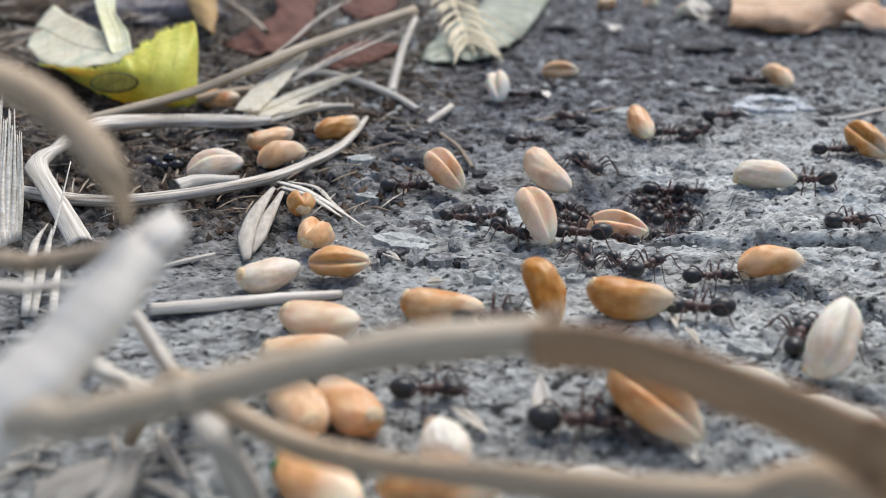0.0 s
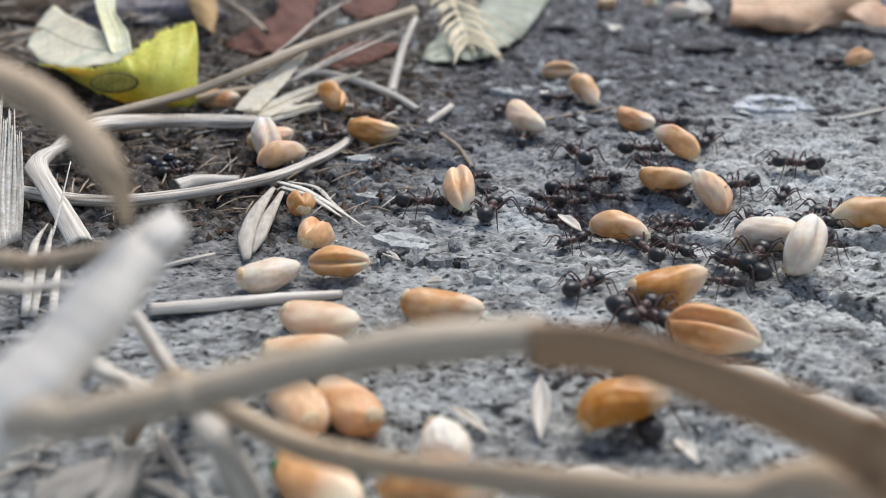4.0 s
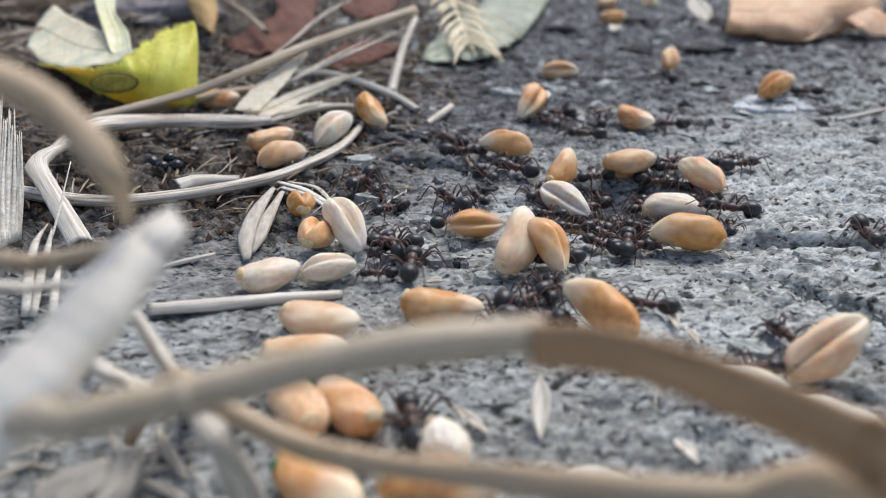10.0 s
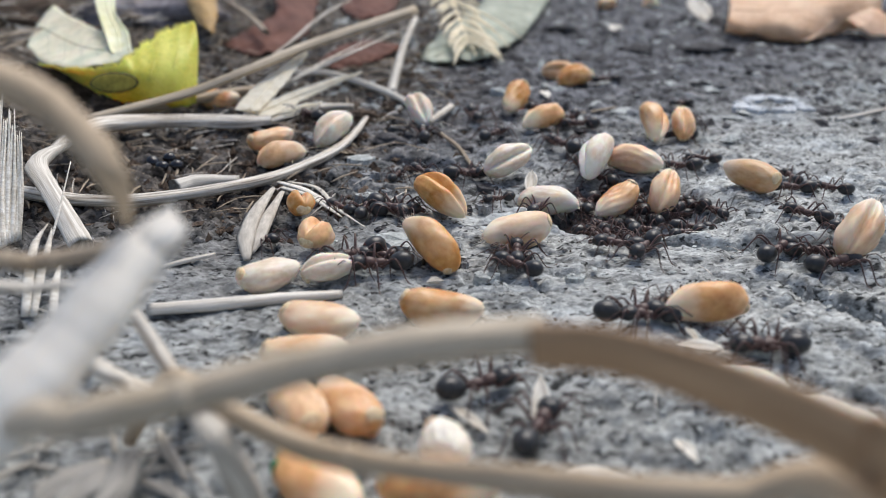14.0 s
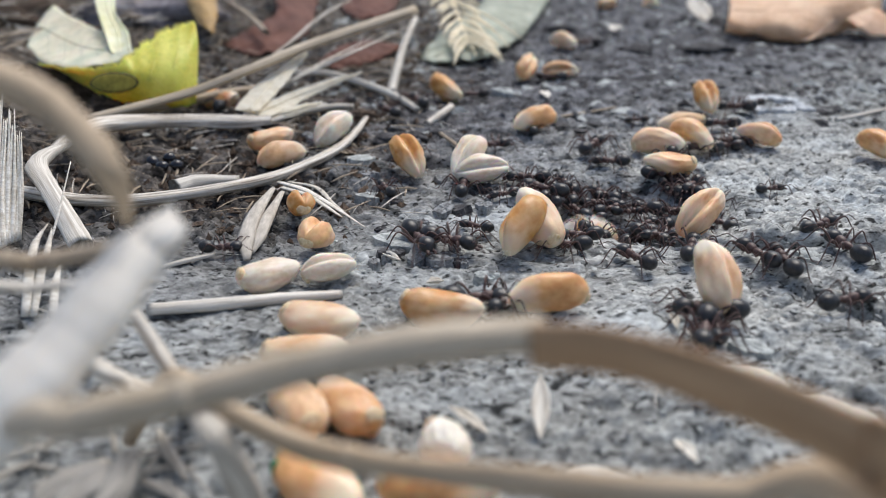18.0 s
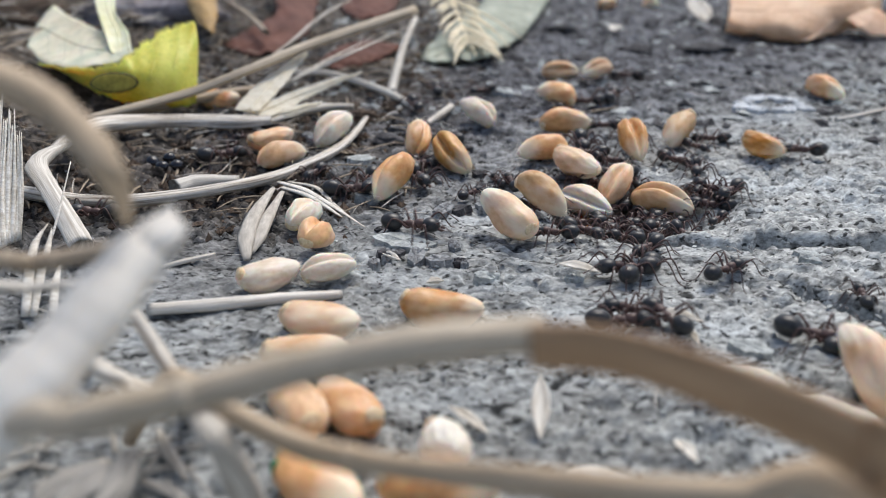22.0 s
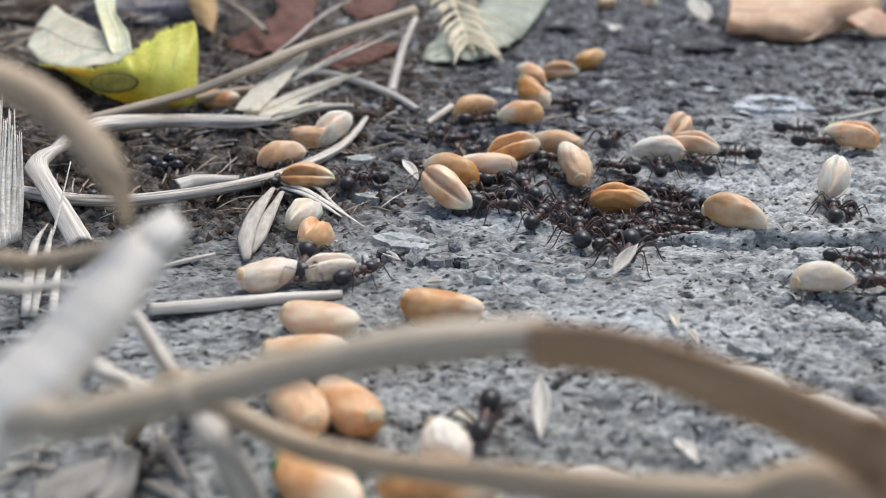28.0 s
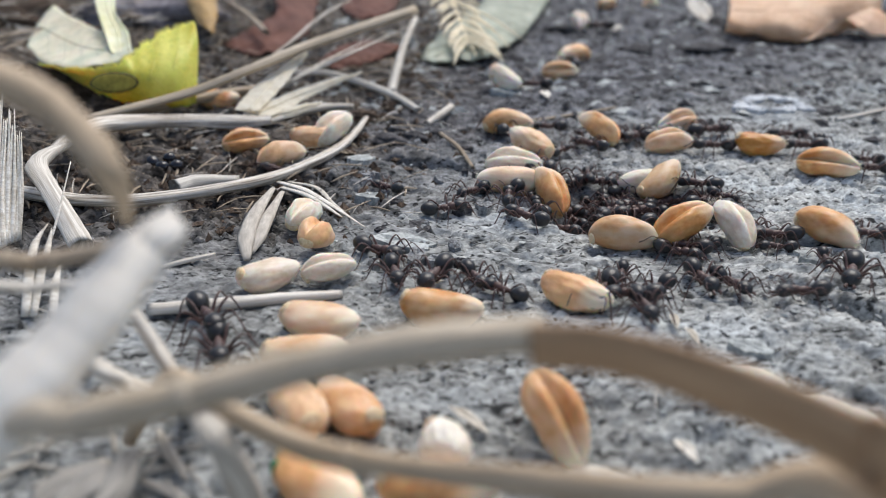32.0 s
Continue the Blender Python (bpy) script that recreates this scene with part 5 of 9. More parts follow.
def act(ant, *acts):
    """Key an ant through its acts, each a load (or None) and rows: alone (seconds, x, y, depth), with a load (seconds, x, y, turn of the load, bearing of the ant, pitch or DOWN)."""
    size = ant.scale[0] if ant else 1.0
    track = []
    rnd = random.Random(len(acts) + int(acts[0][1][0][1] * 10))
    ph = [rnd.uniform(0, 6.28) for _ in range(4)]
    for load, rows in acts:
        ts = times_of(rows)
        x, y = curve(rows, 1, ts), curve(rows, 2, ts)
        if load is None:
            deep = curve(rows, 3, ts)
            head = []
            for i, t in enumerate(ts):
                a, b = max(0, i - 1), min(len(ts) - 1, i + 1)
                v = Vector((x[b] - x[a], y[b] - y[a]))
                if v.length > 0.7:
                    h = math.degrees(math.atan2(v.y, v.x))
                else:
                    h = head[-1] if head else ph[0] * 57
                h += 10 * math.sin(t * 5 + ph[1])
                if head:
                    h = head[-1] + max(-75, min(75, (h - head[-1] + 180) % 360 - 180))
                head.append(h)
            for i, t in enumerate(ts):
                side = 0.5 * math.sin(t * 4.1 + ph[2])
                track.append((t, x[i] + side * math.sin(ph[3]), y[i] + side * math.cos(ph[3]), head[i], deep[i] * 14))
            continue
        length = 6.4
        turn, bear = curve(rows, 3, ts), curve(rows, 4, ts)
        deep = np.interp(ts, [r[0] for r in rows], [14.0 if r[5] == DOWN else 0.0 for r in rows])
        pitch = np.interp(ts, [r[0] for r in rows], [0.0 if r[5] == DOWN else r[5] for r in rows])
        roll = load.matrix_basis.to_euler().x
        spin = pose(0, 0, 0, math.degrees(roll), 0, 0)
        light = load.name.startswith("chaff")
        grain_rows = []
        for i, t in enumerate(ts):
            moving = i + 1 < len(ts) and math.hypot(x[i + 1] - x[i], y[i + 1] - y[i]) > 0.25
            lift = (0.5 if light else 1.42) + abs(math.sin(radians(pitch[i]))) * 2.3 + (0.35 + 0.2 * math.sin(t * 6 + ph[0]) if moving and ant else 0)
            sway = 6 * math.sin(t * 7 + ph[1]) if moving and ant else 0
            m = at(x[i], y[i], rest_z(x[i], y[i]) * (0.0 if deep[i] > 1 else 1.0) + lift - deep[i]) @ pose(0, 0, 0, 0, 0, turn[i] + sway) @ pose(0, 0, 0, 0, pitch[i], 0) @ spin
            grain_rows.append((t, m))
            rel = radians(bear[i] - turn[i])
            reach = 1 / math.sqrt((math.cos(rel) / (length / 2)) ** 2 + (math.sin(rel) / 1.6) ** 2) * (0.7 if light else 1) + 2.5 * size
            b = radians(bear[i] + sway)
            track.append((t, x[i] + reach * math.cos(b), y[i] + reach * math.sin(b), bear[i] + 180 + sway, deep[i]))
        walk(load, held(grain_rows))
    if ant is None:
        return
    rows, legs = [], [[] for _ in range(6)]
    phase, last = 1, None
    for k, (t, x, y, h, deep) in enumerate(track):
        if last is not None:
            gap = (h - last[3] + 180) % 360 - 180
            if abs(gap) > 80 and t - last[0] > 0.1:
                mid = at((x + last[1]) / 2, (y + last[2]) / 2, rest_z((x + last[1]) / 2, (y + last[2]) / 2) - max(deep, last[4]), 0, 0, last[3] + gap / 2)
                rows.append(((t + last[0]) / 2, mid))
        z = -deep if deep > 1 else rest_z(x, y)
        rows.append((t, at(x, y, z, 0, 0, h)))
        moved = last is None or math.hypot(x - last[1], y - last[2]) > 0.2
        if moved or k == len(track) - 1:
            phase = -phase
            for n in range(6):
                side, (lx, ly, turn, _) = (1, -1)[n // 3], LEGS[n % 3]
                swing = phase * (1 if n in (0, 2, 4) else -1)
                legs[n].append((t, at(lx, side * ly, 1.2, 0, -5 * (swing > 0), side * (turn - 14 * swing))))
        last = (t, x, y, h, deep)
    walk(ant, held(rows))
    for leg, leg_rows in zip(LEGS_OF[ant], legs):
        walk(leg, held(leg_rows))


def mill(ant, seed, start=0.0):
    """One of the crowd that mills about in the hollow of the nest; a later one comes up out of the shaft at `start`."""
    rnd = random.Random(500 + seed)
    a, r = rnd.uniform(0, 6.28), rnd.uniform(3, 8)
    rows, t = [], start
    if start:
        rows = [(start - 0.9, *THROAT, 1), (start - 0.6, *THROAT)]
    while t < 32.0:
        rows.append((t, PIT[0] + r * 1.15 * math.cos(a), PIT[1] + r * 0.9 * math.sin(a)))
        a += rnd.uniform(-0.7, 0.7)
        r = min(9.0, max(2.6, r + rnd.uniform(-2, 2)))
        t += rnd.uniform(0.6, 1.6)
    act(ant, (None, rows + [(32.0, rows[-1][1], rows[-1][2])]))


# loads with their carriers, and ants that walk alone
GRAINS, ANTS = [], []
GRAINS.append(wheat_grain("pale", 6.9, 8.3, 125.8, -90.5, 25, group="wheat grains carried by ants"))
GRAINS.append(wheat_grain("amber", 6.5, 53, 133.4, -63.6, -30, group="wheat grains carried by ants"))
GRAINS.append(wheat_grain("amber", 6.1, 26, 108.2, -75.9, 180, group="wheat grains carried by ants"))
GRAINS.append(wheat_grain("amber", 7, 52.3, 100.5, -62.8, 50, group="wheat grains carried by ants"))
GRAINS.append(wheat_grain("pale", 6.7, 35.8, 89.3, -20.7, -55, group="wheat grains carried by ants"))
GRAINS.append(wheat_grain("amber", 6.3, 0.2, 88, -53.6, 10, group="wheat grains carried by ants"))
GRAINS.append(wheat_grain("tan", 7.2, 11.6, 89.3, -55.9, 140, group="wheat grains carried by ants"))
GRAINS.append(wheat_grain("tan", 6.8, 9, 75.4, -66.1, 0, group="wheat grains carried by ants"))
GRAINS.append(wheat_grain("amber", 6.4, 17.8, 79.7, -11.7, 25, group="wheat grains carried by ants"))
GRAINS.append(wheat_grain("amber", 6, 28.6, 66.8, 1.9, -30, group="wheat grains carried by ants"))
GRAINS.append(wheat_grain("amber", 6.9, 14.9, 60, -12.3, 180, group="wheat grains carried by ants"))
GRAINS.append(wheat_grain("pale", 6.5, 27.6, 51.9, 52.3, 50, group="wheat grains carried by ants"))
GRAINS.append(wheat_grain("amber", 6.1, 7.9, 58.5, -72.5, -55, group="wheat grains carried by ants"))
GRAINS.append(wheat_grain("pale", 7, -26.5, 93.8, 37.9, 10, group="wheat grains carried by ants"))
GRAINS.append(wheat_grain("amber", 6.7, -13.7, 107.2, 39.4, 140, group="wheat grains carried by ants"))
GRAINS.append(wheat_grain("amber", 5.4, -9.1, 67.0, 6, 60, group="wheat grains carried by ants"))
GRAINS.append(wheat_grain("amber", 7.2, 13.5, 44.8, -35.1, 25, group="wheat grains carried by ants"))
GRAINS.append(wheat_grain("pale", 6.8, 55, 193.5, -16.2, -30, group="wheat grains carried by ants"))
GRAINS.append(wheat_grain("amber", 6.4, -21.8, 103.5, 39.3, 180, group="wheat grains carried by ants"))
GRAINS.append(wheat_grain("amber", 5.4, -14.3, 79.0, 104, 12, group="wheat grains carried by ants"))
GRAINS.append(wheat_grain("amber", 6.9, 76.8, 125.1, -53.4, -55, group="wheat grains carried by ants"))
GRAINS.append(wheat_grain("pale", 6.5, 70.4, 113.4, -101.8, 10, group="wheat grains carried by ants"))
GRAINS.append(wheat_grain("amber", 6.1, 61.9, 97.6, -57.9, 140, group="wheat grains carried by ants"))
GRAINS.append(wheat_grain("amber", 7, -84.6, 139.5, -33.9, 0, group="wheat grains carried by ants"))
GRAINS.append(wheat_grain("amber", 6.7, 15.5, 84.2, 55.3, 25, group="wheat grains carried by ants"))
GRAINS.append(chaff_scale(15.5, 84.2, -83.2))
GRAINS.append(chaff_scale(15.5, 84.2, -56.9))
GRAINS.append(wheat_grain("amber", 6.8, -76.3, 124.2, 90.5, 50, group="wheat grains carried by ants"))
GRAINS.append(wheat_grain("tan", 6.4, 97, 162.4, 47.9, -55, group="wheat grains carried by ants"))
GRAINS.append(wheat_grain("amber", 6, 88.6, 146.9, 32.1, 10, group="wheat grains carried by ants"))
GRAINS.append(wheat_grain("tan", 6.9, 15.5, 84.2, -69.7, 140, group="wheat grains carried by ants"))
GRAINS.append(wheat_grain("pale", 6.5, 7, 32.7, -9.1, 0, group="wheat grains carried by ants"))
GRAINS.append(wheat_grain("pale", 6.1, 92, 153, -27, 25, group="wheat grains carried by ants"))
GRAINS.append(wheat_grain("tan", 7, 102.7, 172.8, 38.8, -30, group="wheat grains carried by ants"))
GRAINS.append(wheat_grain("amber", 6.7, 56.3, 87.5, -35.2, 180, group="wheat grains carried by ants"))
GRAINS.append(wheat_grain("amber", 6.3, 100.2, 168.3, -15.1, 50, group="wheat grains carried by ants"))
GRAINS.append(chaff_scale(51, 77.7, -19.8))
GRAINS.append(wheat_grain("amber", 6.8, 82.6, 135.8, 53.6, 10, group="wheat grains carried by ants"))
GRAINS.append(wheat_grain("amber", 6.4, 110, 186.2, 27.5, 140, group="wheat grains carried by ants"))
GRAINS.append(wheat_grain("amber", 6, 86.1, 142.2, 69.4, 0, group="wheat grains carried by ants"))
GRAINS.append(wheat_grain("tan", 6.9, 36.7, 51.3, 17.1, 25, group="wheat grains carried by ants"))
GRAINS.append(wheat_grain("pale", 6.5, 47.2, 70.7, -49.7, -30, group="wheat grains carried by ants"))
GRAINS.append(wheat_grain("tan", 6.1, 15.5, 84.2, -37.4, 180, group="wheat grains carried by ants"))
GRAINS.append(wheat_grain("pale", 7, 15.5, 84.2, -45.3, 50, group="wheat grains carried by ants"))
GRAINS.append(wheat_grain("tan", 6.7, 65.9, 105.1, 15.4, -55, group="wheat grains carried by ants"))
GRAINS.append(wheat_grain("pale", 6.3, 15.5, 84.2, -36.7, 10, group="wheat grains carried by ants"))
GRAINS.append(chaff_scale(36.9, 51.7, -24.5))
GRAINS.append(wheat_grain("amber", 6.8, 15.5, 84.2, -41.4, 0, group="wheat grains carried by ants"))
GRAINS.append(chaff_scale(15.5, 84.2, -95.9))
GRAINS.append(wheat_grain("tan", 6, 94.5, 157.7, -27.4, -30, group="wheat grains carried by ants"))
GRAINS.append(wheat_grain("amber", 6.9, 73.7, 119.4, -97.4, 180, group="wheat grains carried by ants"))
GRAINS.append(wheat_grain("amber", 6.5, 84.3, 138.9, 78.5, 50, group="wheat grains carried by ants"))
GRAINS.append(wheat_grain("amber", 6.1, 62.6, 98.9, -61.5, -55, group="wheat grains carried by ants"))
GRAINS.append(wheat_grain("tan", 7, 47.8, 71.8, -8.1, 10, group="wheat grains carried by ants"))
GRAINS.append(wheat_grain("tan", 6.7, 15.5, 84.2, -91.9, 140, group="wheat grains carried by ants"))
GRAINS.append(wheat_grain("amber", 6.3, 90.6, 150.4, 6.6, 0, group="wheat grains carried by ants"))
GRAINS.append(chaff_scale(15.5, 84.2, -19.6))
GRAINS.append(chaff_scale(62, 97.8, -88.6))
GRAINS.append(chaff_scale(44.3, 65.3, -14.9))
GRAINS.append(wheat_grain("amber", 6, 15.5, 84.2, 87.7, 50, group="wheat grains carried by ants"))
GRAINS.append(wheat_grain("tan", 6.9, 15.5, 84.2, -48.7, -55, group="wheat grains carried by ants"))
GRAINS.append(wheat_grain("tan", 6.5, 15.5, 84.2, 51.9, 10, group="wheat grains carried by ants"))
GRAINS.append(wheat_grain("amber", 6.1, 63, 99.7, -51.3, 140, group="wheat grains carried by ants"))
GRAINS.append(wheat_grain("amber", 7, 77.8, 127, -65, 0, group="wheat grains carried by ants"))
GRAINS.append(wheat_grain("tan", 6.7, 83.7, 137.9, -51.8, 25, group="wheat grains carried by ants"))
GRAINS.append(chaff_scale(15.5, 84.2, -77.3))
GRAINS.append(wheat_grain("amber", 7.2, 15.5, 84.2, -33.5, 180, group="wheat grains carried by ants"))
GRAINS.append(wheat_grain("amber", 6.8, 15.5, 84.2, -26.5, 50, group="wheat grains carried by ants"))
GRAINS.append(wheat_grain("pale", 5.2, 49.2, 74.3, -30.4, -55, group="wheat grains carried by ants"))
GRAINS.append(wheat_grain("pale", 6, 61.1, 96.2, 6.9, 10, group="wheat grains carried by ants"))
GRAINS.append(wheat_grain("amber", 6.9, 82.2, 135.1, -16, 140, group="wheat grains carried by ants"))
GRAINS.append(chaff_scale(15.5, 84.2, -51.9))
GRAINS.append(chaff_scale(15.5, 84.2, 45.3))
GRAINS.append(wheat_grain("tan", 7, 85, 140.1, -7.4, -30, group="wheat grains carried by ants"))
GRAINS.append(wheat_grain("pale", 6.7, 79.8, 130.7, -27.2, 180, group="wheat grains carried by ants"))
GRAINS.append(wheat_grain("amber", 6.3, 15.5, 84.2, -47.8, 50, group="wheat grains carried by ants"))
GRAINS.append(chaff_scale(45.1, 66.8, -3))
GRAINS.append(wheat_grain("pale", 6.8, 89.7, 148.9, -61.8, 10, group="wheat grains carried by ants"))
GRAINS.append(wheat_grain("amber", 6.4, 15.5, 84.2, -32.1, 140, group="wheat grains carried by ants"))
GRAINS.append(wheat_grain("pale", 6, 13.7, 32.7, -36.5, 0, group="wheat grains carried by ants"))
GRAINS.append(wheat_grain("pale", 6.9, 15.5, 84.2, 43.8, 25, group="wheat grains carried by ants"))
GRAINS.append(wheat_grain("tan", 6.5, 71.2, 114.7, -62.5, -30, group="wheat grains carried by ants"))
GRAINS.append(wheat_grain("amber", 6.1, 63.9, 101.3, -20.4, 180, group="wheat grains carried by ants"))
GRAINS.append(wheat_grain("amber", 7, 59.9, 94, -24.3, 50, group="wheat grains carried by ants"))
GRAINS.append(wheat_grain("amber", 6.7, 49.3, 74.5, -52.5, -55, group="wheat grains carried by ants"))
GRAINS.append(wheat_grain("amber", 6.3, 5.8, 32.7, -56, 10, group="wheat grains carried by ants"))
GRAINS.append(wheat_grain("pale", 5.0, -9.9, 66.5, 24, 15, group="wheat grains carried by ants", label="shrivelled pale wheat grain with brown streaks"))
GRAINS.append(wheat_grain("pale", 5.8, -13.8, 78.2, 112, 10, group="wheat grains carried by ants"))
ANT_SIZES = (0.76, 0.91, 0.83, 0.98, 0.89, 0.80, 0.96, 0.87, 0.78, 0.94, 0.85, 0.76, 0.91, 0.83, 0.98, 0.89, 0.80, 0.96, 0.87, 0.78, 0.94, 0.85, 0.76, 0.75, 0.83, 0.98, 0.89, 0.61, 0.80, 0.70, 0.59, 0.78, 0.67, 0.56, 0.75, 0.83, 0.83, 0.89, 0.61, 0.96, 0.70, 0.59, 0.78, 0.67, 0.56, 0.91, 0.83, 0.98, 0.89, 0.61, 0.96, 0.87, 0.59, 0.94, 0.67, 0.56, 0.75, 0.83, 0.83, 0.72, 0.80, 0.80, 0.70, 0.78, 0.94, 0.67, 0.56, 0.75, 0.64, 0.98, 0.89, 0.80, 0.96, 0.87, 0.59, 0.78, 0.85, 0.56, 0.91, 0.83, 0.98, 0.89, 0.80, 0.96, 0.87, 0.59, 0.94, 0.85, 0.76, 0.75, 0.64, 0.83, 0.89, 0.80, 0.80, 0.70)
for ant_size in ANT_SIZES:
    ANTS.append(harvester_ant(ant_size))
CLIMBER = harvester_ant(0.85)
CROWD = [harvester_ant(0.6 + 0.03 * (k % 8)) for k in range(14)]
LATER = [harvester_ant(0.64 + 0.04 * (k % 7)) for k in range(13)]
LEAF_HOME = orange_leaf.matrix_basis.copy()


def motions():
    act(None, (GRAINS[18], [(0, -21.8, 103.5, 39, 0, -2), (1, -21.8, 103.5, 39, 0, -2), (2, -21.8, 103.5, 39, 0, -2), (3, -21.8, 103.5, 39, 0, -2), (6, -21.8, 103.5, 39, 0, -2), (7, -21.8, 103.5, 39, 0, -2), (8, -21.8, 103.5, 39, 0, -2), (9, -21.8, 103.5, 39, 0, -2), (10, -21.8, 103.5, 39, 0, -2), (11, -21.8, 103.5, 39, 0, -2), (12, -21.8, 103.5, 39, 0, -2), (13, -21.8, 103.5, 39, 0, -2), (14, -21.8, 103.5, 39, 0, -2), (17, -21.8, 103.5, 39, 0, -2), (18, -21.8, 103.5, 39, 0, -2), (19, -21.8, 103.5, 39, 0, -2), (20, -21.8, 103.5, 39, 0, -2), (21, -21.8, 103.5, 39, 0, -2), (22, -21.8, 103.5, 39, 0, -2), (23, -21.8, 103.5, 39, 0, -2), (24, -21.8, 103.5, 39, 0, -2), (25, -16.1, 103.6, 8, 0, 0), (28, -16.1, 103.6, 8, 0, 0), (29, -16.1, 103.6, 8, 0, 0), (30, -16.1, 103.6, 8, 0, 0), (31, -16.1, 103.6, 8, 0, 0), (32, -16.1, 103.6, 8, 0, 0)]))
    act(ANTS[0], (None, [(-0.2, 15.5, 84.2, 1), (0.1, 15.5, 84.2), (1, -2.1, 131.4), (2, -7.9, 140.7), (2.9, 15.5, 84.2), (3.2, 15.5, 84.2, 1)]), (None, [(5.8, 15.5, 84.2, 1), (6.1, 15.5, 84.2), (7, 34.3, 109.2), (8, 35.7, 114.4), (9, 71, 114.4)]), (GRAINS[40], [(9.4, 36.7, 51.3, 17, 180, 0), (10, 27.1, 51.3, 17, 180, -32), (11, 27.8, 54.7, 1, 68, -13), (12, 30, 62.9, 23, 180, -29), (13, 35.8, 65.6, 1, 180, -13), (14, 37.8, 70.5, 48, 180, -34), (17, 27.8, 61.4, 45, 180, -36), (18, 22.1, 61.4, 96, 254, -36), (19, 19.3, 57.3, 155, 180, 0), (20, 24.3, 55.5, 135, 180, -13), (21, 29.1, 51.3, 113, 180, -32), (22, 28.8, 48.4, 113, 66, -33), (23, 28.4, 46.8, 103, 66, -39), (24, 27.4, 53.4, 119, 180, -29), (24.7, 37.8, 53.4, 119, 180, 0)]), (GRAINS[73], [(28, 85, 140.1, -7, 0, 0), (29, 18.3, 140.1, -7, 0, 0), (29.9, 15.5, 84.2, -7, 0, 0), (30.2, 15.5, 84.2, -7, 0, DOWN)]), (None, [(30.8, 15.5, 84.2, 1), (31.1, 15.5, 84.2), (32, -19.4, 93.7)]))
    act(ANTS[1], (None, [(-0.2, 15.5, 84.2, 1), (0.1, 15.5, 84.2), (1, 3.1, 126.3), (2, -3.7, 123.2), (2.9, 15.5, 84.2), (3.2, 15.5, 84.2, 1)]), (None, [(5.8, 15.5, 84.2, 1), (6.1, 15.5, 84.2), (7, 5.8, 131.4), (8, 8, 123.2), (9, -3.6, 118.6), (9.9, 15.5, 84.2), (10.2, 15.5, 84.2, 1)]), (GRAINS[42], [(10.8, 15.5, 84.2, -37, -180, DOWN), (11.1, 15.5, 84.2, -37, -180, 0), (12, 4.3, 93.7, -37, -180, 11), (12.9, 15.5, 84.2, -37, -180, 0), (13.2, 15.5, 84.2, -37, -180, DOWN)]), (None, [(13.8, 15.5, 84.2, 1), (14.1, 15.5, 84.2), (17, -15.2, 138.7), (17.9, 15.5, 84.2), (18.2, 15.5, 84.2, 1)]), (GRAINS[54], [(18.8, 15.5, 84.2, -92, 0, DOWN), (19.1, 15.5, 84.2, -92, 0, 0), (20, 18.1, 100.5, -92, 0, 26), (21, 19.2, 98.3, -34, 0, 1), (22, 15.4, 93.2, -42, 8, 7), (23, 12, 92.6, 12, 8, -1), (24, 18.6, 91.6, 88, -98, -28), (25, 16.7, 95.3, 135, -98, -16), (28, 15, 92.6, 107, -98, -25), (29, 15, 92.6, 107, -98, -25), (30, 17.3, 87.3, 138, -98, -7), (31, 14, 94.5, 159, -98, 0), (32, 10.8, 99.4, 138, -98, -16)]))
    act(ANTS[2], (GRAINS[0], [(0, 8.3, 125.8, -91, 0, 21), (0.9, 15.5, 84.2, -91, 0, 0), (1.2, 15.5, 84.2, -91, 0, DOWN)]), (GRAINS[26], [(1.8, 15.5, 84.2, -57, 0, DOWN), (2.1, 15.5, 84.2, -57, 0, 0), (3, 6.2, 67.1, -57, 0, 30), (4.4, 15.5, 84.2, -57, 0, 0), (4.7, 15.5, 84.2, -57, 0, DOWN)]), (GRAINS[30], [(5.1, 15.5, 84.2, -70, -96, DOWN), (5.4, 15.5, 84.2, -70, -96, 0), (6, 11.2, 87.3, -70, -96, 26), (7, 12.5, 87.4, -8, -153, 0), (8, 16.4, 90.1, -38, -169, 4), (9, 15.4, 93.1, -9, 8, 0), (10, 21.8, 94, 11, -3, -1), (11, 29.1, 95.2, 99, 0, -25), (12, 31.5, 85.7, 149, -27, 0), (13, 38.7, 91.2, 222, 0, 26), (14, 34, 88.2, 138, -2, -2), (17, 34.2, 101.3, 162, 0, 0), (18, 32, 110.8, 191, 0, 1), (19, 32, 110.8, 191, 0, 1), (20, 31.1, 107.8, 223, 0, 21), (21, 30.3, 105.6, 231, 0, 23), (22, 30.3, 105.6, 231, 0, 23), (23, 30.3, 105.6, 231, 0, 23), (24, 25.9, 112.7, 194, -101, 1), (25, 21.4, 109.4, 237, -280, 22), (28, 14, 100, 148, -280, -1), (29, 16.4, 96.8, 97, -280, -26), (30, 23.5, 90.5, 50, -191, -26), (31, 24.7, 90.7, 40, -14, -24), (32, 24.7, 90.7, 40, -14, -24)]))
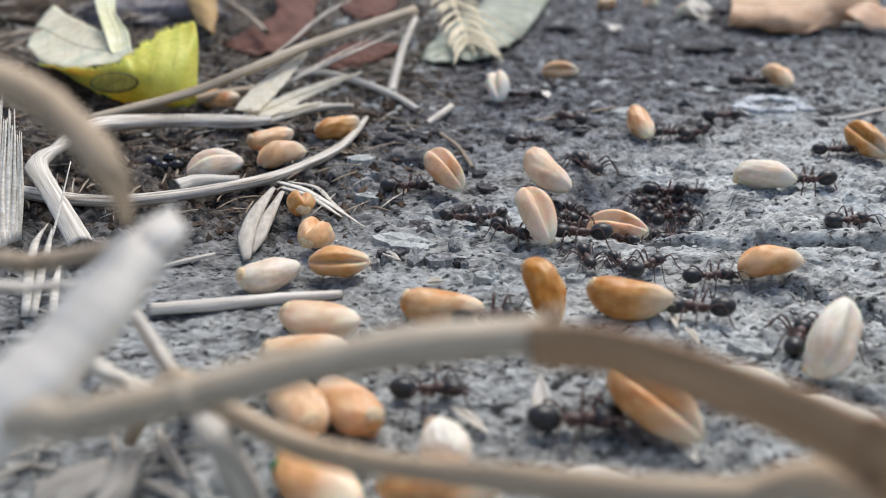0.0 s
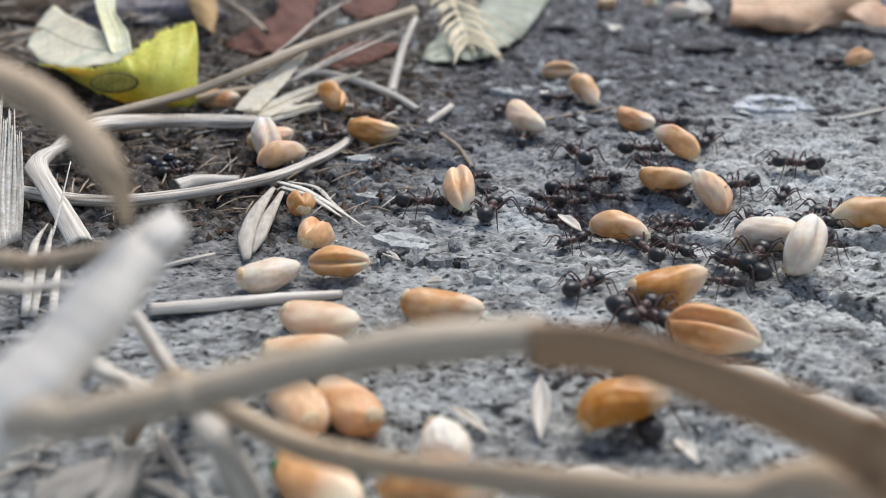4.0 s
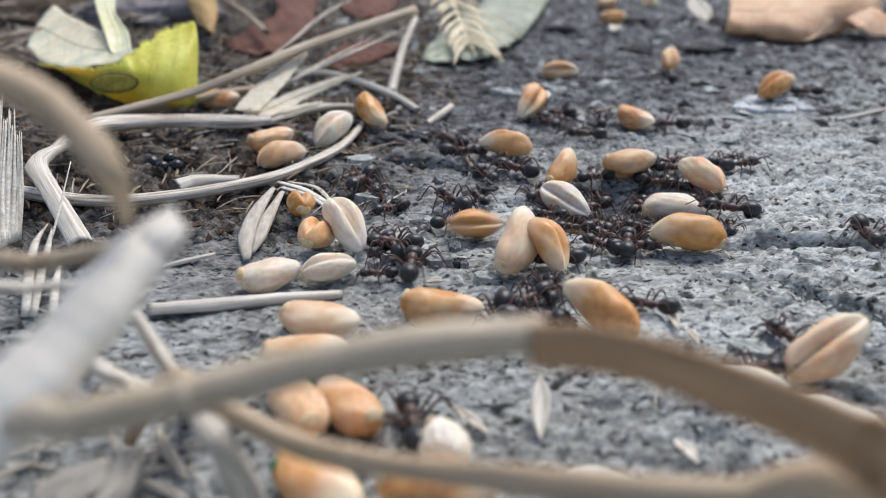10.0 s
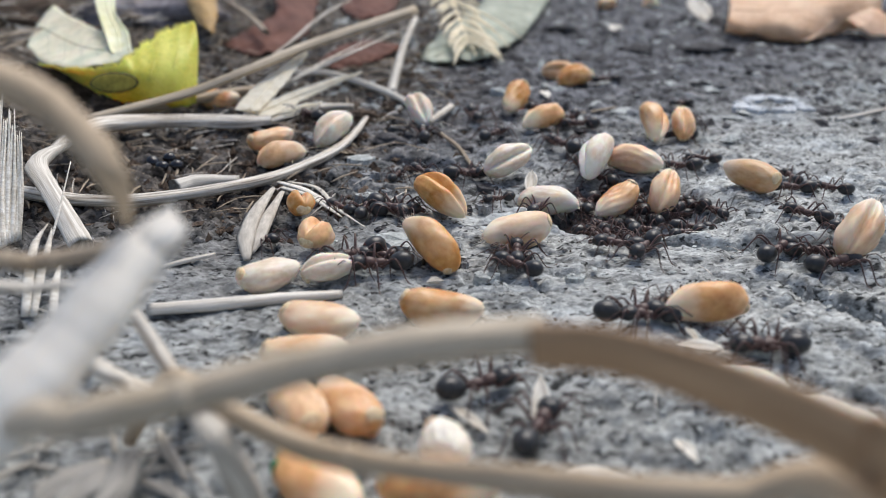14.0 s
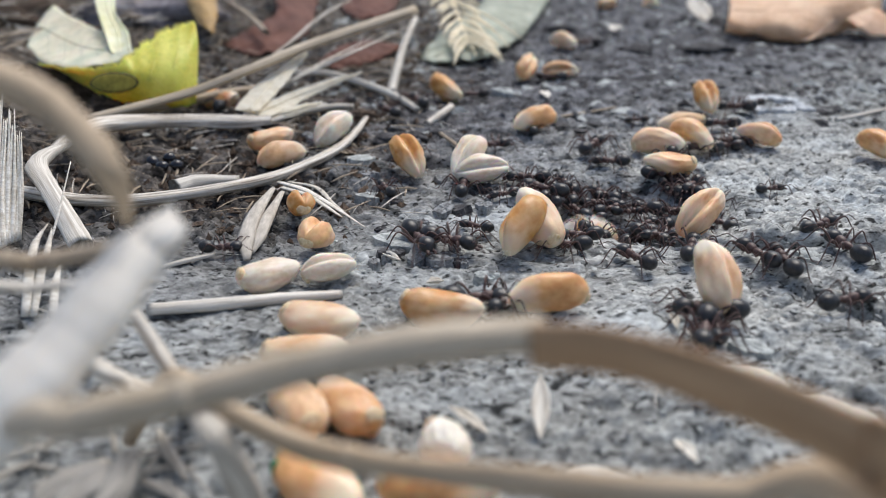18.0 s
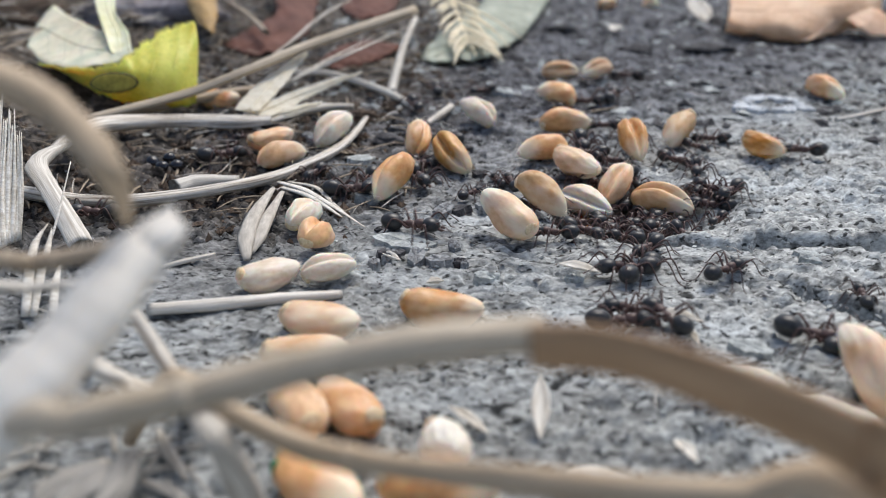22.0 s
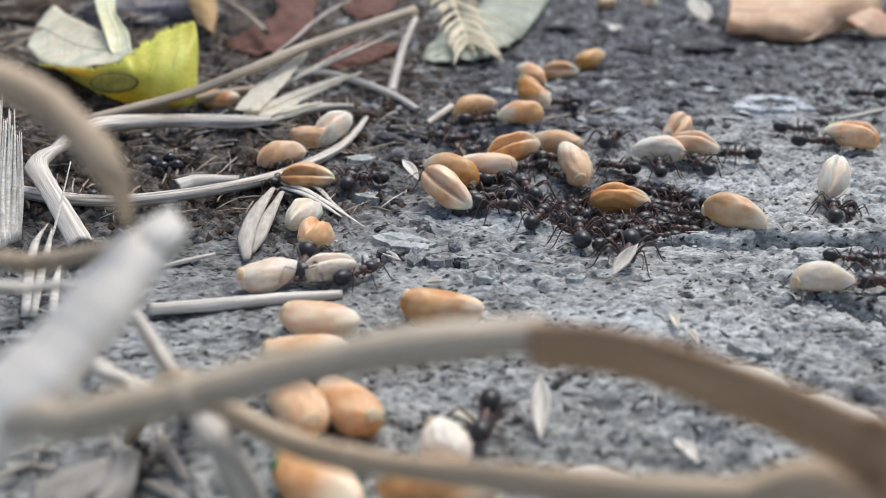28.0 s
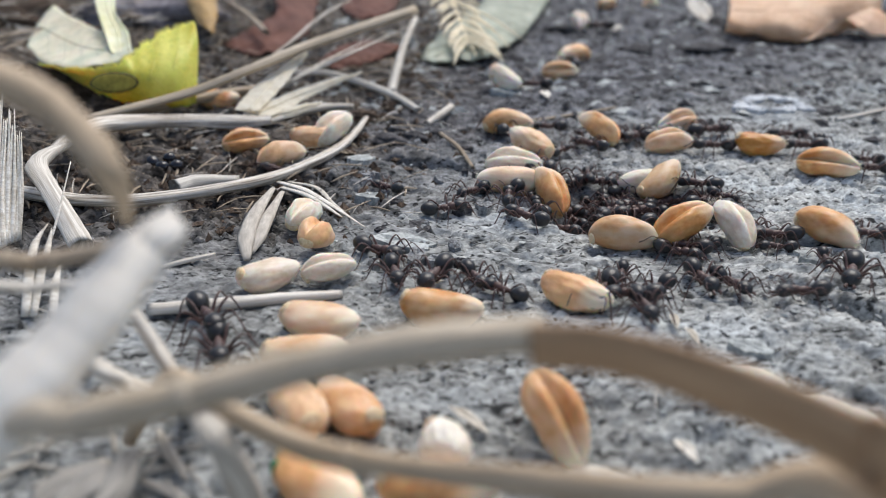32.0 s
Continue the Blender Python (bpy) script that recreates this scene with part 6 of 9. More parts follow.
    act(ANTS[3], (GRAINS[1], [(0, 53, 133.4, -64, 180, 6), (1, 81.3, 133.4, -64, 180, 0)]), (None, [(1.3, 64.3, 102.1), (2, 50.7, 102.1), (3, 47.6, 94.7), (6, 28.7, 93.8), (7, 24.1, 99.9), (8, 24.9, 94.2), (9, 18.5, 95.8), (10, 8.2, 92.8), (11, 14.2, 98.8), (12, 14, 103.2), (13, 17.1, 99.9), (14, 14.6, 102.1), (17, 18.7, 100.9), (18, 18.7, 100.9), (19, 15, 107.9), (20, 17.4, 106.7), (21, 16.9, 103.2), (22, 17.4, 102.1), (23, 16.4, 99.9), (24, 16, 102.1), (25, 27.5, 99.9), (28, 21.4, 104.3), (29, 25.5, 106.7), (30, 24.3, 107.9), (31, 29.2, 106.7), (32, 35.4, 107.9)]))
    act(ANTS[4], (GRAINS[2], [(0, 26, 108.2, -76, 0, 22), (1, 26, 108.2, -76, 0, 22), (2, 26, 108.2, -76, 0, 22), (3, 26.2, 112.4, -46, 0, 3), (6, 26.2, 112.4, -46, 0, 3), (7, 26.2, 112.4, -46, 0, 3), (8, 26.2, 112.4, -46, 0, 3), (9, 26.2, 112.4, -46, 0, 3), (10, 26.2, 112.4, -46, 0, 3), (11, 26.7, 109.6, -52, 0, 10), (12, 24, 100.8, -132, 0, 23), (13, 22.2, 96.3, -123, -1, 25), (14, 18.9, 86, -149, 1, 21), (17, 23.2, 84.9, -132, 161, 27), (18, 26.3, 93.5, -195, 77, 0), (19, 23, 91, -193, 77, 0), (20, 22.5, 90.3, -121, 171, 27), (20.7, 15.5, 84.2, -121, 171, 0), (21, 15.5, 84.2, -121, 171, DOWN)]), (GRAINS[61], [(21.1, 15.5, 84.2, 52, -6, DOWN), (21.4, 15.5, 84.2, 52, -6, 0), (22, 19.6, 90.1, 52, -6, -26), (23, 27.6, 93.4, 18, -6, -7), (24, 30.1, 104.8, 51, -6, -23), (25, 31.2, 106.1, 67, -6, -24), (28, 30.4, 99.1, -16, 0, 0), (29, 24.5, 99.1, -13, 0, 0), (30, 19.7, 94.8, -25, 1, 0), (31, 18.3, 94.8, -24, 2, 0), (32, 28.4, 102.2, 10, 0, -1)]))
    act(ANTS[5], (GRAINS[3], [(0, 52.3, 100.5, -63, 180, 16), (1, 50.7, 95, -117, 180, 27), (2, 44.6, 92.1, -170, 0, 16), (3, 44.3, 80.2, -177, 180, 7), (6, 36.9, 71.9, -216, 180, 0), (7, 35.6, 70.1, -205, 0, 0), (8, 31.2, 73.1, -220, 71, -2), (9, 25, 74.5, -213, 177, -1), (10, 22.9, 72.6, -196, 180, 0), (11, 18.3, 72.6, -193, 180, 0), (12, 10.2, 75.9, -216, 1, -7), (13, 4.3, 66.1, -215, 180, -21), (14, -1, 69.8, -222, 180, -25), (17, 1.7, 70, -166, 0, 1), (18, 7.4, 72.7, -126, 0, 30), (19, 1.2, 81, -47, 89, 24), (20, -2, 87.8, -37, 180, 19), (21, 0.7, 88.3, -44, 180, 21), (22, 1.1, 95.4, -56, 180, 23), (23, 1.1, 95.4, -56, 180, 23), (24, 1.6, 98.5, -116, 0, 24), (25, 2, 101.1, -146, 0, 7), (28, 1, 90.3, -213, 0, -7), (29, -0.9, 92.1, -179, 0, 0), (29.9, 15.5, 84.2, -179, 0, 0), (30.2, 15.5, 84.2, -179, 0, DOWN)]), (None, [(30.8, 15.5, 84.2, 1), (31.1, 15.5, 84.2), (32, 16.6, 59.7)]))
    act(ANTS[6], (GRAINS[4], [(0, 35.8, 89.3, -21, 0, 0), (1, 38.2, 89.3, -22, 0, 0), (2, 41.3, 78.3, -46, -180, 2), (3, 31.6, 70.6, -40, -180, 2), (6, 28.5, 75.3, 21, -1, -22), (7, 27.5, 79.6, 23, -66, -22), (8, 21.4, 84.2, 8, 81, -2), (9, 16.4, 86.3, 18, 12, -4), (10, 24.9, 85, -15, -26, 0), (11, 22.5, 72.6, 23, 0, -23), (12, 18.4, 75.4, -13, 0, 0), (13, 11.2, 77.5, -38, 83, 18), (14, 11.4, 85.7, -7, 36, 0), (17, 12.8, 87.4, -89, 84, 29), (17.6, 15.5, 84.2, -89, 84, 0), (17.9, 15.5, 84.2, -89, 84, DOWN)]), (None, [(18.8, 15.5, 84.2, 1), (19.1, 15.5, 84.2), (20, -6.5, 99.9), (21, -3, 98.8), (22, -2.8, 90), (23, 4, 84.8), (24, 7.7, 85.8), (25, 12.2, 77.7), (28, 9, 87.1), (29, 9, 87.1), (30, 7.7, 85.8), (31, 8.8, 83.8), (32, 13.3, 85.7)]))
    act(ANTS[7], (GRAINS[5], [(0, 0.2, 88, -54, -180, 24), (1, -1, 90.7, -28, -180, 4), (2, -7.2, 91.5, -45, -180, 22), (3, -2.6, 84.6, -107, -180, 29), (6, 10.6, 79.9, -27, -180, 2), (6.6, 15.5, 84.2, -27, -180, 0), (6.9, 15.5, 84.2, -27, -180, DOWN)]), (None, [(8.8, 15.5, 84.2, 1), (9.1, 15.5, 84.2), (10, 35.6, 95.7), (11, 30.5, 88.3), (12, 26.4, 78.1), (13, 26.9, 76.2), (14, 18.8, 72), (17, 23.2, 65.1), (18, 28, 69.6), (19, 20.9, 72), (20, 23.1, 63.1), (21, 23.8, 56.6), (22, 17.7, 58.4), (23, 19, 64.1), (24, 17.2, 62.1), (25, 8.6, 70.2), (28, 10.1, 79.9), (29, 12, 80.5), (30, 9.7, 75.9), (31, 14.5, 74.6), (32, 7.8, 79.5)]))
    act(ANTS[8], (GRAINS[6], [(0, 11.6, 89.3, -56, 84, 22), (1, 9.7, 101.9, -119, 0, 24), (2, 10.5, 113.4, -106, -95, 23), (3, 12.7, 116.5, -74, -96, 21), (6, 7.2, 93, -4, -94, 0), (7, 5.8, 84.9, 29, -179, -17), (8, 3.5, 79.8, 24, -180, -4), (9, 4, 71.8, -21, 0, 2), (10, 6.6, 69.3, 64, 0, -33), (11, 5.4, 73.9, 137, -93, -23), (12, 3.9, 76, 137, -180, -22), (13, 5.4, 77.6, 146, -180, -12), (14, 7.1, 74.8, 200, -94, 4), (17, 9.2, 74.7, 114, 0, -29), (18, 9.2, 74.7, 114, 0, -29), (19, 12, 77.6, 143, 0, -7), (20, 12, 77.6, 143, 0, -7), (21, 18.7, 75.5, 142, 40, -4), (22, 6.4, 76.1, 141, 0, -20), (23, 7.2, 88.6, 122, -177, -24), (24, 14.8, 90.4, 149, -177, -1), (25, 16, 88.9, 158, -347, 0), (28, 5, 93, 177, -347, 0), (29, 5, 93, 177, -347, 0), (30, 7, 89.3, 176, -274, 0), (31, 6.4, 85.5, 248, -454, 28), (32, 7.3, 88.8, 176, -454, 0)]))
    act(ANTS[9], (GRAINS[7], [(0, 9, 75.4, -66, 0, 29), (0.8, 15.5, 84.2, -66, 0, 0), (1.1, 15.5, 84.2, -66, 0, DOWN)]), (None, [(2.1, 15.5, 84.2, 1), (2.4, 15.5, 84.2), (3, 4.9, 79.4), (6, 5.9, 86.5), (7, 2.2, 84), (8, 0.9, 82.5), (9, 2.1, 80.2), (10, 1, 84), (11, -2.1, 86.5), (12, -3.2, 84), (13, -4.9, 80.9), (14, -5.5, 80.9), (17, 16.6, 91), (18, 11.1, 88.9), (19, 10.3, 93.7), (20, 2.3, 91.8), (21, -6, 90), (22, -8.1, 89.1), (23, -5.5, 80.9), (24, 2.1, 79.4), (25, 6, 78), (28, 5.6, 81.7), (29, 6.2, 80.9), (30, 4.5, 82.5), (31, 3.9, 75.9), (32, -0.7, 66.2)]))
    act(ANTS[10], (GRAINS[8], [(0, 17.8, 79.7, -12, 2, 0), (1, 20.7, 86, -13, -7, 0), (2, 30.2, 83.9, 62, -106, -30), (3, 28.4, 86.5, 100, -34, -27), (6, 30.3, 85.5, 129, 144, -17), (7, 33.7, 73.9, 147, 0, 0), (8, 30, 83.8, 162, 136, 0), (9, 32.2, 87.7, 148, 167, 0), (10, 28.9, 89.7, 129, 159, -11), (11, 23.4, 89.4, 166, 81, 0), (12, 22.2, 91.1, 103, 173, -26), (13, 22.9, 90.3, 134, 170, -7), (14, 24.5, 87.9, 58, 170, -28), (17, 26.4, 82.9, 102, 140, -27), (18, 24.9, 75.9, 43, 253, -29), (19, 26.2, 84.6, 111, 147, -25), (20, 23.9, 88.8, 166, 147, 0), (20.7, 15.5, 84.2, 166, 147, 0), (21, 15.5, 84.2, 166, 147, DOWN)]), (GRAINS[60], [(21.1, 15.5, 84.2, -49, -2, DOWN), (21.4, 15.5, 84.2, -49, -2, 0), (22, 10.4, 82.8, -49, -2, 21), (23, 19.2, 83.4, -24, -2, 0), (24, 23.3, 79.7, -76, -2, 28), (25, 22.5, 83.9, -26, 163, 0), (28, 29.1, 78.2, -39, 148, 2), (29, 22.4, 77, -4, -21, 0), (30, 15.2, 74.7, -11, -21, 0), (31, 18.4, 84.4, -11, -21, 0), (32, 17.3, 74, -12, -21, 0)]))
    act(ANTS[11], (GRAINS[9], [(0, 28.6, 66.8, 2, 180, -4), (1, 26.3, 69.8, 60, 253, -35), (2, 15, 72.4, -29, 360, 2), (3, 18.9, 77.7, -13, 360, 0), (6, 13.6, 71.3, -37, 180, 8), (7, 8.1, 68.3, -33, 180, 8), (8, 7.4, 69.1, -29, 0, 4), (9, 9.2, 69.6, -40, -180, 21), (10, 9.3, 68.2, -65, -96, 31), (11, 6.7, 66.6, -31, -180, 8), (12, 13, 68.9, -36, -360, 8), (12.9, 15.5, 84.2, -36, -360, 0), (13.2, 15.5, 84.2, -36, -360, DOWN)]), (None, [(14, 15.5, 84.2, 1), (14.3, 15.5, 84.2), (17, -16.8, 128), (18, -15.2, 121.6), (19, -18.5, 131.4), (19.9, 15.5, 84.2), (20.2, 15.5, 84.2, 1)]), (GRAINS[59], [(20.8, 15.5, 84.2, 88, -88, DOWN), (21.1, 15.5, 84.2, 88, -88, 0), (22, -3.1, 100.5, 88, -88, -26), (23, -5.8, 97, 17, -180, 0), (24, -9.7, 100.7, -31, -180, 11), (25, -7.4, 94.2, -19, -180, 1), (28, -15.1, 89.2, -4, -180, 0), (29, -19.7, 98, 25, -260, 0), (30, -27.1, 100.2, 29, -360, 0), (31, -26.5, 100.6, 28, -360, 0), (32, -25, 103.6, 28, -258, 0)]))
    act(ANTS[12], (GRAINS[10], [(0, 14.9, 60, -12, 0, 0), (1, 16, 68.9, -22, 0, 0), (2, 15.6, 56.4, -38, 180, 13), (3, 18.9, 61.8, 10, 256, -8), (6, 18, 63.6, 12, 180, -19), (6.9, 15.5, 84.2, 12, 180, 0), (7.2, 15.5, 84.2, 12, 180, DOWN)]), (None, [(7.8, 15.5, 84.2, 1), (8.1, 15.5, 84.2), (9, -15, 120.1), (9.9, 15.5, 84.2), (10.2, 15.5, 84.2, 1)]), (None, [(10.8, 15.5, 84.2, 1), (11.1, 15.5, 84.2), (12, 2.9, 120.1), (13, 7.9, 121.6), (14, 4.4, 114.4), (17, 21, 102.1), (17.9, 15.5, 84.2), (18.2, 15.5, 84.2, 1)]), (GRAINS[56], [(18.8, 15.5, 84.2, -20, 0, DOWN), (19.1, 15.5, 84.2, -20, 0, 0), (20, 4.9, 74.2, -20, 0, 1), (21, 10.1, 67.8, -18, 180, 0), (22, 12, 67.3, -27, 0, 2), (23, 10.3, 76.9, -67, 2, 29), (23.6, 15.5, 84.2, -67, 2, 0), (23.9, 15.5, 84.2, -67, 2, DOWN)]), (None, [(29.8, 15.5, 84.2, 1), (30.1, 15.5, 84.2), (31, 21.4, 149), (31.9, 15.5, 84.2), (32.2, 15.5, 84.2, 1)]))
    act(ANTS[13], (GRAINS[11], [(0, 27.6, 51.9, 52, 68, -43), (1, 31.2, 61.1, 11, 0, -25), (2, 33.7, 63.4, 59, 0, -38), (3, 36.6, 64.5, 52, 0, -37), (6, 22.3, 75.1, 45, 142, -29), (7, 14.8, 72.4, 64, 260, -33), (8, 13.2, 76.4, -20, 197, 0), (9, 7.5, 81.9, 42, 186, -23), (10, 13.2, 85.7, -41, 28, 17), (11, 10.4, 85.7, 21, 37, -4), (12, 13.2, 87.3, 14, 25, -2), (13, 11, 91.3, 16, 192, -1), (14, 7.5, 92.1, 30, 180, -16), (17, 7, 88.8, -4, 2, 0), (18, 4.5, 90.9, 20, 0, -1), (19, 10.9, 83.8, -7, -136, 0), (20, 11.5, 84, -28, -276, 2), (21, 15.6, 86.6, -41, -276, 7), (22, 15.6, 86.6, -41, -276, 7), (23, 14.1, 101.1, -44, -276, 11), (24, 13.7, 104.2, -82, -360, 24), (25, 26.5, 103.1, -162, -463, 4), (28, 26, 98.1, -194, -463, 0), (29, 23.1, 92.7, -228, -547, -16), (30, 23.1, 92.7, -228, -547, -16), (31, 21.1, 91.2, -192, -547, 0), (32, 23.1, 91.6, -193, -547, 0)]))
    act(ANTS[14], (GRAINS[12], [(0, 7.9, 58.5, -72, 180, 37), (1, 2, 50.1, -2, 0, 0), (2, 6, 46.7, 8, 180, -2), (3, 9.8, 45.1, 11, 81, -21), (6, 14.3, 43.3, 2, 76, -5), (7, 17.9, 41.6, -19, 73, 0), (8, 19.9, 43, -21, 73, 0), (9, 18.5, 41.9, -40, 73, 22), (9.6, 15.6, 32.7, -40, 73, 0)]), (None, [(18.4, 9, 32.7), (19, 11.1, 44.3), (19.6, 9, 32.7)]))
    act(ANTS[15], (GRAINS[13], [(0, -26.5, 93.8, 38, 103, -1), (1, -26.5, 93.8, 38, 103, -1), (2, -26.5, 93.8, 38, 103, -1), (3, -25.8, 96.8, 92, 103, -26), (6, -13.4, 106.3, 120, 103, -23), (7, -13.4, 106.3, 120, 103, -23), (8, -13.4, 106.3, 120, 103, -23), (9, -14, 104.8, 55, 103, -19), (10, -14, 104.8, 55, 103, -19), (11, -14, 104.8, 55, 103, -19), (12, -14, 104.8, 55, 103, -19), (13, -14, 104.8, 55, 103, -19), (14, -14, 104.8, 55, 103, -19), (17, -14, 104.8, 55, 103, -19), (18, -14, 104.8, 55, 103, -19), (19, -14, 104.8, 55, 103, -19), (20, -14, 104.8, 55, 103, -19), (21, -14, 104.8, 55, 103, -19), (22, -14, 104.8, 55, 103, -19), (23, -14, 104.8, 55, 103, -19), (24, -14, 104.8, 55, 103, -19), (25, -14, 104.8, 55, 103, -19), (28, -14, 104.8, 55, 103, -19), (29, -14, 104.8, 55, 103, -19), (30, -14, 104.8, 55, 103, -19), (31, -14, 104.8, 55, 103, -19), (32, -14, 104.8, 55, 103, -19)]))
    act(ANTS[16], (GRAINS[14], [(0, -13.7, 107.2, 39, 180, -4), (1, -13.7, 107.2, 39, 180, -4), (2, -13.7, 107.2, 39, 180, -4), (3, -14.5, 109.2, 22, 180, 0), (6, 2.4, 95.1, -36, 180, 16), (7, -3.9, 94.9, -38, 180, 18), (8, -7.6, 97.2, -69, 180, 26), (9, -6.5, 100.6, -75, 93, 25), (10, -9.5, 110.8, -63, 180, 22), (11, -6, 115.1, -113, 273, 21), (12, -2.5, 125.1, -143, 360, 3), (13, 2.9, 120.1, -140, 360, 10), (14, 10.3, 118.5, -109, 360, 22), (17, 3.9, 124.7, -54, 360, 17), (18, 0.5, 127.4, -53, 360, 17), (19, 3.2, 132.4, -55, 360, 16), (20, 7.5, 121.9, -45, 267, 15), (20.9, 15.5, 84.2, -45, 267, 0), (21.2, 15.5, 84.2, -45, 267, DOWN)]), (GRAINS[65], [(21.8, 15.5, 84.2, -77, -107, DOWN), (22.1, 15.5, 84.2, -77, -107, 0), (23, 26.4, 72.7, -77, -107, 30), (23.9, 15.5, 84.2, -77, -107, 0), (24.2, 15.5, 84.2, -77, -107, DOWN)]), (None, [(27.9, 15.5, 84.2, 1), (28.2, 15.5, 84.2), (29, 24.3, 70.8), (30, 20.5, 66.2), (31, 18.2, 64.6), (32, 17.5, 63.6)]))
    act(ANTS[17], (GRAINS[16], [(0, 13.5, 44.8, -35, 180, 21), (1, 12.2, 41.3, -13, 180, 0), (2, 13.6, 46.4, 0, 0, -2), (3, 20, 54.1, -46, 180, 23), (6, 20.5, 56.4, 36, 74, -35), (7, 19.3, 57.9, 61, -105, -40), (8, 17.8, 57, 121, -180, -30), (9, 12.8, 58.2, 144, -180, -19), (10, 12.2, 57.3, 145, -180, -19), (11, 12.7, 62.6, 148, -180, -4), (12, 12.7, 62.5, 144, -180, -19), (13, 18.1, 55.7, 229, -104, 39), (14, 20.8, 59.2, 184, -180, 4), (17, 19.3, 55.6, 155, -180, 0), (18, 8.5, 61.1, 194, -180, 4), (19, -2.7, 65.9, 155, 0, -19), (20, -8.7, 79.7, 155, 0, -17), (21, -8.6, 91.2, 218, 180, 7), (22, -5.5, 86.8, 237, 180, 24), (23, 3.3, 92.1, 324, 0, 16), (24, 4.4, 94.9, 371, 0, 0), (25, 5.7, 95.5, 370, 0, 0), (28, 8.5, 96.8, 389, 0, -7), (29, 11, 95.1, 389, 0, -16), (30, 11.3, 85.2, 380, 84, -4), (31, 12.3, 88.5, 381, 25, -4), (32, 11.7, 86.6, 470, 84, -27)]))
    act(ANTS[18], (GRAINS[17], [(0, 55, 193.5, -16, 0, 0), (1, 55, 193.5, -16, 0, 0), (2, 53.6, 191.3, -16, 0, 0), (3, 53.6, 191.3, -16, 0, 0), (6, 48.9, 190, -15, 0, 0), (7, 51, 188.6, -15, 0, 0), (8, 47.8, 191.3, -14, 0, 0), (9, 112.8, 191.3, -14, 0, 0)]), (GRAINS[44], [(11, 65.9, 105.1, 15, 71, 0), (12, 41, 105.1, 15, 71, -7), (13, 31.8, 105.3, -54, 0, 10), (14, 22.6, 94.8, -26, -3, 0), (17, 14.6, 97, -8, 0, 0), (18, 26.6, 100.7, -14, 0, 0), (19, 21.3, 95.3, 70, 0, -27), (20, 26.6, 92.7, 8, -10, -1), (20.9, 15.5, 84.2, 8, -10, 0), (21.2, 15.5, 84.2, 8, -10, DOWN)]), (None, [(22, 15.5, 84.2, 1), (22.3, 15.5, 84.2), (23, 25, 73.3), (24, 21.1, 72.7), (25, 18.5, 73.3), (28, 13.3, 85.7), (29, 14.9, 87.9), (30, 15.9, 91.2), (31, 17.8, 90.6), (32, 18.9, 89.1)]))
    act(ANTS[19], (GRAINS[20], [(0, 76.8, 125.1, -53, 180, 0), (1, 39.4, 125.1, -53, 180, 3), (2, 31.3, 122.1, -66, 180, 17), (3, 24.5, 122.7, -80, 180, 20), (6, 13.4, 123.5, -48, 180, 15), (7, 12.4, 121.5, -45, 180, 6), (8, 11.9, 118.5, -45, 180, 6), (9, 11.5, 115.6, -74, 180, 21), (10, 12.3, 116.4, -110, 0, 22), (11, 15.2, 116.5, -23, 0, 0), (12, 26.1, 113.7, -13, 0, 0), (13, 26.1, 113.7, -13, 0, 0), (14, 27.3, 107.2, -93, 0, 24), (17, 29.7, 104.6, -117, 0, 25), (18, 31.3, 102.7, -52, 0, 7), (19, 27.4, 101.1, -39, 0, 1), (20, 24.1, 104.6, 12, 0, -1), (21, 18, 109.4, -76, 0, 22), (22, 16.3, 109.8, -8, 0, 0), (23, 10, 111.8, 28, 0, -4), (24, 8.5, 118.3, -32, 0, 1), (25, 8.5, 118.3, -32, 0, 1), (28, 4.3, 115.6, 36, 0, -6), (29, 5, 103, 72, -92, -24), (30, 8.7, 104.6, 20, 0, -1), (31, 5.5, 98.1, -3, 0, 0), (32, 8.7, 109.8, -4, 0, 0)]))
    act(ANTS[20], (GRAINS[21], [(0, 70.4, 113.4, -102, -107, 0), (1, 39.9, 113.4, -102, -107, 23), (2, 35.6, 106.6, -112, -107, 24), (2.9, 15.5, 84.2, -112, -107, 0), (3.2, 15.5, 84.2, -112, -107, DOWN)]), (None, [(6.8, 15.5, 84.2, 1), (7.1, 15.5, 84.2), (8, 3.6, 114.4), (9, 6.7, 113.1), (10, 15, 111.7), (11, 7.2, 109.2), (12, 9.8, 109.2), (12.9, 15.5, 84.2), (13.2, 15.5, 84.2, 1)]), (None, [(16.8, 15.5, 84.2, 1), (17.1, 15.5, 84.2), (18, -3.7, 123.2), (19, -11.1, 133.2), (20, -4.7, 129.7), (21, -3.8, 126.3), (22, -3.6, 120.1), (22.9, 15.5, 84.2), (23.2, 15.5, 84.2, 1)]), (None, [(23.8, 15.5, 84.2, 1), (24.1, 15.5, 84.2), (25, -11.4, 68.4), (28, -10.4, 90), (29, -11.2, 97.7), (29.9, 15.5, 84.2), (30.2, 15.5, 84.2, 1)]), (None, [(30.8, 15.5, 84.2, 1), (31.1, 15.5, 84.2), (32, 7.2, 109.2)]))
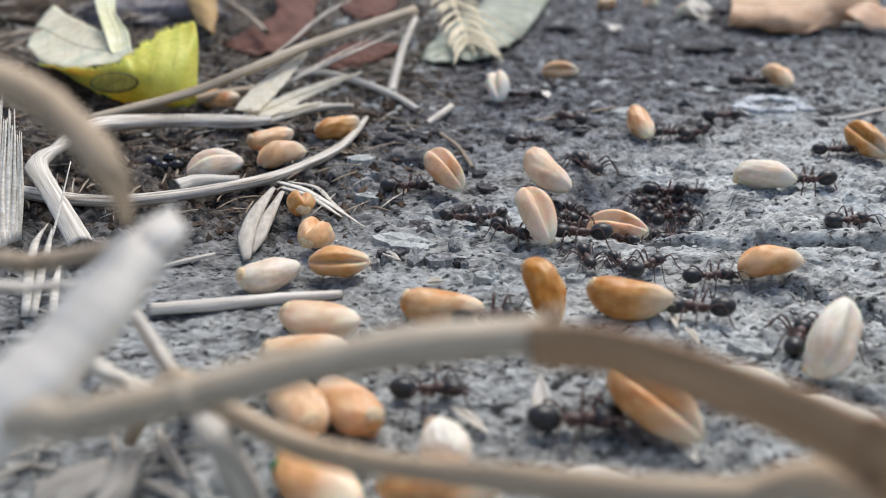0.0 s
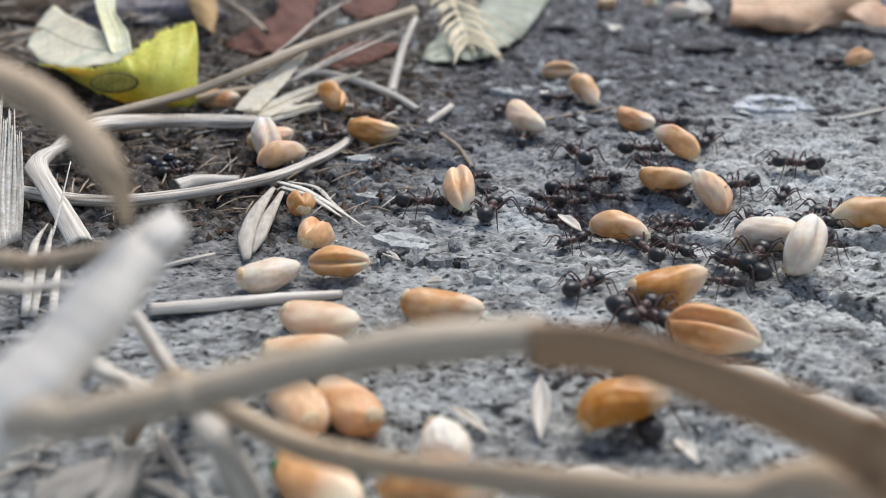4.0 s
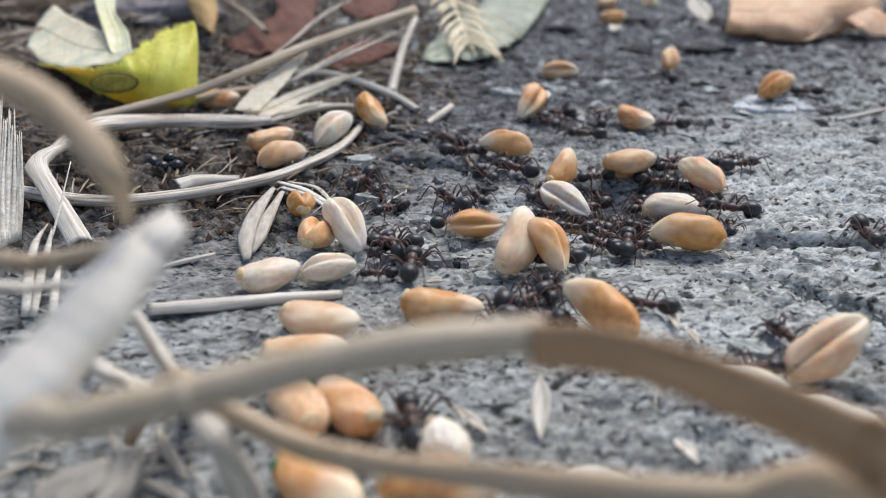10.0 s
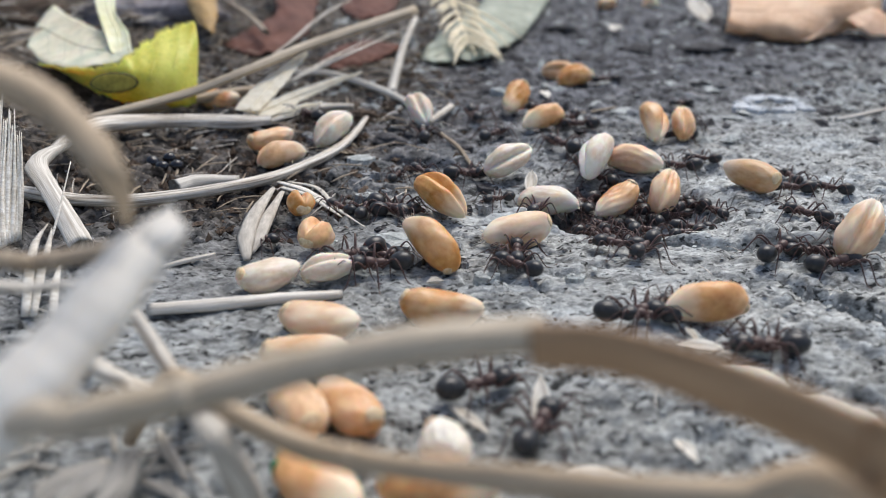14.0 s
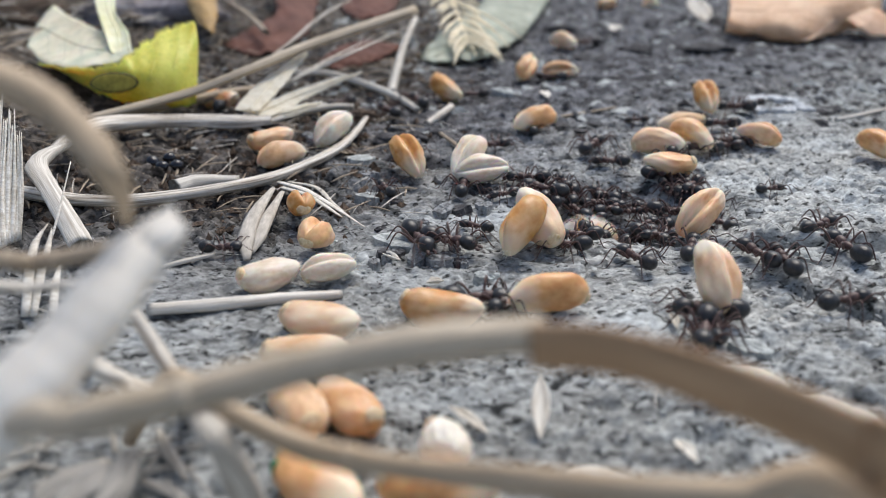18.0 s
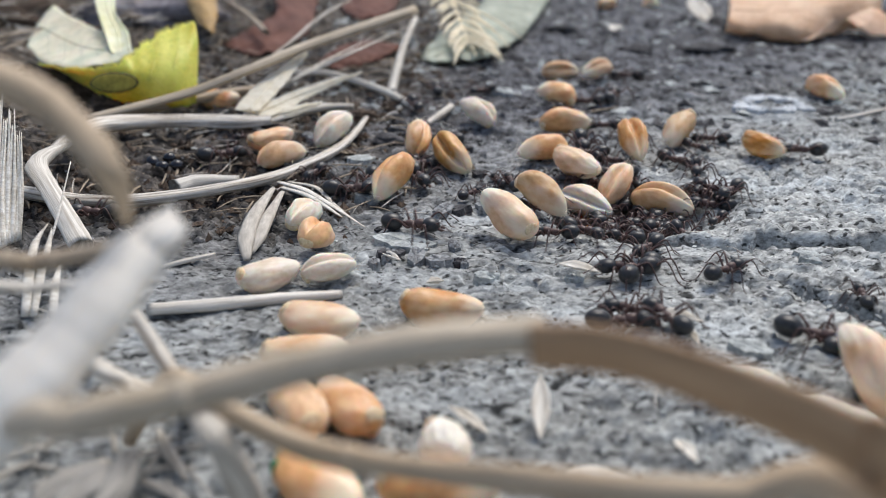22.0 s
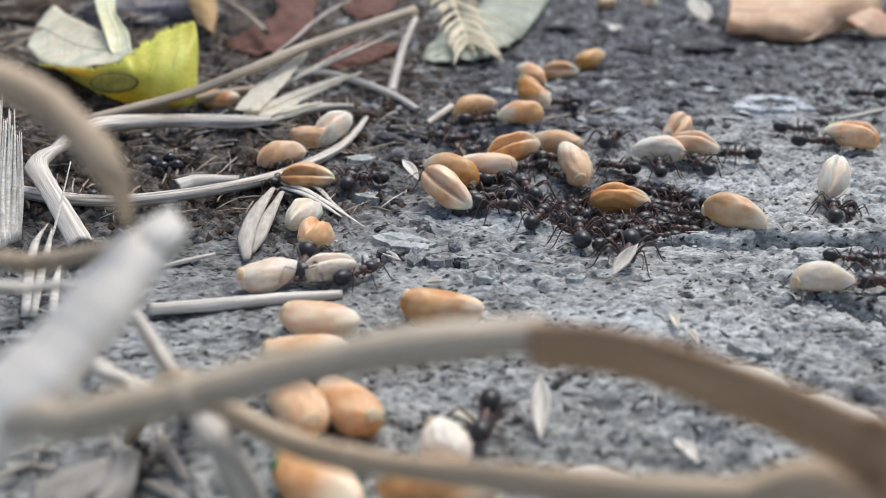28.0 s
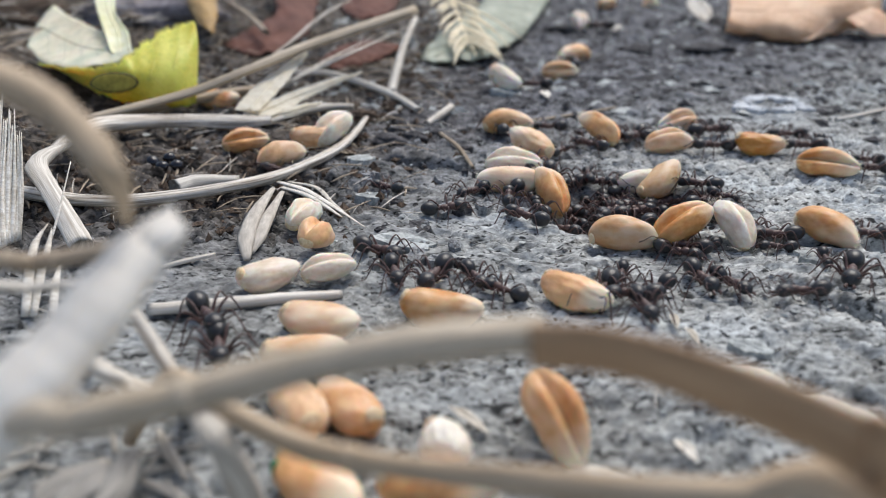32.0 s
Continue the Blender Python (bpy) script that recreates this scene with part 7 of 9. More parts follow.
    act(ANTS[21], (GRAINS[22], [(0, 61.9, 97.6, -58, 180, 0), (1, 45.1, 97.6, -58, 180, 7), (2, 36.1, 92.9, -70, 180, 22), (3, 26.5, 91.2, -15, 164, 0), (6, 23, 91.3, -13, -9, 0), (7, 18, 89.5, -11, 6, 0), (8, 18, 92.6, -43, 5, 7), (9, 12.1, 94, 22, 183, -4), (10, 13.5, 91.2, 56, 16, -26), (11, 2.8, 87.1, -30, 180, 4), (12, 6.7, 85.1, -25, 184, 2), (12.6, 15.5, 84.2, -25, 184, 0), (12.9, 15.5, 84.2, -25, 184, DOWN)]), (GRAINS[48], [(13.1, 15.5, 84.2, -96, 0, DOWN), (13.4, 15.5, 84.2, -96, 0, 0), (14, 9.6, 87.2, -96, 0, 29), (14.6, 15.5, 84.2, -96, 0, 0), (14.9, 15.5, 84.2, -96, 0, DOWN)]), (None, [(16.8, 15.5, 84.2, 1), (17.1, 15.5, 84.2), (18, -7.9, 117.2), (19, 3.8, 107.9), (20, 1.1, 102.1), (21, 8.2, 102.1), (22, -0.3, 104.3), (23, -9, 104.3), (23.9, 15.5, 84.2), (24.2, 15.5, 84.2, 1)]), (GRAINS[75], [(27.9, 15.5, 84.2, -48, -37, DOWN), (28.2, 15.5, 84.2, -48, -37, 0), (29, 27.5, 84.9, -48, -37, 7), (30, 25, 73, 27, 0, -25), (30.9, 15.5, 84.2, 27, 0, 0), (31.2, 15.5, 84.2, 27, 0, DOWN)]), (None, [(31.3, 15.5, 84.2, 1), (31.6, 15.5, 84.2), (32, 21.6, 86.6)]))
    act(ANTS[22], (GRAINS[23], [(0, -84.6, 139.5, -34, 0, 0), (1, -12.5, 139.5, -34, 0, 3), (2, -20.3, 146.1, 54, 0, -13), (2.9, 15.5, 84.2, 54, 0, 0), (3.2, 15.5, 84.2, 54, 0, DOWN)]), (None, [(6.8, 15.5, 84.2, 1), (7.1, 15.5, 84.2), (8, 10.4, 103.2), (9, 9.9, 96.7), (10, 4.9, 91.8), (11, 16.6, 91.7), (12, 15.3, 91.3), (13, 21.9, 87.9), (14, 20.6, 91.5), (17, 23.3, 92.5), (18, 26.1, 90.3), (19, 22.5, 87.9), (20, 26.3, 79.4), (21, 26.4, 76.3), (22, 19.3, 72), (23, 18.4, 70.2), (24, 18.8, 69.6), (25, 15.1, 72), (28, 16.5, 74), (29, 20.9, 72), (30, 17.5, 68.4), (31, 19.1, 73.3), (32, 21.7, 70.8)]))
    act(ANTS[23], (None, [(0, 10.5, 104.3), (1, 15.8, 105.5), (2, 6.7, 106.7), (3, 7.8, 118.6), (6, 7.5, 114.4), (6.9, 15.5, 84.2), (7.2, 15.5, 84.2, 1)]), (None, [(8.8, 15.5, 84.2, 1), (9.1, 15.5, 84.2), (10, 21.8, 113.1), (11, 19.1, 113.1), (12, 21.6, 114.4), (13, 21.6, 114.4), (14, 17.7, 114.4), (17, 22.9, 100.9), (18, 19.2, 95.8), (19, 15.2, 100.9), (20, 9.2, 88.6), (21, 10.9, 87), (22, 8, 90), (23, 9.6, 102.1), (24, 11.8, 102.1), (25, 10.8, 99.9), (28, 4.6, 100.9), (29, 9, 98.8), (30, 9.2, 96.7), (31, 5.1, 88.2), (32, 2.8, 86.5)]))
    act(ANTS[24], (None, [(0, 17.6, 113.9), (1, 9.5, 120.1), (2, 14.5, 129.7), (2.9, 15.5, 84.2), (3.2, 15.5, 84.2, 1)]), (None, [(6.8, 15.5, 84.2, 1), (7.1, 15.5, 84.2), (8, -2.6, 80.9), (9, -0.2, 72), (10, -5, 72), (10.9, 15.5, 84.2), (11.2, 15.5, 84.2, 1)]), (GRAINS[45], [(11.8, 15.5, 84.2, -37, 0, DOWN), (12.1, 15.5, 84.2, -37, 0, 0), (13, -2.5, 107.2, -37, 0, 15), (14, -3.2, 112, -74, -89, 23), (17, -0.6, 96.8, -156, 0, 1), (18, 2.9, 92.8, -118, -92, 25), (19, 5.7, 97.2, -110, -93, 26), (20, 7, 100.7, -118, 87, 24), (21, 7.7, 105, -141, 87, 17), (22, 4.7, 112.8, -227, 87, -17), (23, 4.7, 112.8, -227, 87, -17), (23.9, 15.5, 84.2, -227, 87, 0), (24.2, 15.5, 84.2, -227, 87, DOWN)]), (GRAINS[78], [(28.8, 15.5, 84.2, -32, 0, DOWN), (29.1, 15.5, 84.2, -32, 0, 0), (30, 4.7, 71, -32, 0, 18), (31, 12.6, 73.8, -83, 0, 33), (32, 11, 62.1, -31, 0, 4)]))
    act(ANTS[25], (None, [(0, 17, 94.3), (1, 16, 91.9), (2, 16, 94.2), (3, 17.2, 95.8), (6, 15.2, 100.9), (7, 7.9, 97.7), (8, 6.7, 100.9), (9, -5.5, 93.7), (10, -9.1, 89.1), (11, -4.2, 93.7), (12, -5.8, 86.5), (13, -5, 72.6), (14, -8.4, 69.6), (17, -4.4, 72), (18, -1.8, 72.6), (19, -1.8, 62.6), (19.9, 15.5, 84.2), (20.2, 15.5, 84.2, 1)]), (None, [(20.8, 15.5, 84.2, 1), (21.1, 15.5, 84.2), (22, 25, 124.7), (23, 27.7, 117.2), (24, 30.7, 120.1), (24.9, 15.5, 84.2), (25.2, 15.5, 84.2, 1)]), (GRAINS[72], [(26.6, 15.5, 84.2, 45, 79, DOWN), (26.9, 15.5, 84.2, 45, 79, 0), (28, 16, 67, 45, 79, -32), (28.9, 15.5, 84.2, 45, 79, 0), (29.2, 15.5, 84.2, 45, 79, DOWN)]), (GRAINS[80], [(29.8, 15.5, 84.2, 44, -91, DOWN), (30.1, 15.5, 84.2, 44, -91, 0), (31, 2.4, 93.7, 44, -91, -20), (32, 8.3, 94, -5, -91, 0)]))
    act(ANTS[26], (None, [(0, 38.4, 114.4), (1, 71, 114.4)]), (None, [(2, 68.8, 110.4), (3, 38, 110.4), (6, 25.7, 92), (7, 25.2, 88.7), (8, 27.4, 87.8), (9, 21.7, 90.7), (10, 27.2, 95.7), (11, 26.8, 90.8), (12, 39.2, 90), (13, 40.6, 85.7), (13.7, 55.4, 85.7)]), (GRAINS[49], [(14, 94.5, 157.7, -27, 0, 0), (17, 17.8, 157.7, -27, 0, 0), (18, 22.9, 162.2, -51, 0, 3), (19, 18.1, 156, -102, 0, 17), (20, 23, 161.8, -141, 0, 5), (21, 23, 149.8, -189, 0, 0), (22, 24.9, 137.1, -147, 0, 6), (23, 29.2, 126.8, -156, 0, 3), (24, 28.7, 122.5, -153, -102, 6), (25, 29.5, 114.9, -167, -102, 1), (28, 30, 105.6, -129, -102, 23), (29, 30, 105.6, -129, -102, 23), (30, 30, 105.6, -129, -102, 23), (31, 30, 105.6, -129, -102, 23), (32, 31.6, 110.9, -158, -102, 6)]))
    act(ANTS[27], (None, [(0, 27.9, 88.9), (1, 42.5, 85.7), (2, 41.2, 93.7), (3, 36.7, 85.7), (6, 36.4, 84.8), (7, 34.3, 84.9), (8, 27, 83.6), (9, 21.3, 85.1), (10, 17.9, 90.9), (11, 20.1, 92.8), (12, 11.6, 93.8), (13, 17.1, 89.6), (14, 5.8, 84.9), (17, 19.9, 87.3), (18, 20.4, 86.6), (19, 20.4, 86.6), (20, 19.9, 87.3), (21, 22.4, 90.6), (22, 22.7, 93), (23, 22.9, 93.8), (24, 22.6, 92), (25, 23.5, 89.6), (28, 18.6, 91.4), (29, 18.1, 92.7), (30, 13.8, 100.9), (31, 12, 97.7), (32, 14.3, 99.9)]))
    act(ANTS[28], (None, [(0, 40.4, 78.7), (1, 40.7, 77.3), (2, 28.1, 73.9), (3, 31.1, 78), (6, 30.1, 75.9), (7, 25, 73.3), (8, 17.8, 69.6), (9, 19.3, 72), (10, 9.3, 63.1), (11, 8.4, 63.1), (12, 16.8, 67.3), (13, 22.7, 74.9), (14, 15.9, 73.3), (17, 18.2, 85), (18, 14.7, 86.8), (19, 16.6, 91), (20, 17.2, 86.4), (21, 12.5, 76), (22, 14.2, 76.3), (23, 15.3, 73.3), (23.5, 15.5, 84.2), (23.8, 15.5, 84.2, 1)]))
    act(ANTS[29], (None, [(0, 2.1, 79.4), (1, 9.9, 77.3), (2, 8.1, 82.6), (3, 8.7, 80.3), (6, 19.1, 83.3), (7, 13.3, 85.7), (8, 9.6, 85.9), (9, 1, 85.7), (10, -5.8, 81.7), (11, -7.2, 80.2), (12, -8.4, 81.7), (13, -8.3, 80.2), (14, -10.9, 82.5), (17, -0.2, 81.7), (18, -6.2, 88.2), (19, -2.8, 90.9), (20, -9.1, 96.7), (21, -13.1, 93.7), (22, -15.1, 91.8), (23, -20.1, 78.7), (24, -22.5, 68.4), (25, -23.6, 62.1), (25.9, -42.6, 62.1)]), (None, [(27.2, -54.9, 84.8), (28, -39, 84.8), (29, -37.2, 81.7), (30, -40.2, 86.5), (30.8, -55.8, 86.5)]))
    act(ANTS[30], (None, [(0, 5, 80.2), (1, 6.3, 82.5), (2, 1, 88.2), (3, 1, 91.8), (6, 10.1, 91.9), (7, 11.3, 90.7), (8, 7.3, 88.3), (9, -2.9, 93.7), (10, -7.8, 88.2), (10.9, 15.5, 84.2), (11.2, 15.5, 84.2, 1)]), (GRAINS[87], [(18.9, 15.5, 84.2, 70, 0, DOWN), (19.1, 15.5, 84.2, 70, 0, 0), (19.95, -13.8, 78.4, 70, 0, 6), (20.2, -13.8, 78.4, 70, 0, 6)]), (None, [(20.5, -6, 80), (21.4, 15.5, 84.2), (21.7, 15.5, 84.2, 1)]))
    act(ANTS[31], (None, [(0, 6.7, 75.9), (1, 9.5, 71.4), (2, 14, 67.3), (3, 10.3, 63.1), (6, 15.8, 67.3), (7, 14.1, 66.2), (8, 13.4, 64.6), (9, 22.9, 69.6), (10, 16.3, 60.2), (10.9, 15.5, 84.2), (11.2, 15.5, 84.2, 1)]), (None, [(18.4, 15.5, 84.2, 1), (18.7, 15.5, 84.2), (19.4, -10, 79)]), (GRAINS[19], [(19.7, -14.3, 79.0, 104, 0, 22), (20.4, 15.5, 84.2, 104, 0, 0), (20.7, 15.5, 84.2, 104, 0, DOWN)]))
    act(ANTS[32], (None, [(0, 13, 70.2), (1, 12.9, 64.6), (2, 20.7, 65.1), (3, 22.4, 65.7), (6, 27.6, 65.1), (7, 30, 60.2), (8, 30.8, 58.8), (9, 31.1, 58.4), (9.5, 40.5, 58.4)]), (None, [(10.5, 54.1, 83.2), (11, 44.4, 83.2), (12, 41.1, 90), (13, 40.5, 91.8), (14, 39.9, 91.8), (17, 39.4, 104.3), (18, 37.3, 104.3), (19, 35.1, 104.3), (20, 28.4, 106.7), (21, 28.4, 106.7), (22, 32.3, 102.1), (23, 40.5, 91.8), (24, 35.4, 90), (25, 33.4, 91.8), (28, 24.3, 90.9), (29, 24.9, 90.7), (30, 31.8, 82.9), (31, 34.9, 81.7), (32, 40.6, 75.9)]))
    act(ANTS[33], (None, [(0, 16.1, 69), (1, 18, 62.6), (2, 30.8, 56.6), (2.4, 39.6, 56.6)]), (None, [(5.3, 46.6, 69.6), (6, 32.2, 69.6), (7, 33.2, 69.6), (8, 29.5, 70.8), (9, 29.5, 73.9), (10, 28.5, 77.7), (11, 31.1, 78.8), (12, 23.1, 70.2), (13, 24.6, 75.7), (14, 22.7, 85.8), (17, 26.5, 86.4), (18, 36.3, 88.2), (19, 39.2, 91.8), (20, 32.9, 81), (21, 32.9, 84.2), (22, 28.5, 81.3), (23, 29.9, 80.3), (24, 34.1, 79.4), (25, 29.5, 73.9), (28, 39.6, 69), (29, 41, 72), (30, 38.4, 73.3), (31, 35.2, 73.3), (32, 34.7, 69.6)]))
    act(ANTS[34], (None, [(0, 18.5, 68.4), (1, 21.9, 70.8), (2, 20.5, 70.2), (3, 20.2, 73.3), (6, 23.9, 69.6), (7, 19.7, 69), (8, 13.2, 69.6), (9, 14.2, 72.6), (10, 14.8, 73.3), (11, 11, 73.3), (12, 4.6, 73.3), (13, -0.8, 73.3), (14, -7.9, 81.7), (17, 17.3, 87.1), (18, 18.7, 87.9), (19, 19.6, 89.1), (20, 19.1, 90), (21, 21.4, 92.8), (22, 18, 92), (23, 19.5, 93.5), (24, 19.2, 90.7), (25, 26.3, 79.4), (28, 26.3, 83.4), (29, 28.5, 77.7), (30, 31.9, 78), (31, 28.5, 77.7), (32, 29.8, 76.6)]))
    act(ANTS[35], (None, [(0, 27, 55.8), (1, 26.1, 55.8), (2, 27.6, 51.2), (2.4, 36.6, 51.2)]), (GRAINS[29], [(3, 88.6, 146.9, 32, 180, 0), (6, 38.1, 146.9, 32, 180, -9), (7, 31.4, 152.4, 30, 180, -3), (7.9, 15.5, 84.2, 30, 180, 0), (8.2, 15.5, 84.2, 30, 180, DOWN)]), (None, [(8.8, 15.5, 84.2, 1), (9.1, 15.5, 84.2), (10, 1.2, 104.3), (11, 3.2, 100.9), (12, 1.1, 99.9), (13, 1.1, 99.9), (14, 6.3, 106.7), (17, 5.5, 104.3), (18, 6.8, 102.1), (19, 8.9, 106.7), (19.9, 15.5, 84.2), (20.2, 15.5, 84.2, 1)]), (None, [(20.8, 15.5, 84.2, 1), (21.1, 15.5, 84.2), (22, -1.2, 131.4), (22.9, 15.5, 84.2), (23.2, 15.5, 84.2, 1)]))
    act(ANTS[36], (None, [(0, -0.5, 49.1), (1, 6.5, 49.4), (2, 2.6, 50.8), (3, 5.5, 49.1), (6, 14.2, 64.1), (7, 15.8, 60.2), (8, 10.9, 64.6), (9, 8.2, 62.1), (10, 6.8, 61.1), (11, 6.7, 60.2), (12, 8.2, 62.1), (13, 12.3, 67.3), (14, 6.4, 68.4), (17, 10, 73.3), (18, 5.4, 61.1), (19, 2.7, 64.1), (20, -3.6, 76.6), (21, 7.3, 73.3), (22, 9.9, 82.8), (23, 11.5, 72.6), (24, 3.6, 75.9), (25, 0.1, 70.8), (28, -9.2, 90), (29, -14.5, 83.2), (29.9, 15.5, 84.2), (30.2, 15.5, 84.2, 1)]), (None, [(31.1, 15.5, 84.2, 1), (31.4, 15.5, 84.2), (32, 25.3, 89.4)]))
    act(ANTS[37], (None, [(0, 12.1, 45.8), (1, 8.7, 43.2), (1.5, 7.2, 32.7)]), (GRAINS[31], [(4.3, 7, 32.7, -9, 0, 0), (6, 10.9, 59.6, -9, 0, 0), (7, 12.1, 59.1, -35, 0, 19), (8, 4.2, 62, -30, 0, 13), (9, -2.3, 71.3, -57, -88, 30), (10, -9.1, 72.8, -48, 0, 28), (11, -4.1, 79.6, -87, 180, 32), (12, -0.9, 86.7, -31, 180, 7), (12.9, 15.5, 84.2, -31, 180, 0), (13.2, 15.5, 84.2, -31, 180, DOWN)]), (None, [(18.8, 15.5, 84.2, 1), (19.1, 15.5, 84.2), (20, -16.3, 99.9), (20.9, 15.5, 84.2), (21.2, 15.5, 84.2, 1)]))
    act(ANTS[38], (None, [(0, 17.6, 133.2), (0.9, 15.5, 84.2), (1.2, 15.5, 84.2, 1)]), (None, [(1.8, 15.5, 84.2, 1), (2.1, 15.5, 84.2), (3, -20.1, 115.8), (6, -23.5, 121.6), (7, -16.9, 121.6), (7.9, 15.5, 84.2), (8.2, 15.5, 84.2, 1)]), (None, [(8.8, 15.5, 84.2, 1), (9.1, 15.5, 84.2), (10, 6.2, 104.3), (11, 6.3, 105.5), (12, 6.9, 104.3), (13, 7, 93.7), (14, 2.4, 93.7), (17, 13.7, 97.7), (18, 14, 91.7), (19, 15.6, 91.4), (20, 16.1, 92.7), (21, 16.7, 92.4), (22, 14.7, 91.9), (23, 15.2, 90.2), (24, 15.8, 90), (25, 18.8, 88.5), (28, 16.5, 90.2), (29, 17, 94.3), (30, 16.5, 105.5), (30.9, 15.5, 84.2), (31.2, 15.5, 84.2, 1)]))
    act(ANTS[39], (None, [(0, 33.2, 107.9), (0.9, 15.5, 84.2), (1.2, 15.5, 84.2, 1)]), (GRAINS[25], [(2, 15.5, 84.2, -83, -92, DOWN), (2.3, 15.5, 84.2, -83, -92, 0), (3, 3.7, 85.4, -83, -92, 29), (3.8, 15.5, 84.2, -83, -92, 0), (4.1, 15.5, 84.2, -83, -92, DOWN)]), (None, [(5.8, 15.5, 84.2, 1), (6.1, 15.5, 84.2), (7, 6.9, 65.1), (8, 8, 64.1), (9, 4.4, 60.2), (10, 4.3, 58.4), (11, 2.8, 32.7)]), (None, [(12.3, -2.2, 32.7), (13, -2.8, 47.1), (14, 2.6, 49.1), (17, 16.2, 57.9), (18, 20.1, 55.8), (19, 12.8, 60.2), (20, 12.6, 60.2), (21, 15, 65.7), (22, 17.3, 67.3), (23, 14.3, 67.3), (24, 14.9, 65.1), (25, 13.2, 73.3), (28, 12.9, 75.3), (29, 12.4, 73.3), (30, 13, 68.4), (31, 16.1, 66.2), (32, 13.6, 63.1)]))
    act(ANTS[40], (None, [(0, 25.4, 89.8), (1, 26.6, 90), (2, 20.8, 88.6), (3, 12.3, 87.6), (6, 19.2, 90.7), (7, 23.9, 92.4), (8, 30.4, 90.4), (9, 26.6, 89.7), (10, 33.6, 96.7), (11, 34.9, 96.7), (12, 37.3, 95.7), (13, 35.9, 97.7), (14, 31.1, 97.7), (17, 28.4, 97.7), (18, 26.8, 93.9), (19, 36.2, 103.2), (20, 32.1, 98.8), (21, 27.4, 93.9), (21.8, 15.5, 84.2), (22.1, 15.5, 84.2, 1)]))
    act(ANTS[41], (None, [(0, 26, 86.7), (1, 25, 85.3), (2, 18.8, 73.3), (3, 13.8, 75.3), (6, 9.4, 73.3), (7, 10.5, 73.3), (8, 10.1, 69.6), (9, 10.5, 73.3), (10, 4, 85.7), (11, 0.4, 93.7), (12, -2.9, 93.7), (13, -2.2, 90), (14, -5.4, 91.8), (17, 14, 91.7), (18, 6.5, 86.5), (19, 7.4, 90), (20, 6, 88.2), (21, 7.8, 86.7), (22, 6.2, 90.9), (23, 5.1, 95.7), (24, 7.2, 97.7), (25, 11.6, 87.6), (28, 5.6, 91.8), (29, 10.3, 81), (30, 16.3, 70.2), (31, 17, 70.8), (32, 15.7, 66.8)]))
    act(ANTS[42], (None, [(0, 22.9, 89.8), (1, 16.4, 86.9), (2, 16.1, 89.7), (3, 12.6, 90.7), (6, 17.5, 90.5), (7, 14.6, 91.5), (8, 19.1, 86.6), (9, 19.1, 83.3), (10, 14, 85.6), (11, 18.9, 89.1), (12, 18.8, 90.3), (13, 19.7, 90), (14, 18.1, 92.7), (17, 18.6, 91.4), (18, 17.9, 91.3), (19, 18.1, 92.7), (20, 19.4, 92.8), (21, 18.5, 95.8), (22, 20.5, 95.8), (23, 21.6, 94.4), (24, 21.8, 106.7), (25, 20.4, 111.7), (28, 2.6, 104.3), (29, 6.3, 106.7), (30, 4.2, 107.9), (31, 3.1, 97.7), (32, 10.5, 89.2)]))
    act(ANTS[43], (None, [(0, -60.8, 95.7), (1, -34.5, 95.7), (2, -33.2, 93.7), (3, -32.5, 93.7), (6, -25.9, 94.7), (7, -60.3, 94.7)]), (None, [(29, -67.5, 107.9), (30, -26.3, 107.9), (31, -23.6, 109.2), (32, -28.4, 121.6)]))
    act(ANTS[44], (None, [(0, -72.5, 117.2), (1, -29.5, 117.2), (2, -29.4, 106.7), (3, -27.8, 113.1), (6, -34.3, 117.2), (7, -72.5, 117.2)]))
    act(ANTS[45], (None, [(0.2, 42.6, 62.1), (1, 25.8, 62.1), (2, 33.7, 58.4), (3, 25.6, 68.4), (6, 27.3, 67.3), (7, 31, 65.1), (8, 19.3, 69.6), (9, 20.9, 72), (10, 17.5, 73.3), (11, 28.1, 74.6), (12, 26.8, 69), (13, 27.2, 68.4), (14, 30.8, 70.2), (17, 27.4, 64.6), (18, 30.4, 69), (19, 27.3, 72), (20, 34.1, 72), (21, 27.8, 61.6), (21.7, 42.3, 61.6)]), (GRAINS[64], [(22, 83.7, 137.9, -52, 0, 0), (23, 52.7, 137.9, -52, 0, 1), (24, 83.7, 137.9, -52, 0, 0)]), (GRAINS[74], [(28, 79.8, 130.7, -27, 0, 0), (29, 22.1, 130.7, -27, 0, 0), (30, 15, 126.2, -69, 0, 19), (31, 9, 126, -114, 0, 20), (32, 9.9, 132.8, -48, 0, 14)]))
    act(ANTS[46], (None, [(0.2, 75.7, 123.2), (1, 60.7, 123.2), (1.8, 75.7, 123.2)]), (GRAINS[28], [(2, 97, 162.4, 48, -114, 0), (3, 78.6, 162.4, 48, -114, -16), (4.2, 97, 162.4, 48, -114, 0)]), (None, [(5.1, 50.1, 75.9), (6, 32.9, 75.9), (7, 29.1, 74.6), (8, 27.4, 77), (9, 30, 79.1), (10, 22.9, 88.4), (11, 27.7, 85.3), (12, 34.1, 73.9), (13, 37, 78.7), (14, 36.7, 79.4), (17, 29.5, 84.5), (18, 37.3, 77.3), (19, 32.9, 88.3), (20, 27.9, 90.3), (21, 31, 85.9), (22, 31.2, 86.5), (23, 27.9, 85), (24, 32.3, 94.7), (25, 37.3, 97.7), (28, 46.6, 107.9), (29, 52.4, 100.9), (30, 42.6, 93.7), (31, 32, 85.3), (32, 29.1, 83.1)]))
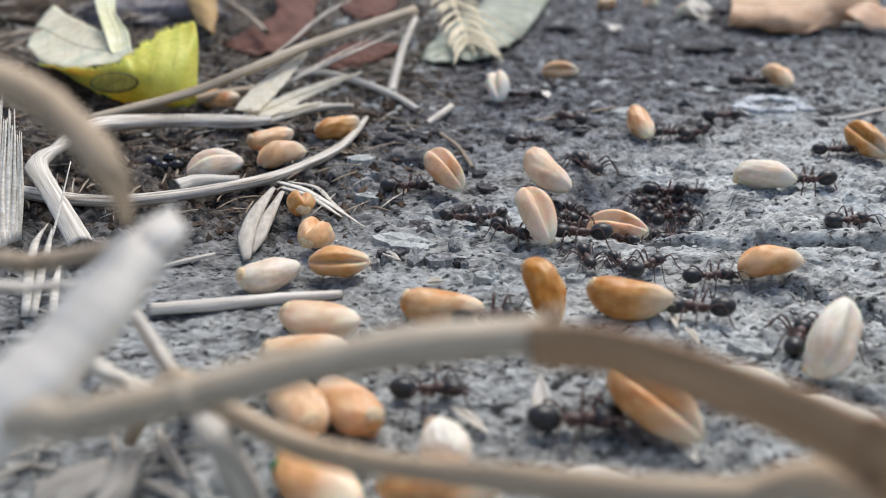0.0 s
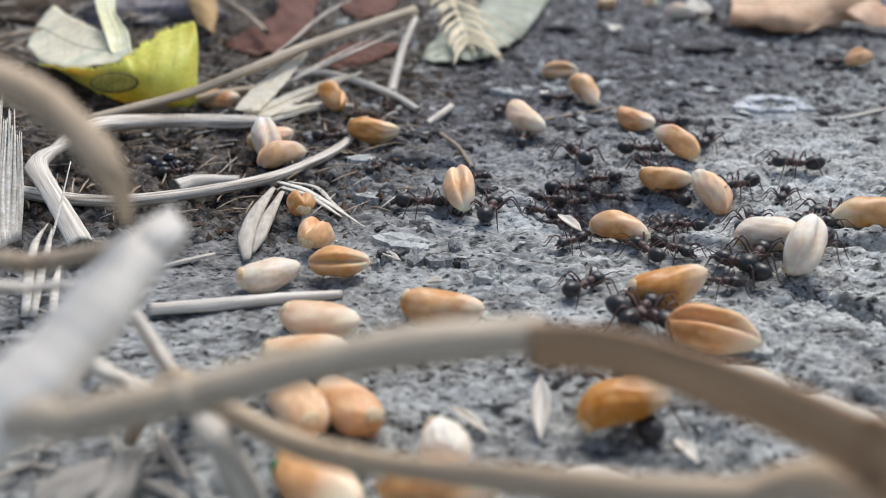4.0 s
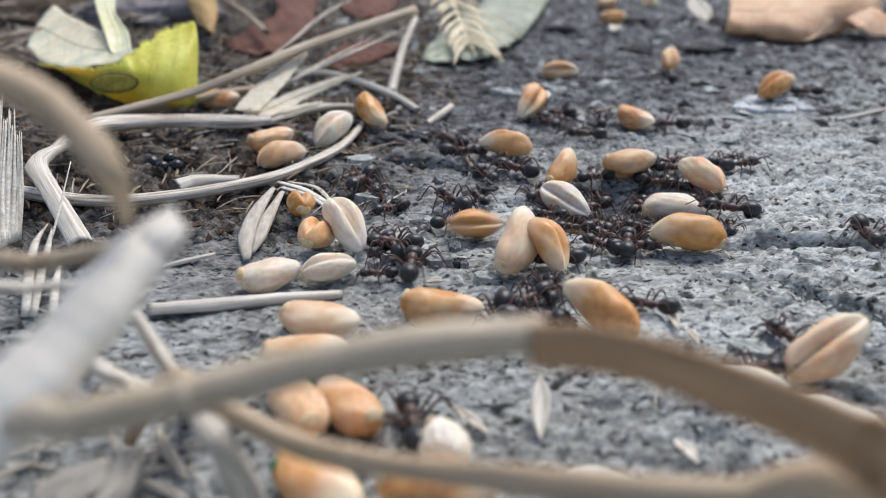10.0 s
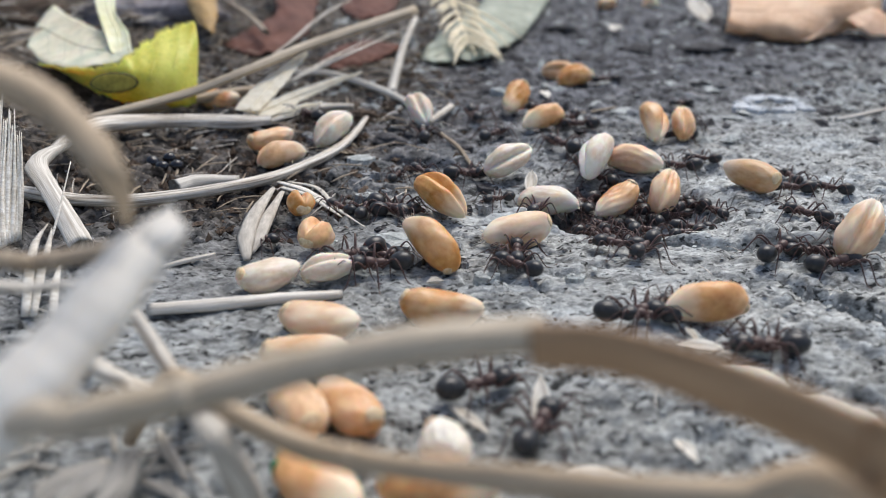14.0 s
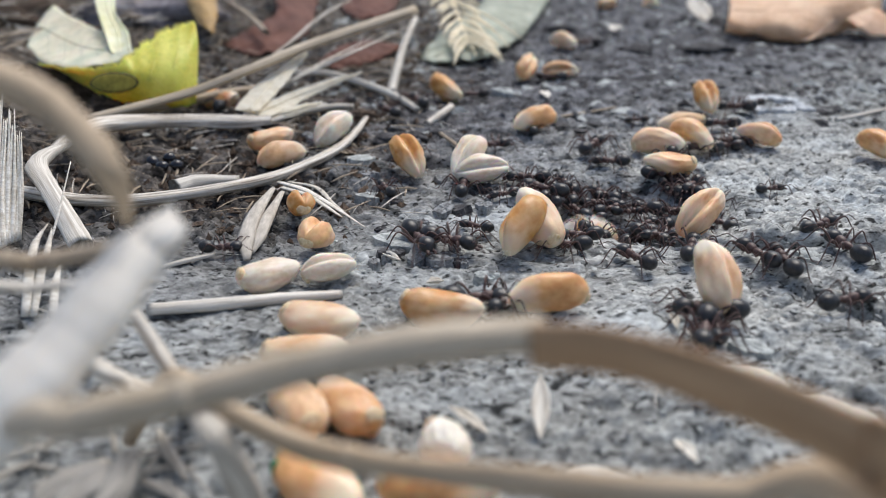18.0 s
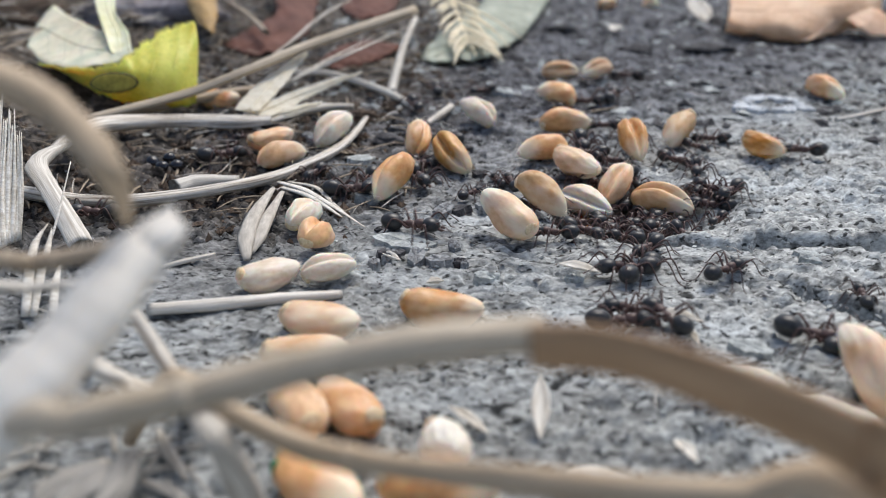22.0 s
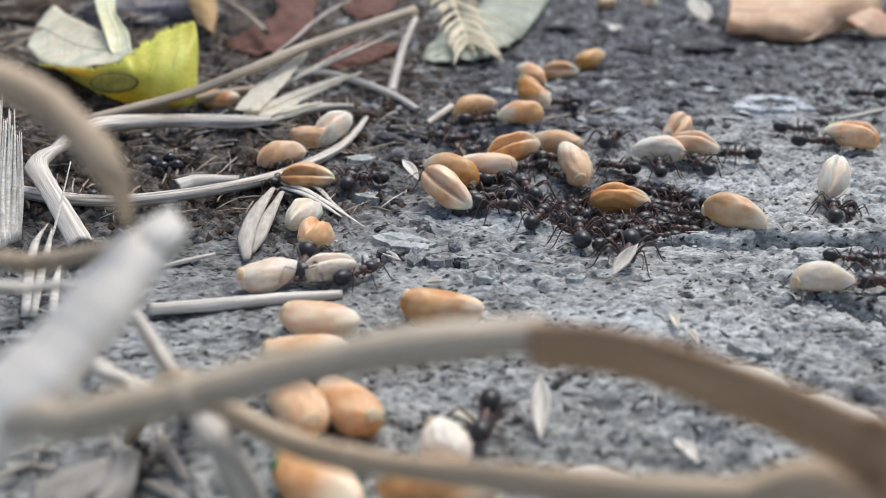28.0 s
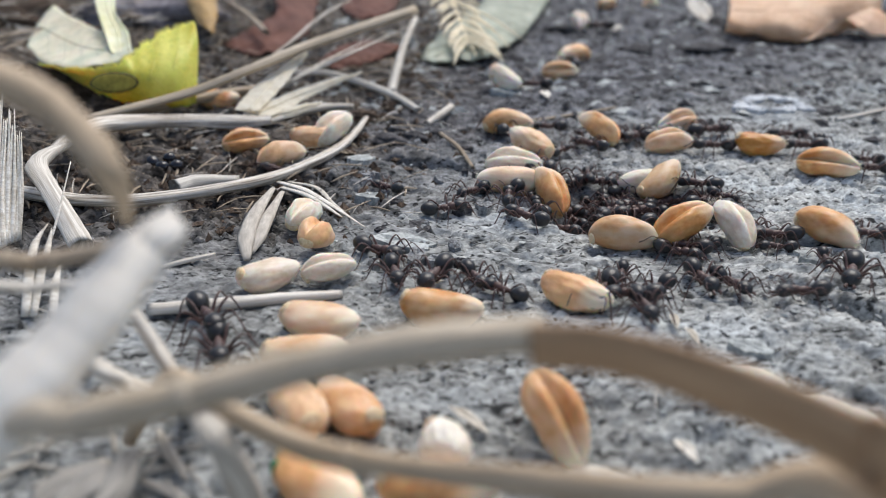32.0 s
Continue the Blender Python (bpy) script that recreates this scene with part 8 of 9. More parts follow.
    act(ANTS[47], (None, [(0.5, 5.6, 32.7), (1, 6.8, 43.5), (1.5, 5.6, 32.7)]), (None, [(2.4, 10.4, 32.7), (3, 12.9, 44.6), (6, 10.8, 49.1), (7, 13.1, 45.5), (7.7, 10.4, 32.7)]), (None, [(9.4, -1.9, 32.7), (10, -2.4, 45.2), (10.6, -1.9, 32.7)]), (None, [(13.4, 5.1, 32.7), (14, 6.4, 44.6), (17, 24.2, 59.3), (18, 21, 59.3), (19, 17.7, 59.3), (20, 26, 52.3), (21, 25.2, 55.8), (22, 28.3, 55.8), (23, 27.6, 54.2), (23.5, 38.3, 54.2)]), (GRAINS[77], [(28, 89.7, 148.9, -62, 0, 0), (29, 12.4, 148.9, -62, 0, 15), (30, 19.6, 155.4, -7, 0, 0), (31, 22.9, 165, 80, 0, -16), (32, 28.3, 179.9, 85, 0, -15)]))
    act(ANTS[48], (GRAINS[24], [(0.8, 15.5, 84.2, 55, -103, DOWN), (1.1, 15.5, 84.2, 55, -103, 0), (2, 28.1, 101.8, 55, -103, -24), (3, 28.3, 100.7, 99, -180, -24), (6, 29.5, 98.3, 188, -180, 1), (7, 16.3, 97, 157, -180, 0), (8, 13.6, 97.3, 146, -180, -2), (9, 2.2, 101.2, 132, 0, -19), (10, 7.7, 99.7, 162, -180, 0), (11, 12.2, 107.7, 174, -180, 0), (12, 14.3, 114, 223, 0, 18), (13, 14.2, 111.6, 199, 0, 1), (14, 13.4, 110.9, 211, 0, 6), (17, 7.3, 111.5, 137, -93, -10), (18, 12.2, 110.1, 211, 84, 6), (19, 15.2, 113.7, 212, 0, 10), (20, 14.7, 109.1, 151, 0, -1), (21, 12.6, 104.7, 188, 0, 0), (22, 12, 97.9, 197, 0, 1), (23, 12, 108.2, 148, 0, -1), (24, 8.2, 102.1, 233, 0, 22), (25, 11.2, 106.1, 257, 0, 24), (28, 10.5, 112.3, 190, 180, 0), (29, 12.5, 113.7, 174, 0, 0), (30, 15.5, 110.5, 172, 0, 0), (31, 20.1, 103.6, 184, 0, 0), (32, 20.1, 105.7, 132, 0, -16)]))
    act(ANTS[49], (None, [(0.8, 15.5, 84.2, 1), (1.1, 15.5, 84.2), (2, -13.2, 103.2), (3, -9.3, 91.8), (6, -5.5, 99.9), (7, -13.4, 105.5), (8, -3.4, 111.7), (9, -10.1, 120.1), (9.9, 15.5, 84.2), (10.2, 15.5, 84.2, 1)]), (None, [(10.8, 15.5, 84.2, 1), (11.1, 15.5, 84.2), (12, 29.1, 113.1), (13, 36.5, 106.7), (14, 66.8, 106.7)]), (None, [(15.9, 76.6, 124.7), (17, 54.6, 124.7), (18, 45.6, 123.2), (19, 38.9, 123.2), (20, 75.7, 123.2)]), (None, [(20.4, 41.3, 59.7), (21, 29.8, 59.7), (22, 34.9, 63.1), (23, 33.4, 69.6), (24, 36.7, 78.7), (25, 35.8, 85.7), (28, 42.3, 81.7), (29, 35.5, 81.7), (30, 34.5, 75.9), (31, 29.3, 73.3), (32, 24.6, 72)]))
    act(ANTS[50], (None, [(0.8, 15.5, 84.2, 1), (1.1, 15.5, 84.2), (2, -13.8, 155.8), (2.9, 15.5, 84.2), (3.2, 15.5, 84.2, 1)]), (None, [(6.8, 15.5, 84.2, 1), (7.1, 15.5, 84.2), (8, -4.1, 65.1), (9, 2, 66.2), (10, -3.2, 68.4), (11, 4.4, 68.4), (12, 3.9, 68.4), (13, -5.2, 67.3), (14, -5.7, 67.3), (17, -2.2, 67.9), (18, 0.9, 72.6), (19, 0.3, 66.2), (20, -7.7, 73.3), (21, -5.9, 70.8), (22, -3, 76.6), (23, 0.8, 65.1), (24, 2.3, 66.2), (25, 1.8, 67.9), (26.1, 15.5, 84.2), (26.4, 15.5, 84.2, 1)]), (GRAINS[71], [(26.4, 15.5, 84.2, -52, 0, DOWN), (26.7, 15.5, 84.2, -52, 0, 0), (28, -3.7, 90.4, -52, 0, 24), (28.9, 15.5, 84.2, -52, 0, 0), (29.2, 15.5, 84.2, -52, 0, DOWN)]), (None, [(29.8, 15.5, 84.2, 1), (30.1, 15.5, 84.2), (31, -19.7, 113.1), (32, -24, 120.1)]))
    act(ANTS[51], (GRAINS[27], [(2, -76.3, 124.2, 90, 180, 0), (3, -15.4, 124.2, 90, 180, -21), (6, -17.5, 111.8, 155, 180, -4), (7, -10.6, 120.7, 157, 180, -1), (8, -6.8, 120, 144, 180, -6), (8.9, 15.5, 84.2, 144, 180, 0), (9.2, 15.5, 84.2, 144, 180, DOWN)]), (None, [(9.8, 15.5, 84.2, 1), (10.1, 15.5, 84.2), (11, -21.8, 105.5), (11.9, 15.5, 84.2), (12.2, 15.5, 84.2, 1)]), (GRAINS[47], [(12.8, 15.5, 84.2, -41, -180, DOWN), (13.1, 15.5, 84.2, -41, -180, 0), (14, -0.2, 81.2, -41, -180, 22), (17, 3.2, 83.4, -34, -272, 11), (18, -4, 93.3, -57, -268, 24), (19, -9, 107.3, -66, -268, 23), (20, -7.2, 115.6, -108, -267, 21), (21, -8.2, 122.6, -135, -360, 10), (21.9, 15.5, 84.2, -135, -360, 0), (22.2, 15.5, 84.2, -135, -360, DOWN)]), (GRAINS[66], [(22.8, 15.5, 84.2, -33, 0, DOWN), (23.1, 15.5, 84.2, -33, 0, 0), (24, 10.3, 125.4, -33, 0, 1), (25, 10.4, 133.4, -47, 0, 6), (28, 13.1, 119.9, -58, 0, 18), (28.9, 15.5, 84.2, -58, 0, 0), (29.2, 15.5, 84.2, -58, 0, DOWN)]), (None, [(29.8, 15.5, 84.2, 1), (30.1, 15.5, 84.2), (31, -7.1, 72.6), (32, -5.4, 70.8)]))
    act(ANTS[52], (None, [(2.2, 15.5, 84.2, 1), (2.5, 15.5, 84.2), (3, 26.3, 83.4), (6, 21.6, 83.5), (7, 8.2, 84.4), (8, 7.8, 79.5), (9, 6.2, 73.3), (10, 8.4, 73.3), (11, 9.4, 73.3), (12, 8, 69.6), (13, 10.6, 69.6), (14, 6, 70.8), (17, 6.4, 75.2), (18, 3.1, 77.3), (19, 2, 78), (20, -6.1, 81.7), (21, -0.2, 78), (22, 3.4, 86.5), (23, 9.6, 86.7), (24, 12.8, 92.4), (25, 13.9, 90.8), (28, 13.4, 92.5), (29, 12.8, 92.4), (30, 10.5, 95.7), (31, 15.9, 91.2), (32, 17.1, 89.6)]))
    act(ANTS[53], (None, [(2.4, 52.4, 80.2), (3, 40.2, 80.2), (6, 39.9, 79.4), (7, 40.7, 78), (8, 35.5, 81.7), (9, 34.1, 80.9), (10, 40.8, 73.9), (11, 33.4, 77.3), (12, 28.3, 67.3), (13, 32, 67.9), (14, 34.8, 68.4), (17, 37.3, 68.4), (18, 37.3, 70.8), (19, 33.2, 81.7), (20, 33.9, 77.3), (21, 25.5, 67.9), (21.9, 15.5, 84.2), (22.2, 15.5, 84.2, 1)]), (GRAINS[67], [(23.1, 15.5, 84.2, -26, 60, DOWN), (23.4, 15.5, 84.2, -26, 60, 0), (24, 14.7, 76.3, -26, 60, 1), (25, 7.8, 80.7, -41, 5, 20), (28, 0.4, 83.6, -43, 5, 21), (29, 3, 83.7, -101, -92, 30), (29.9, 15.5, 84.2, -101, -92, 0), (30.2, 15.5, 84.2, -101, -92, DOWN)]))
    act(ANTS[54], (None, [(4.4, -55.4, 85.7), (6, -22.5, 85.7), (7, -23.7, 88.2), (8, -56.8, 88.2)]), (None, [(23, -74.9, 121.6), (24, -31.7, 121.6), (25, -28.2, 113.1), (28, -19.7, 95.7), (29, -15.1, 79.4), (29.9, 15.5, 84.2), (30.2, 15.5, 84.2, 1)]), (None, [(31.2, 15.5, 84.2, 1), (31.5, 15.5, 84.2), (32, 16.9, 93.7)]))
    act(ANTS[55], (None, [(4.5, -50.8, 77.3), (6, -21.5, 77.3), (7, -50.8, 77.3)]), (GRAINS[86], [(9.0, 15.5, 84.2, 24, 0, DOWN), (9.2, 15.5, 84.2, 24, 0, 0), (9.95, -9.9, 66.5, 24, 0, 0), (10.3, -9.9, 66.5, 24, 0, 0)]), (None, [(10.6, -4, 68), (11.4, 15.5, 84.2), (11.7, 15.5, 84.2, 1)]))
    act(ANTS[56], (None, [(5.6, 45.4, 67.3), (6, 36.8, 67.3), (7, 31.4, 59.3), (8, 21.3, 60.2), (9, 27, 52.6), (9.5, 37.4, 52.6)]), (None, [(10.2, 71.7, 115.8), (11, 55.9, 115.8), (11.8, 71.7, 115.8)]), (None, [(12.5, 54.9, 84.8), (13, 44.6, 84.8), (14, 42.6, 87.4), (17, 29.4, 91.3), (18, 27.9, 90.3), (19, 25.9, 87.8), (20, 24.6, 86.1), (21, 24.6, 86.1), (22, 18.6, 87.3), (23, 12.9, 82.9), (24, 8.2, 77.3), (25, 3, 73.3), (28, 3.2, 90), (29, 2.7, 80.2), (30, 0.8, 71.4), (31, 2.3, 66.2), (32, 2.8, 66.2)]))
    act(ANTS[57], (GRAINS[32], [(6.1, 92, 153, -27, 0, 0), (7, 77.6, 153, -27, 0, 0), (8, 75.5, 160.3, -25, 0, 0), (9, 95.9, 160.3, -25, 0, 0)]), (None, [(11, 40.3, 57.9), (12, 18, 57.9), (13, 18.5, 57.9), (14, 16.3, 58.4), (17, 29.7, 56.2), (18, 32.7, 61.1), (18.5, 42, 61.1)]), (None, [(19.5, 37, 51.9), (20, 27.9, 51.9), (21, 27, 52.6), (22, 31.3, 55.8), (23, 29.1, 52.6), (24, 17.5, 44), (25, 5.7, 45.2), (28, 3.2, 45.5), (28.6, 2.5, 32.7)]), (GRAINS[79], [(29.5, 13.7, 32.7, -36, 0, 0), (30, 16, 41.1, -36, 0, 10), (30.5, 13.7, 32.7, -36, 0, 0)]), (GRAINS[85], [(31.4, 5.8, 32.7, -56, 83, 0), (32, 7, 42.7, -56, 83, 41)]))
    act(ANTS[58], (None, [(6.4, 58.2, 90.9), (7, 45.3, 90.9), (8, 35.3, 91.8), (9, 26.8, 99.9), (10, 18.5, 106.7), (11, 19.6, 102.1), (12, 16.3, 104.3), (13, 19.5, 97.7), (14, 16.3, 94.2), (17, 24.7, 93.1), (18, 25.9, 92.8), (19, 24.4, 94.9), (20, 24.6, 95.8), (21, 25.2, 95.7), (22, 28.1, 96.7), (23, 24.8, 90), (24, 24.4, 91.6), (25, 27.1, 92.6), (28, 20.3, 94.5), (29, 19.9, 95.8), (30, 24.1, 99.9), (31, 22.5, 98.8), (32, 18.1, 102.1)]))
    act(ANTS[59], (None, [(6.4, 12.8, 32.7), (7, 15.8, 44.3), (7.6, 12.8, 32.7)]), (None, [(8.4, 15.5, 84.2, 1), (8.7, 15.5, 84.2), (9.5, -4.5, 67)]), (GRAINS[15], [(9.7, -9.1, 67.0, 6, 0, 0), (10.3, 15.5, 84.2, 6, 0, 0), (10.6, 15.5, 84.2, 6, 0, DOWN)]))
    act(ANTS[60], (None, [(6.5, 58.2, 90.9), (7, 48.5, 90.9), (8, 41.4, 81.7), (8.6, 53.2, 81.7)]), (GRAINS[38], [(9, 110, 186.2, 27, 0, 0), (10, 36.5, 186.2, 27, 0, -1), (11, 28.6, 182, -9, 0, 0), (12, 21.2, 184.6, -7, 0, 0), (12.9, 15.5, 84.2, -7, 0, 0), (13.2, 15.5, 84.2, -7, 0, DOWN)]), (None, [(19.8, 15.5, 84.2, 1), (20.1, 15.5, 84.2), (21, 7.6, 131.4), (22, 5.8, 129.7), (23, 3.1, 129.7), (24, 5.7, 128), (25, 5.8, 129.7), (28, -0.3, 106.7), (29, -1.6, 96.7), (30, 0.4, 85.7), (31, -5.5, 80.9), (32, 0.6, 81.7)]))
    act(ANTS[61], (None, [(6.6, 37.4, 52.6), (7, 32, 52.6), (8, 30.7, 52.6), (9, 31.1, 55.4), (10, 26.1, 55.8), (11, 29.7, 60.7), (12, 36.3, 66.2), (13, 36.3, 70.8), (14, 38.7, 75.2), (17, 27.7, 76.9), (18, 20.4, 78.9), (19, 16.3, 72.7), (20, 18.8, 63.1), (21, 17.7, 62.6), (22, 14.4, 59.7), (23, 12.6, 63.1), (24, 5.6, 61.6), (25, 4.9, 49.1), (25.8, 3.7, 32.7)]))
    act(ANTS[62], (None, [(6.8, 15.5, 84.2, 1), (7.1, 15.5, 84.2), (8, -1.4, 80.9), (9, 1.7, 77.3), (10, 1.2, 78), (11, 8.5, 81.1), (12, 0.4, 85.7), (13, 3.6, 90), (14, -2.9, 93.7), (17, 6.7, 99.9), (18, 12.5, 109.2), (19, 7.6, 115.8), (19.9, 15.5, 84.2), (20.2, 15.5, 84.2, 1)]), (None, [(20.8, 15.5, 84.2, 1), (21.1, 15.5, 84.2), (22, 16.8, 120.1), (23, 18.5, 120.1), (24, 17.7, 120.1), (25, 16.8, 120.1), (28, 18.5, 120.1), (29, 6.2, 120.1), (30, -7, 123.2), (30.9, 15.5, 84.2), (31.2, 15.5, 84.2, 1)]))
    act(ANTS[63], (GRAINS[33], [(7, 102.7, 172.8, 39, 0, 0), (8, 31.2, 172.8, 39, 0, -5), (9, 29.7, 174, -10, 0, 0), (9.9, 15.5, 84.2, -10, 0, 0), (10.2, 15.5, 84.2, -10, 0, DOWN)]), (None, [(10.8, 15.5, 84.2, 1), (11.1, 15.5, 84.2), (12, 18.1, 63.1), (13, 27.9, 60.2), (14, 19.1, 60.7), (17, 19.9, 62.6), (18, 17.9, 70.2), (19, 14.1, 72), (20, 17.8, 74.9), (21, 23, 67.9), (22, 24.8, 67.3), (23, 27, 69.6), (24, 25.4, 64.6), (25, 21.4, 72), (28, 24.3, 84.8), (29, 20.2, 89.1), (30, 21.9, 92), (31, 19.8, 90.8), (32, 21.2, 91.8)]))
    act(ANTS[64], (GRAINS[34], [(7, 56.3, 87.5, -35, 180, 0), (8, 39.1, 87.5, -35, 180, 0), (8.9, 15.5, 84.2, -35, 180, 0), (9.2, 15.5, 84.2, -35, 180, DOWN)]), (None, [(9.8, 15.5, 84.2, 1), (10.1, 15.5, 84.2), (11, -14, 104.3), (12, -16.1, 93.7), (13, -27.8, 95.7), (14, -60.8, 95.7)]), (None, [(19.2, -50.8, 77.3), (20, -34.9, 77.3), (21, -35.2, 78), (22, -36, 80.2), (22.8, -52.4, 80.2)]), (None, [(23, -89.8, 149), (24, -69.2, 149), (25, -89.8, 149)]), (None, [(28, -41, 59.3), (29, -21.4, 59.3), (30, -20.7, 67.3), (31, -20.3, 67.9), (32, -16.8, 55)]))
    act(ANTS[65], (None, [(7, -91, 151.2), (8, -38.6, 151.2), (9, -91, 151.2)]), (None, [(13, -48.6, 73.3), (14, -17.4, 73.3), (17, -21.5, 75.9), (18, -20.3, 72), (19, -7.5, 77.3), (20, -9.4, 79.4), (21, -8.4, 81.7), (22, -11.5, 88.2), (23, -12.1, 88.2), (24, -8.5, 89.1), (25, -13.7, 98.8), (28, -3, 95.7), (29, 5.3, 93.7), (30, 4.4, 95.7), (31, -3.3, 85.7), (32, -6.5, 88.2)]))
    act(ANTS[66], (None, [(7, -93.5, 155.8), (8, -35.5, 155.8), (9, -93.5, 155.8)]), (None, [(20, -74.9, 121.6), (21, -25.9, 121.6), (22, -26, 107.9), (23, -67.5, 107.9)]), (None, [(24, -39.1, 55.8), (25, -18.7, 55.8), (28, -18.2, 41.8), (28.5, -15.3, 32.7)]))
    act(ANTS[67], (None, [(7, -43.4, 63.6), (8, -18.8, 63.6), (9, -43.4, 63.6)]), (None, [(22, -48, 72), (23, -15.5, 72), (24, -6, 64.1), (25, -7.4, 66.2), (28, -6.9, 66.2), (29, 3.1, 75.9), (30, 10.4, 68.4), (31, 5.9, 62.6), (32, 4.8, 63.6)]))
    act(ANTS[68], (None, [(7, -38.5, 54.6), (8, -16.3, 54.6), (9, -38.5, 54.6)]), (None, [(23, -93.5, 155.8), (24, -68.5, 155.8), (25, -93.5, 155.8)]), (None, [(28.6, -52, 79.4), (29, -43.8, 79.4), (29.4, -52, 79.4)]))
    act(ANTS[69], (GRAINS[35], [(8, 100.2, 168.3, -15, 0, 0), (9, 44.9, 168.3, -15, 0, 0), (10, 100.2, 168.3, -15, 0, 0)]), (GRAINS[41], [(10.1, 47.2, 70.7, -50, 180, 0), (11, 32.4, 70.7, -50, 180, 8), (11.9, 15.5, 84.2, -50, 180, 0), (12.2, 15.5, 84.2, -50, 180, DOWN)]), (None, [(12.8, 15.5, 84.2, 1), (13.1, 15.5, 84.2), (14, -19.3, 115.8), (17, -28.6, 113.1), (18, -31.4, 120.1), (19, -27.9, 117.2), (20, -72.5, 117.2)]), (None, [(21, -62.5, 98.8), (22, -26.5, 98.8), (23, -62.5, 98.8)]), (None, [(24, -43.7, 64.1), (25, -14.1, 64.1), (28, -12.5, 67.9), (29, -23.9, 63.1), (30, -22.5, 64.1), (31, -20.9, 64.1), (32, -18.5, 58.4)]))
    act(ANTS[70], (GRAINS[36], [(8, 51, 77.7, -20, -6, 0), (9, 30.3, 77.7, -20, -6, 0), (9.9, 15.5, 84.2, -20, -6, 0), (10.2, 15.5, 84.2, -20, -6, DOWN)]), (GRAINS[43], [(11.1, 15.5, 84.2, -45, -177, DOWN), (11.4, 15.5, 84.2, -45, -177, 0), (12, 18.5, 94.1, -45, -177, 16), (13, 18.5, 94.1, -45, -177, 16), (14, 17.7, 93.5, -113, -98, 27), (17, 11, 98.5, -186, -98, 0), (17.9, 15.5, 84.2, -186, -98, 0), (18.2, 15.5, 84.2, -186, -98, DOWN)]), (None, [(18.8, 15.5, 84.2, 1), (19.1, 15.5, 84.2), (20, -10.7, 107.9), (20.9, 15.5, 84.2), (21.2, 15.5, 84.2, 1)]))
    act(ANTS[71], (GRAINS[37], [(8, 82.6, 135.8, 54, 0, 0), (9, 61.5, 135.8, 54, 0, -19), (10, 50.9, 128.1, 32, 0, -17), (11, 45.2, 133.7, -19, 0, 0), (12, 37.5, 136.3, -15, 0, 0), (13, 30.7, 134.3, 5, 0, 0), (14, 21.2, 134.8, 22, 0, -1), (17, 11.1, 125.9, 95, 0, -21), (17.9, 15.5, 84.2, 95, 0, 0), (18.2, 15.5, 84.2, 95, 0, DOWN)]), (None, [(18.8, 15.5, 84.2, 1), (19.1, 15.5, 84.2), (20, -12.8, 99.9), (20.9, 15.5, 84.2), (21.2, 15.5, 84.2, 1)]))
    act(ANTS[72], (None, [(8.2, 68.1, 109.2), (9, 52.3, 109.2), (9.8, 68.1, 109.2)]), (None, [(10, 69.5, 111.7), (11, 50.3, 111.7), (12, 69.5, 111.7)]), (GRAINS[46], [(12.4, 36.9, 51.7, -24, 68, 0), (13, 27.7, 51.7, -24, 68, 0), (14, 19.2, 53.8, -17, 0, 0), (15.2, 38.1, 53.8, -17, 0, 0)]), (GRAINS[50], [(15.3, 73.7, 119.4, -97, 0, 0), (17, 47.2, 119.4, -97, 0, 22), (18, 37.7, 119.5, -86, 0, 21), (19, 34, 124.2, -99, 0, 21), (20, 27.7, 114.2, -155, 0, 6), (21, 24.6, 109.4, -80, 79, 22), (22, 22.9, 98.3, -86, 79, 25), (23, 19, 96.3, -80, 0, 25), (24, 24.5, 94.4, -27, 175, 0), (25, 22.5, 91.8, 16, 353, -4), (28, 19.6, 87.5, -12, 353, 0), (29, 23.2, 88.3, 8, 353, -2), (30, 26.4, 85.3, -47, 328, 7), (31, 25.7, 82.7, -48, 324, 17), (32, 22.8, 74, 24, 435, -23)]))
    act(ANTS[73], (GRAINS[39], [(9, 86.1, 142.2, 69, -104, 0), (10, 37.9, 142.2, 69, -104, -19), (11, 38.8, 129.8, 134, -104, -1), (12, 29.2, 123, 224, -104, 18), (13, 33.3, 119.2, 137, -104, -1), (14, 31.4, 108, 89, 76, -24), (17, 39.7, 114.9, 135, 180, -1), (18, 40.1, 104.1, 135, 180, -1), (19, 41.2, 95.8, 134, 250, -1), (20, 35.8, 88, 159, 71, 0), (20.9, 15.5, 84.2, 159, 71, 0), (21.2, 15.5, 84.2, 159, 71, DOWN)]))
    act(ANTS[74], (None, [(9.8, 15.5, 84.2, 1), (10.1, 15.5, 84.2), (11, 23.3, 129.7), (11.9, 15.5, 84.2), (12.2, 15.5, 84.2, 1)]))
    act(ANTS[75], (None, [(11.5, 38.3, 54.2), (12, 28, 54.2), (13, 30.7, 55.4), (14, 24.8, 54.6), (17, 31.4, 53.8), (17.4, 38.1, 53.8)]), (None, [(18, 65.5, 104.3), (19, 41.6, 104.3), (20, 38.6, 97.7), (21, 30.3, 94.7), (22, 30, 93.7), (23, 25.7, 83), (24, 28.2, 88.7), (25, 29.7, 87.6), (28, 21.9, 87.9), (29, 16.3, 84.7), (30, 23, 84.2), (31, 28.3, 86.6), (32, 28.4, 87)]))
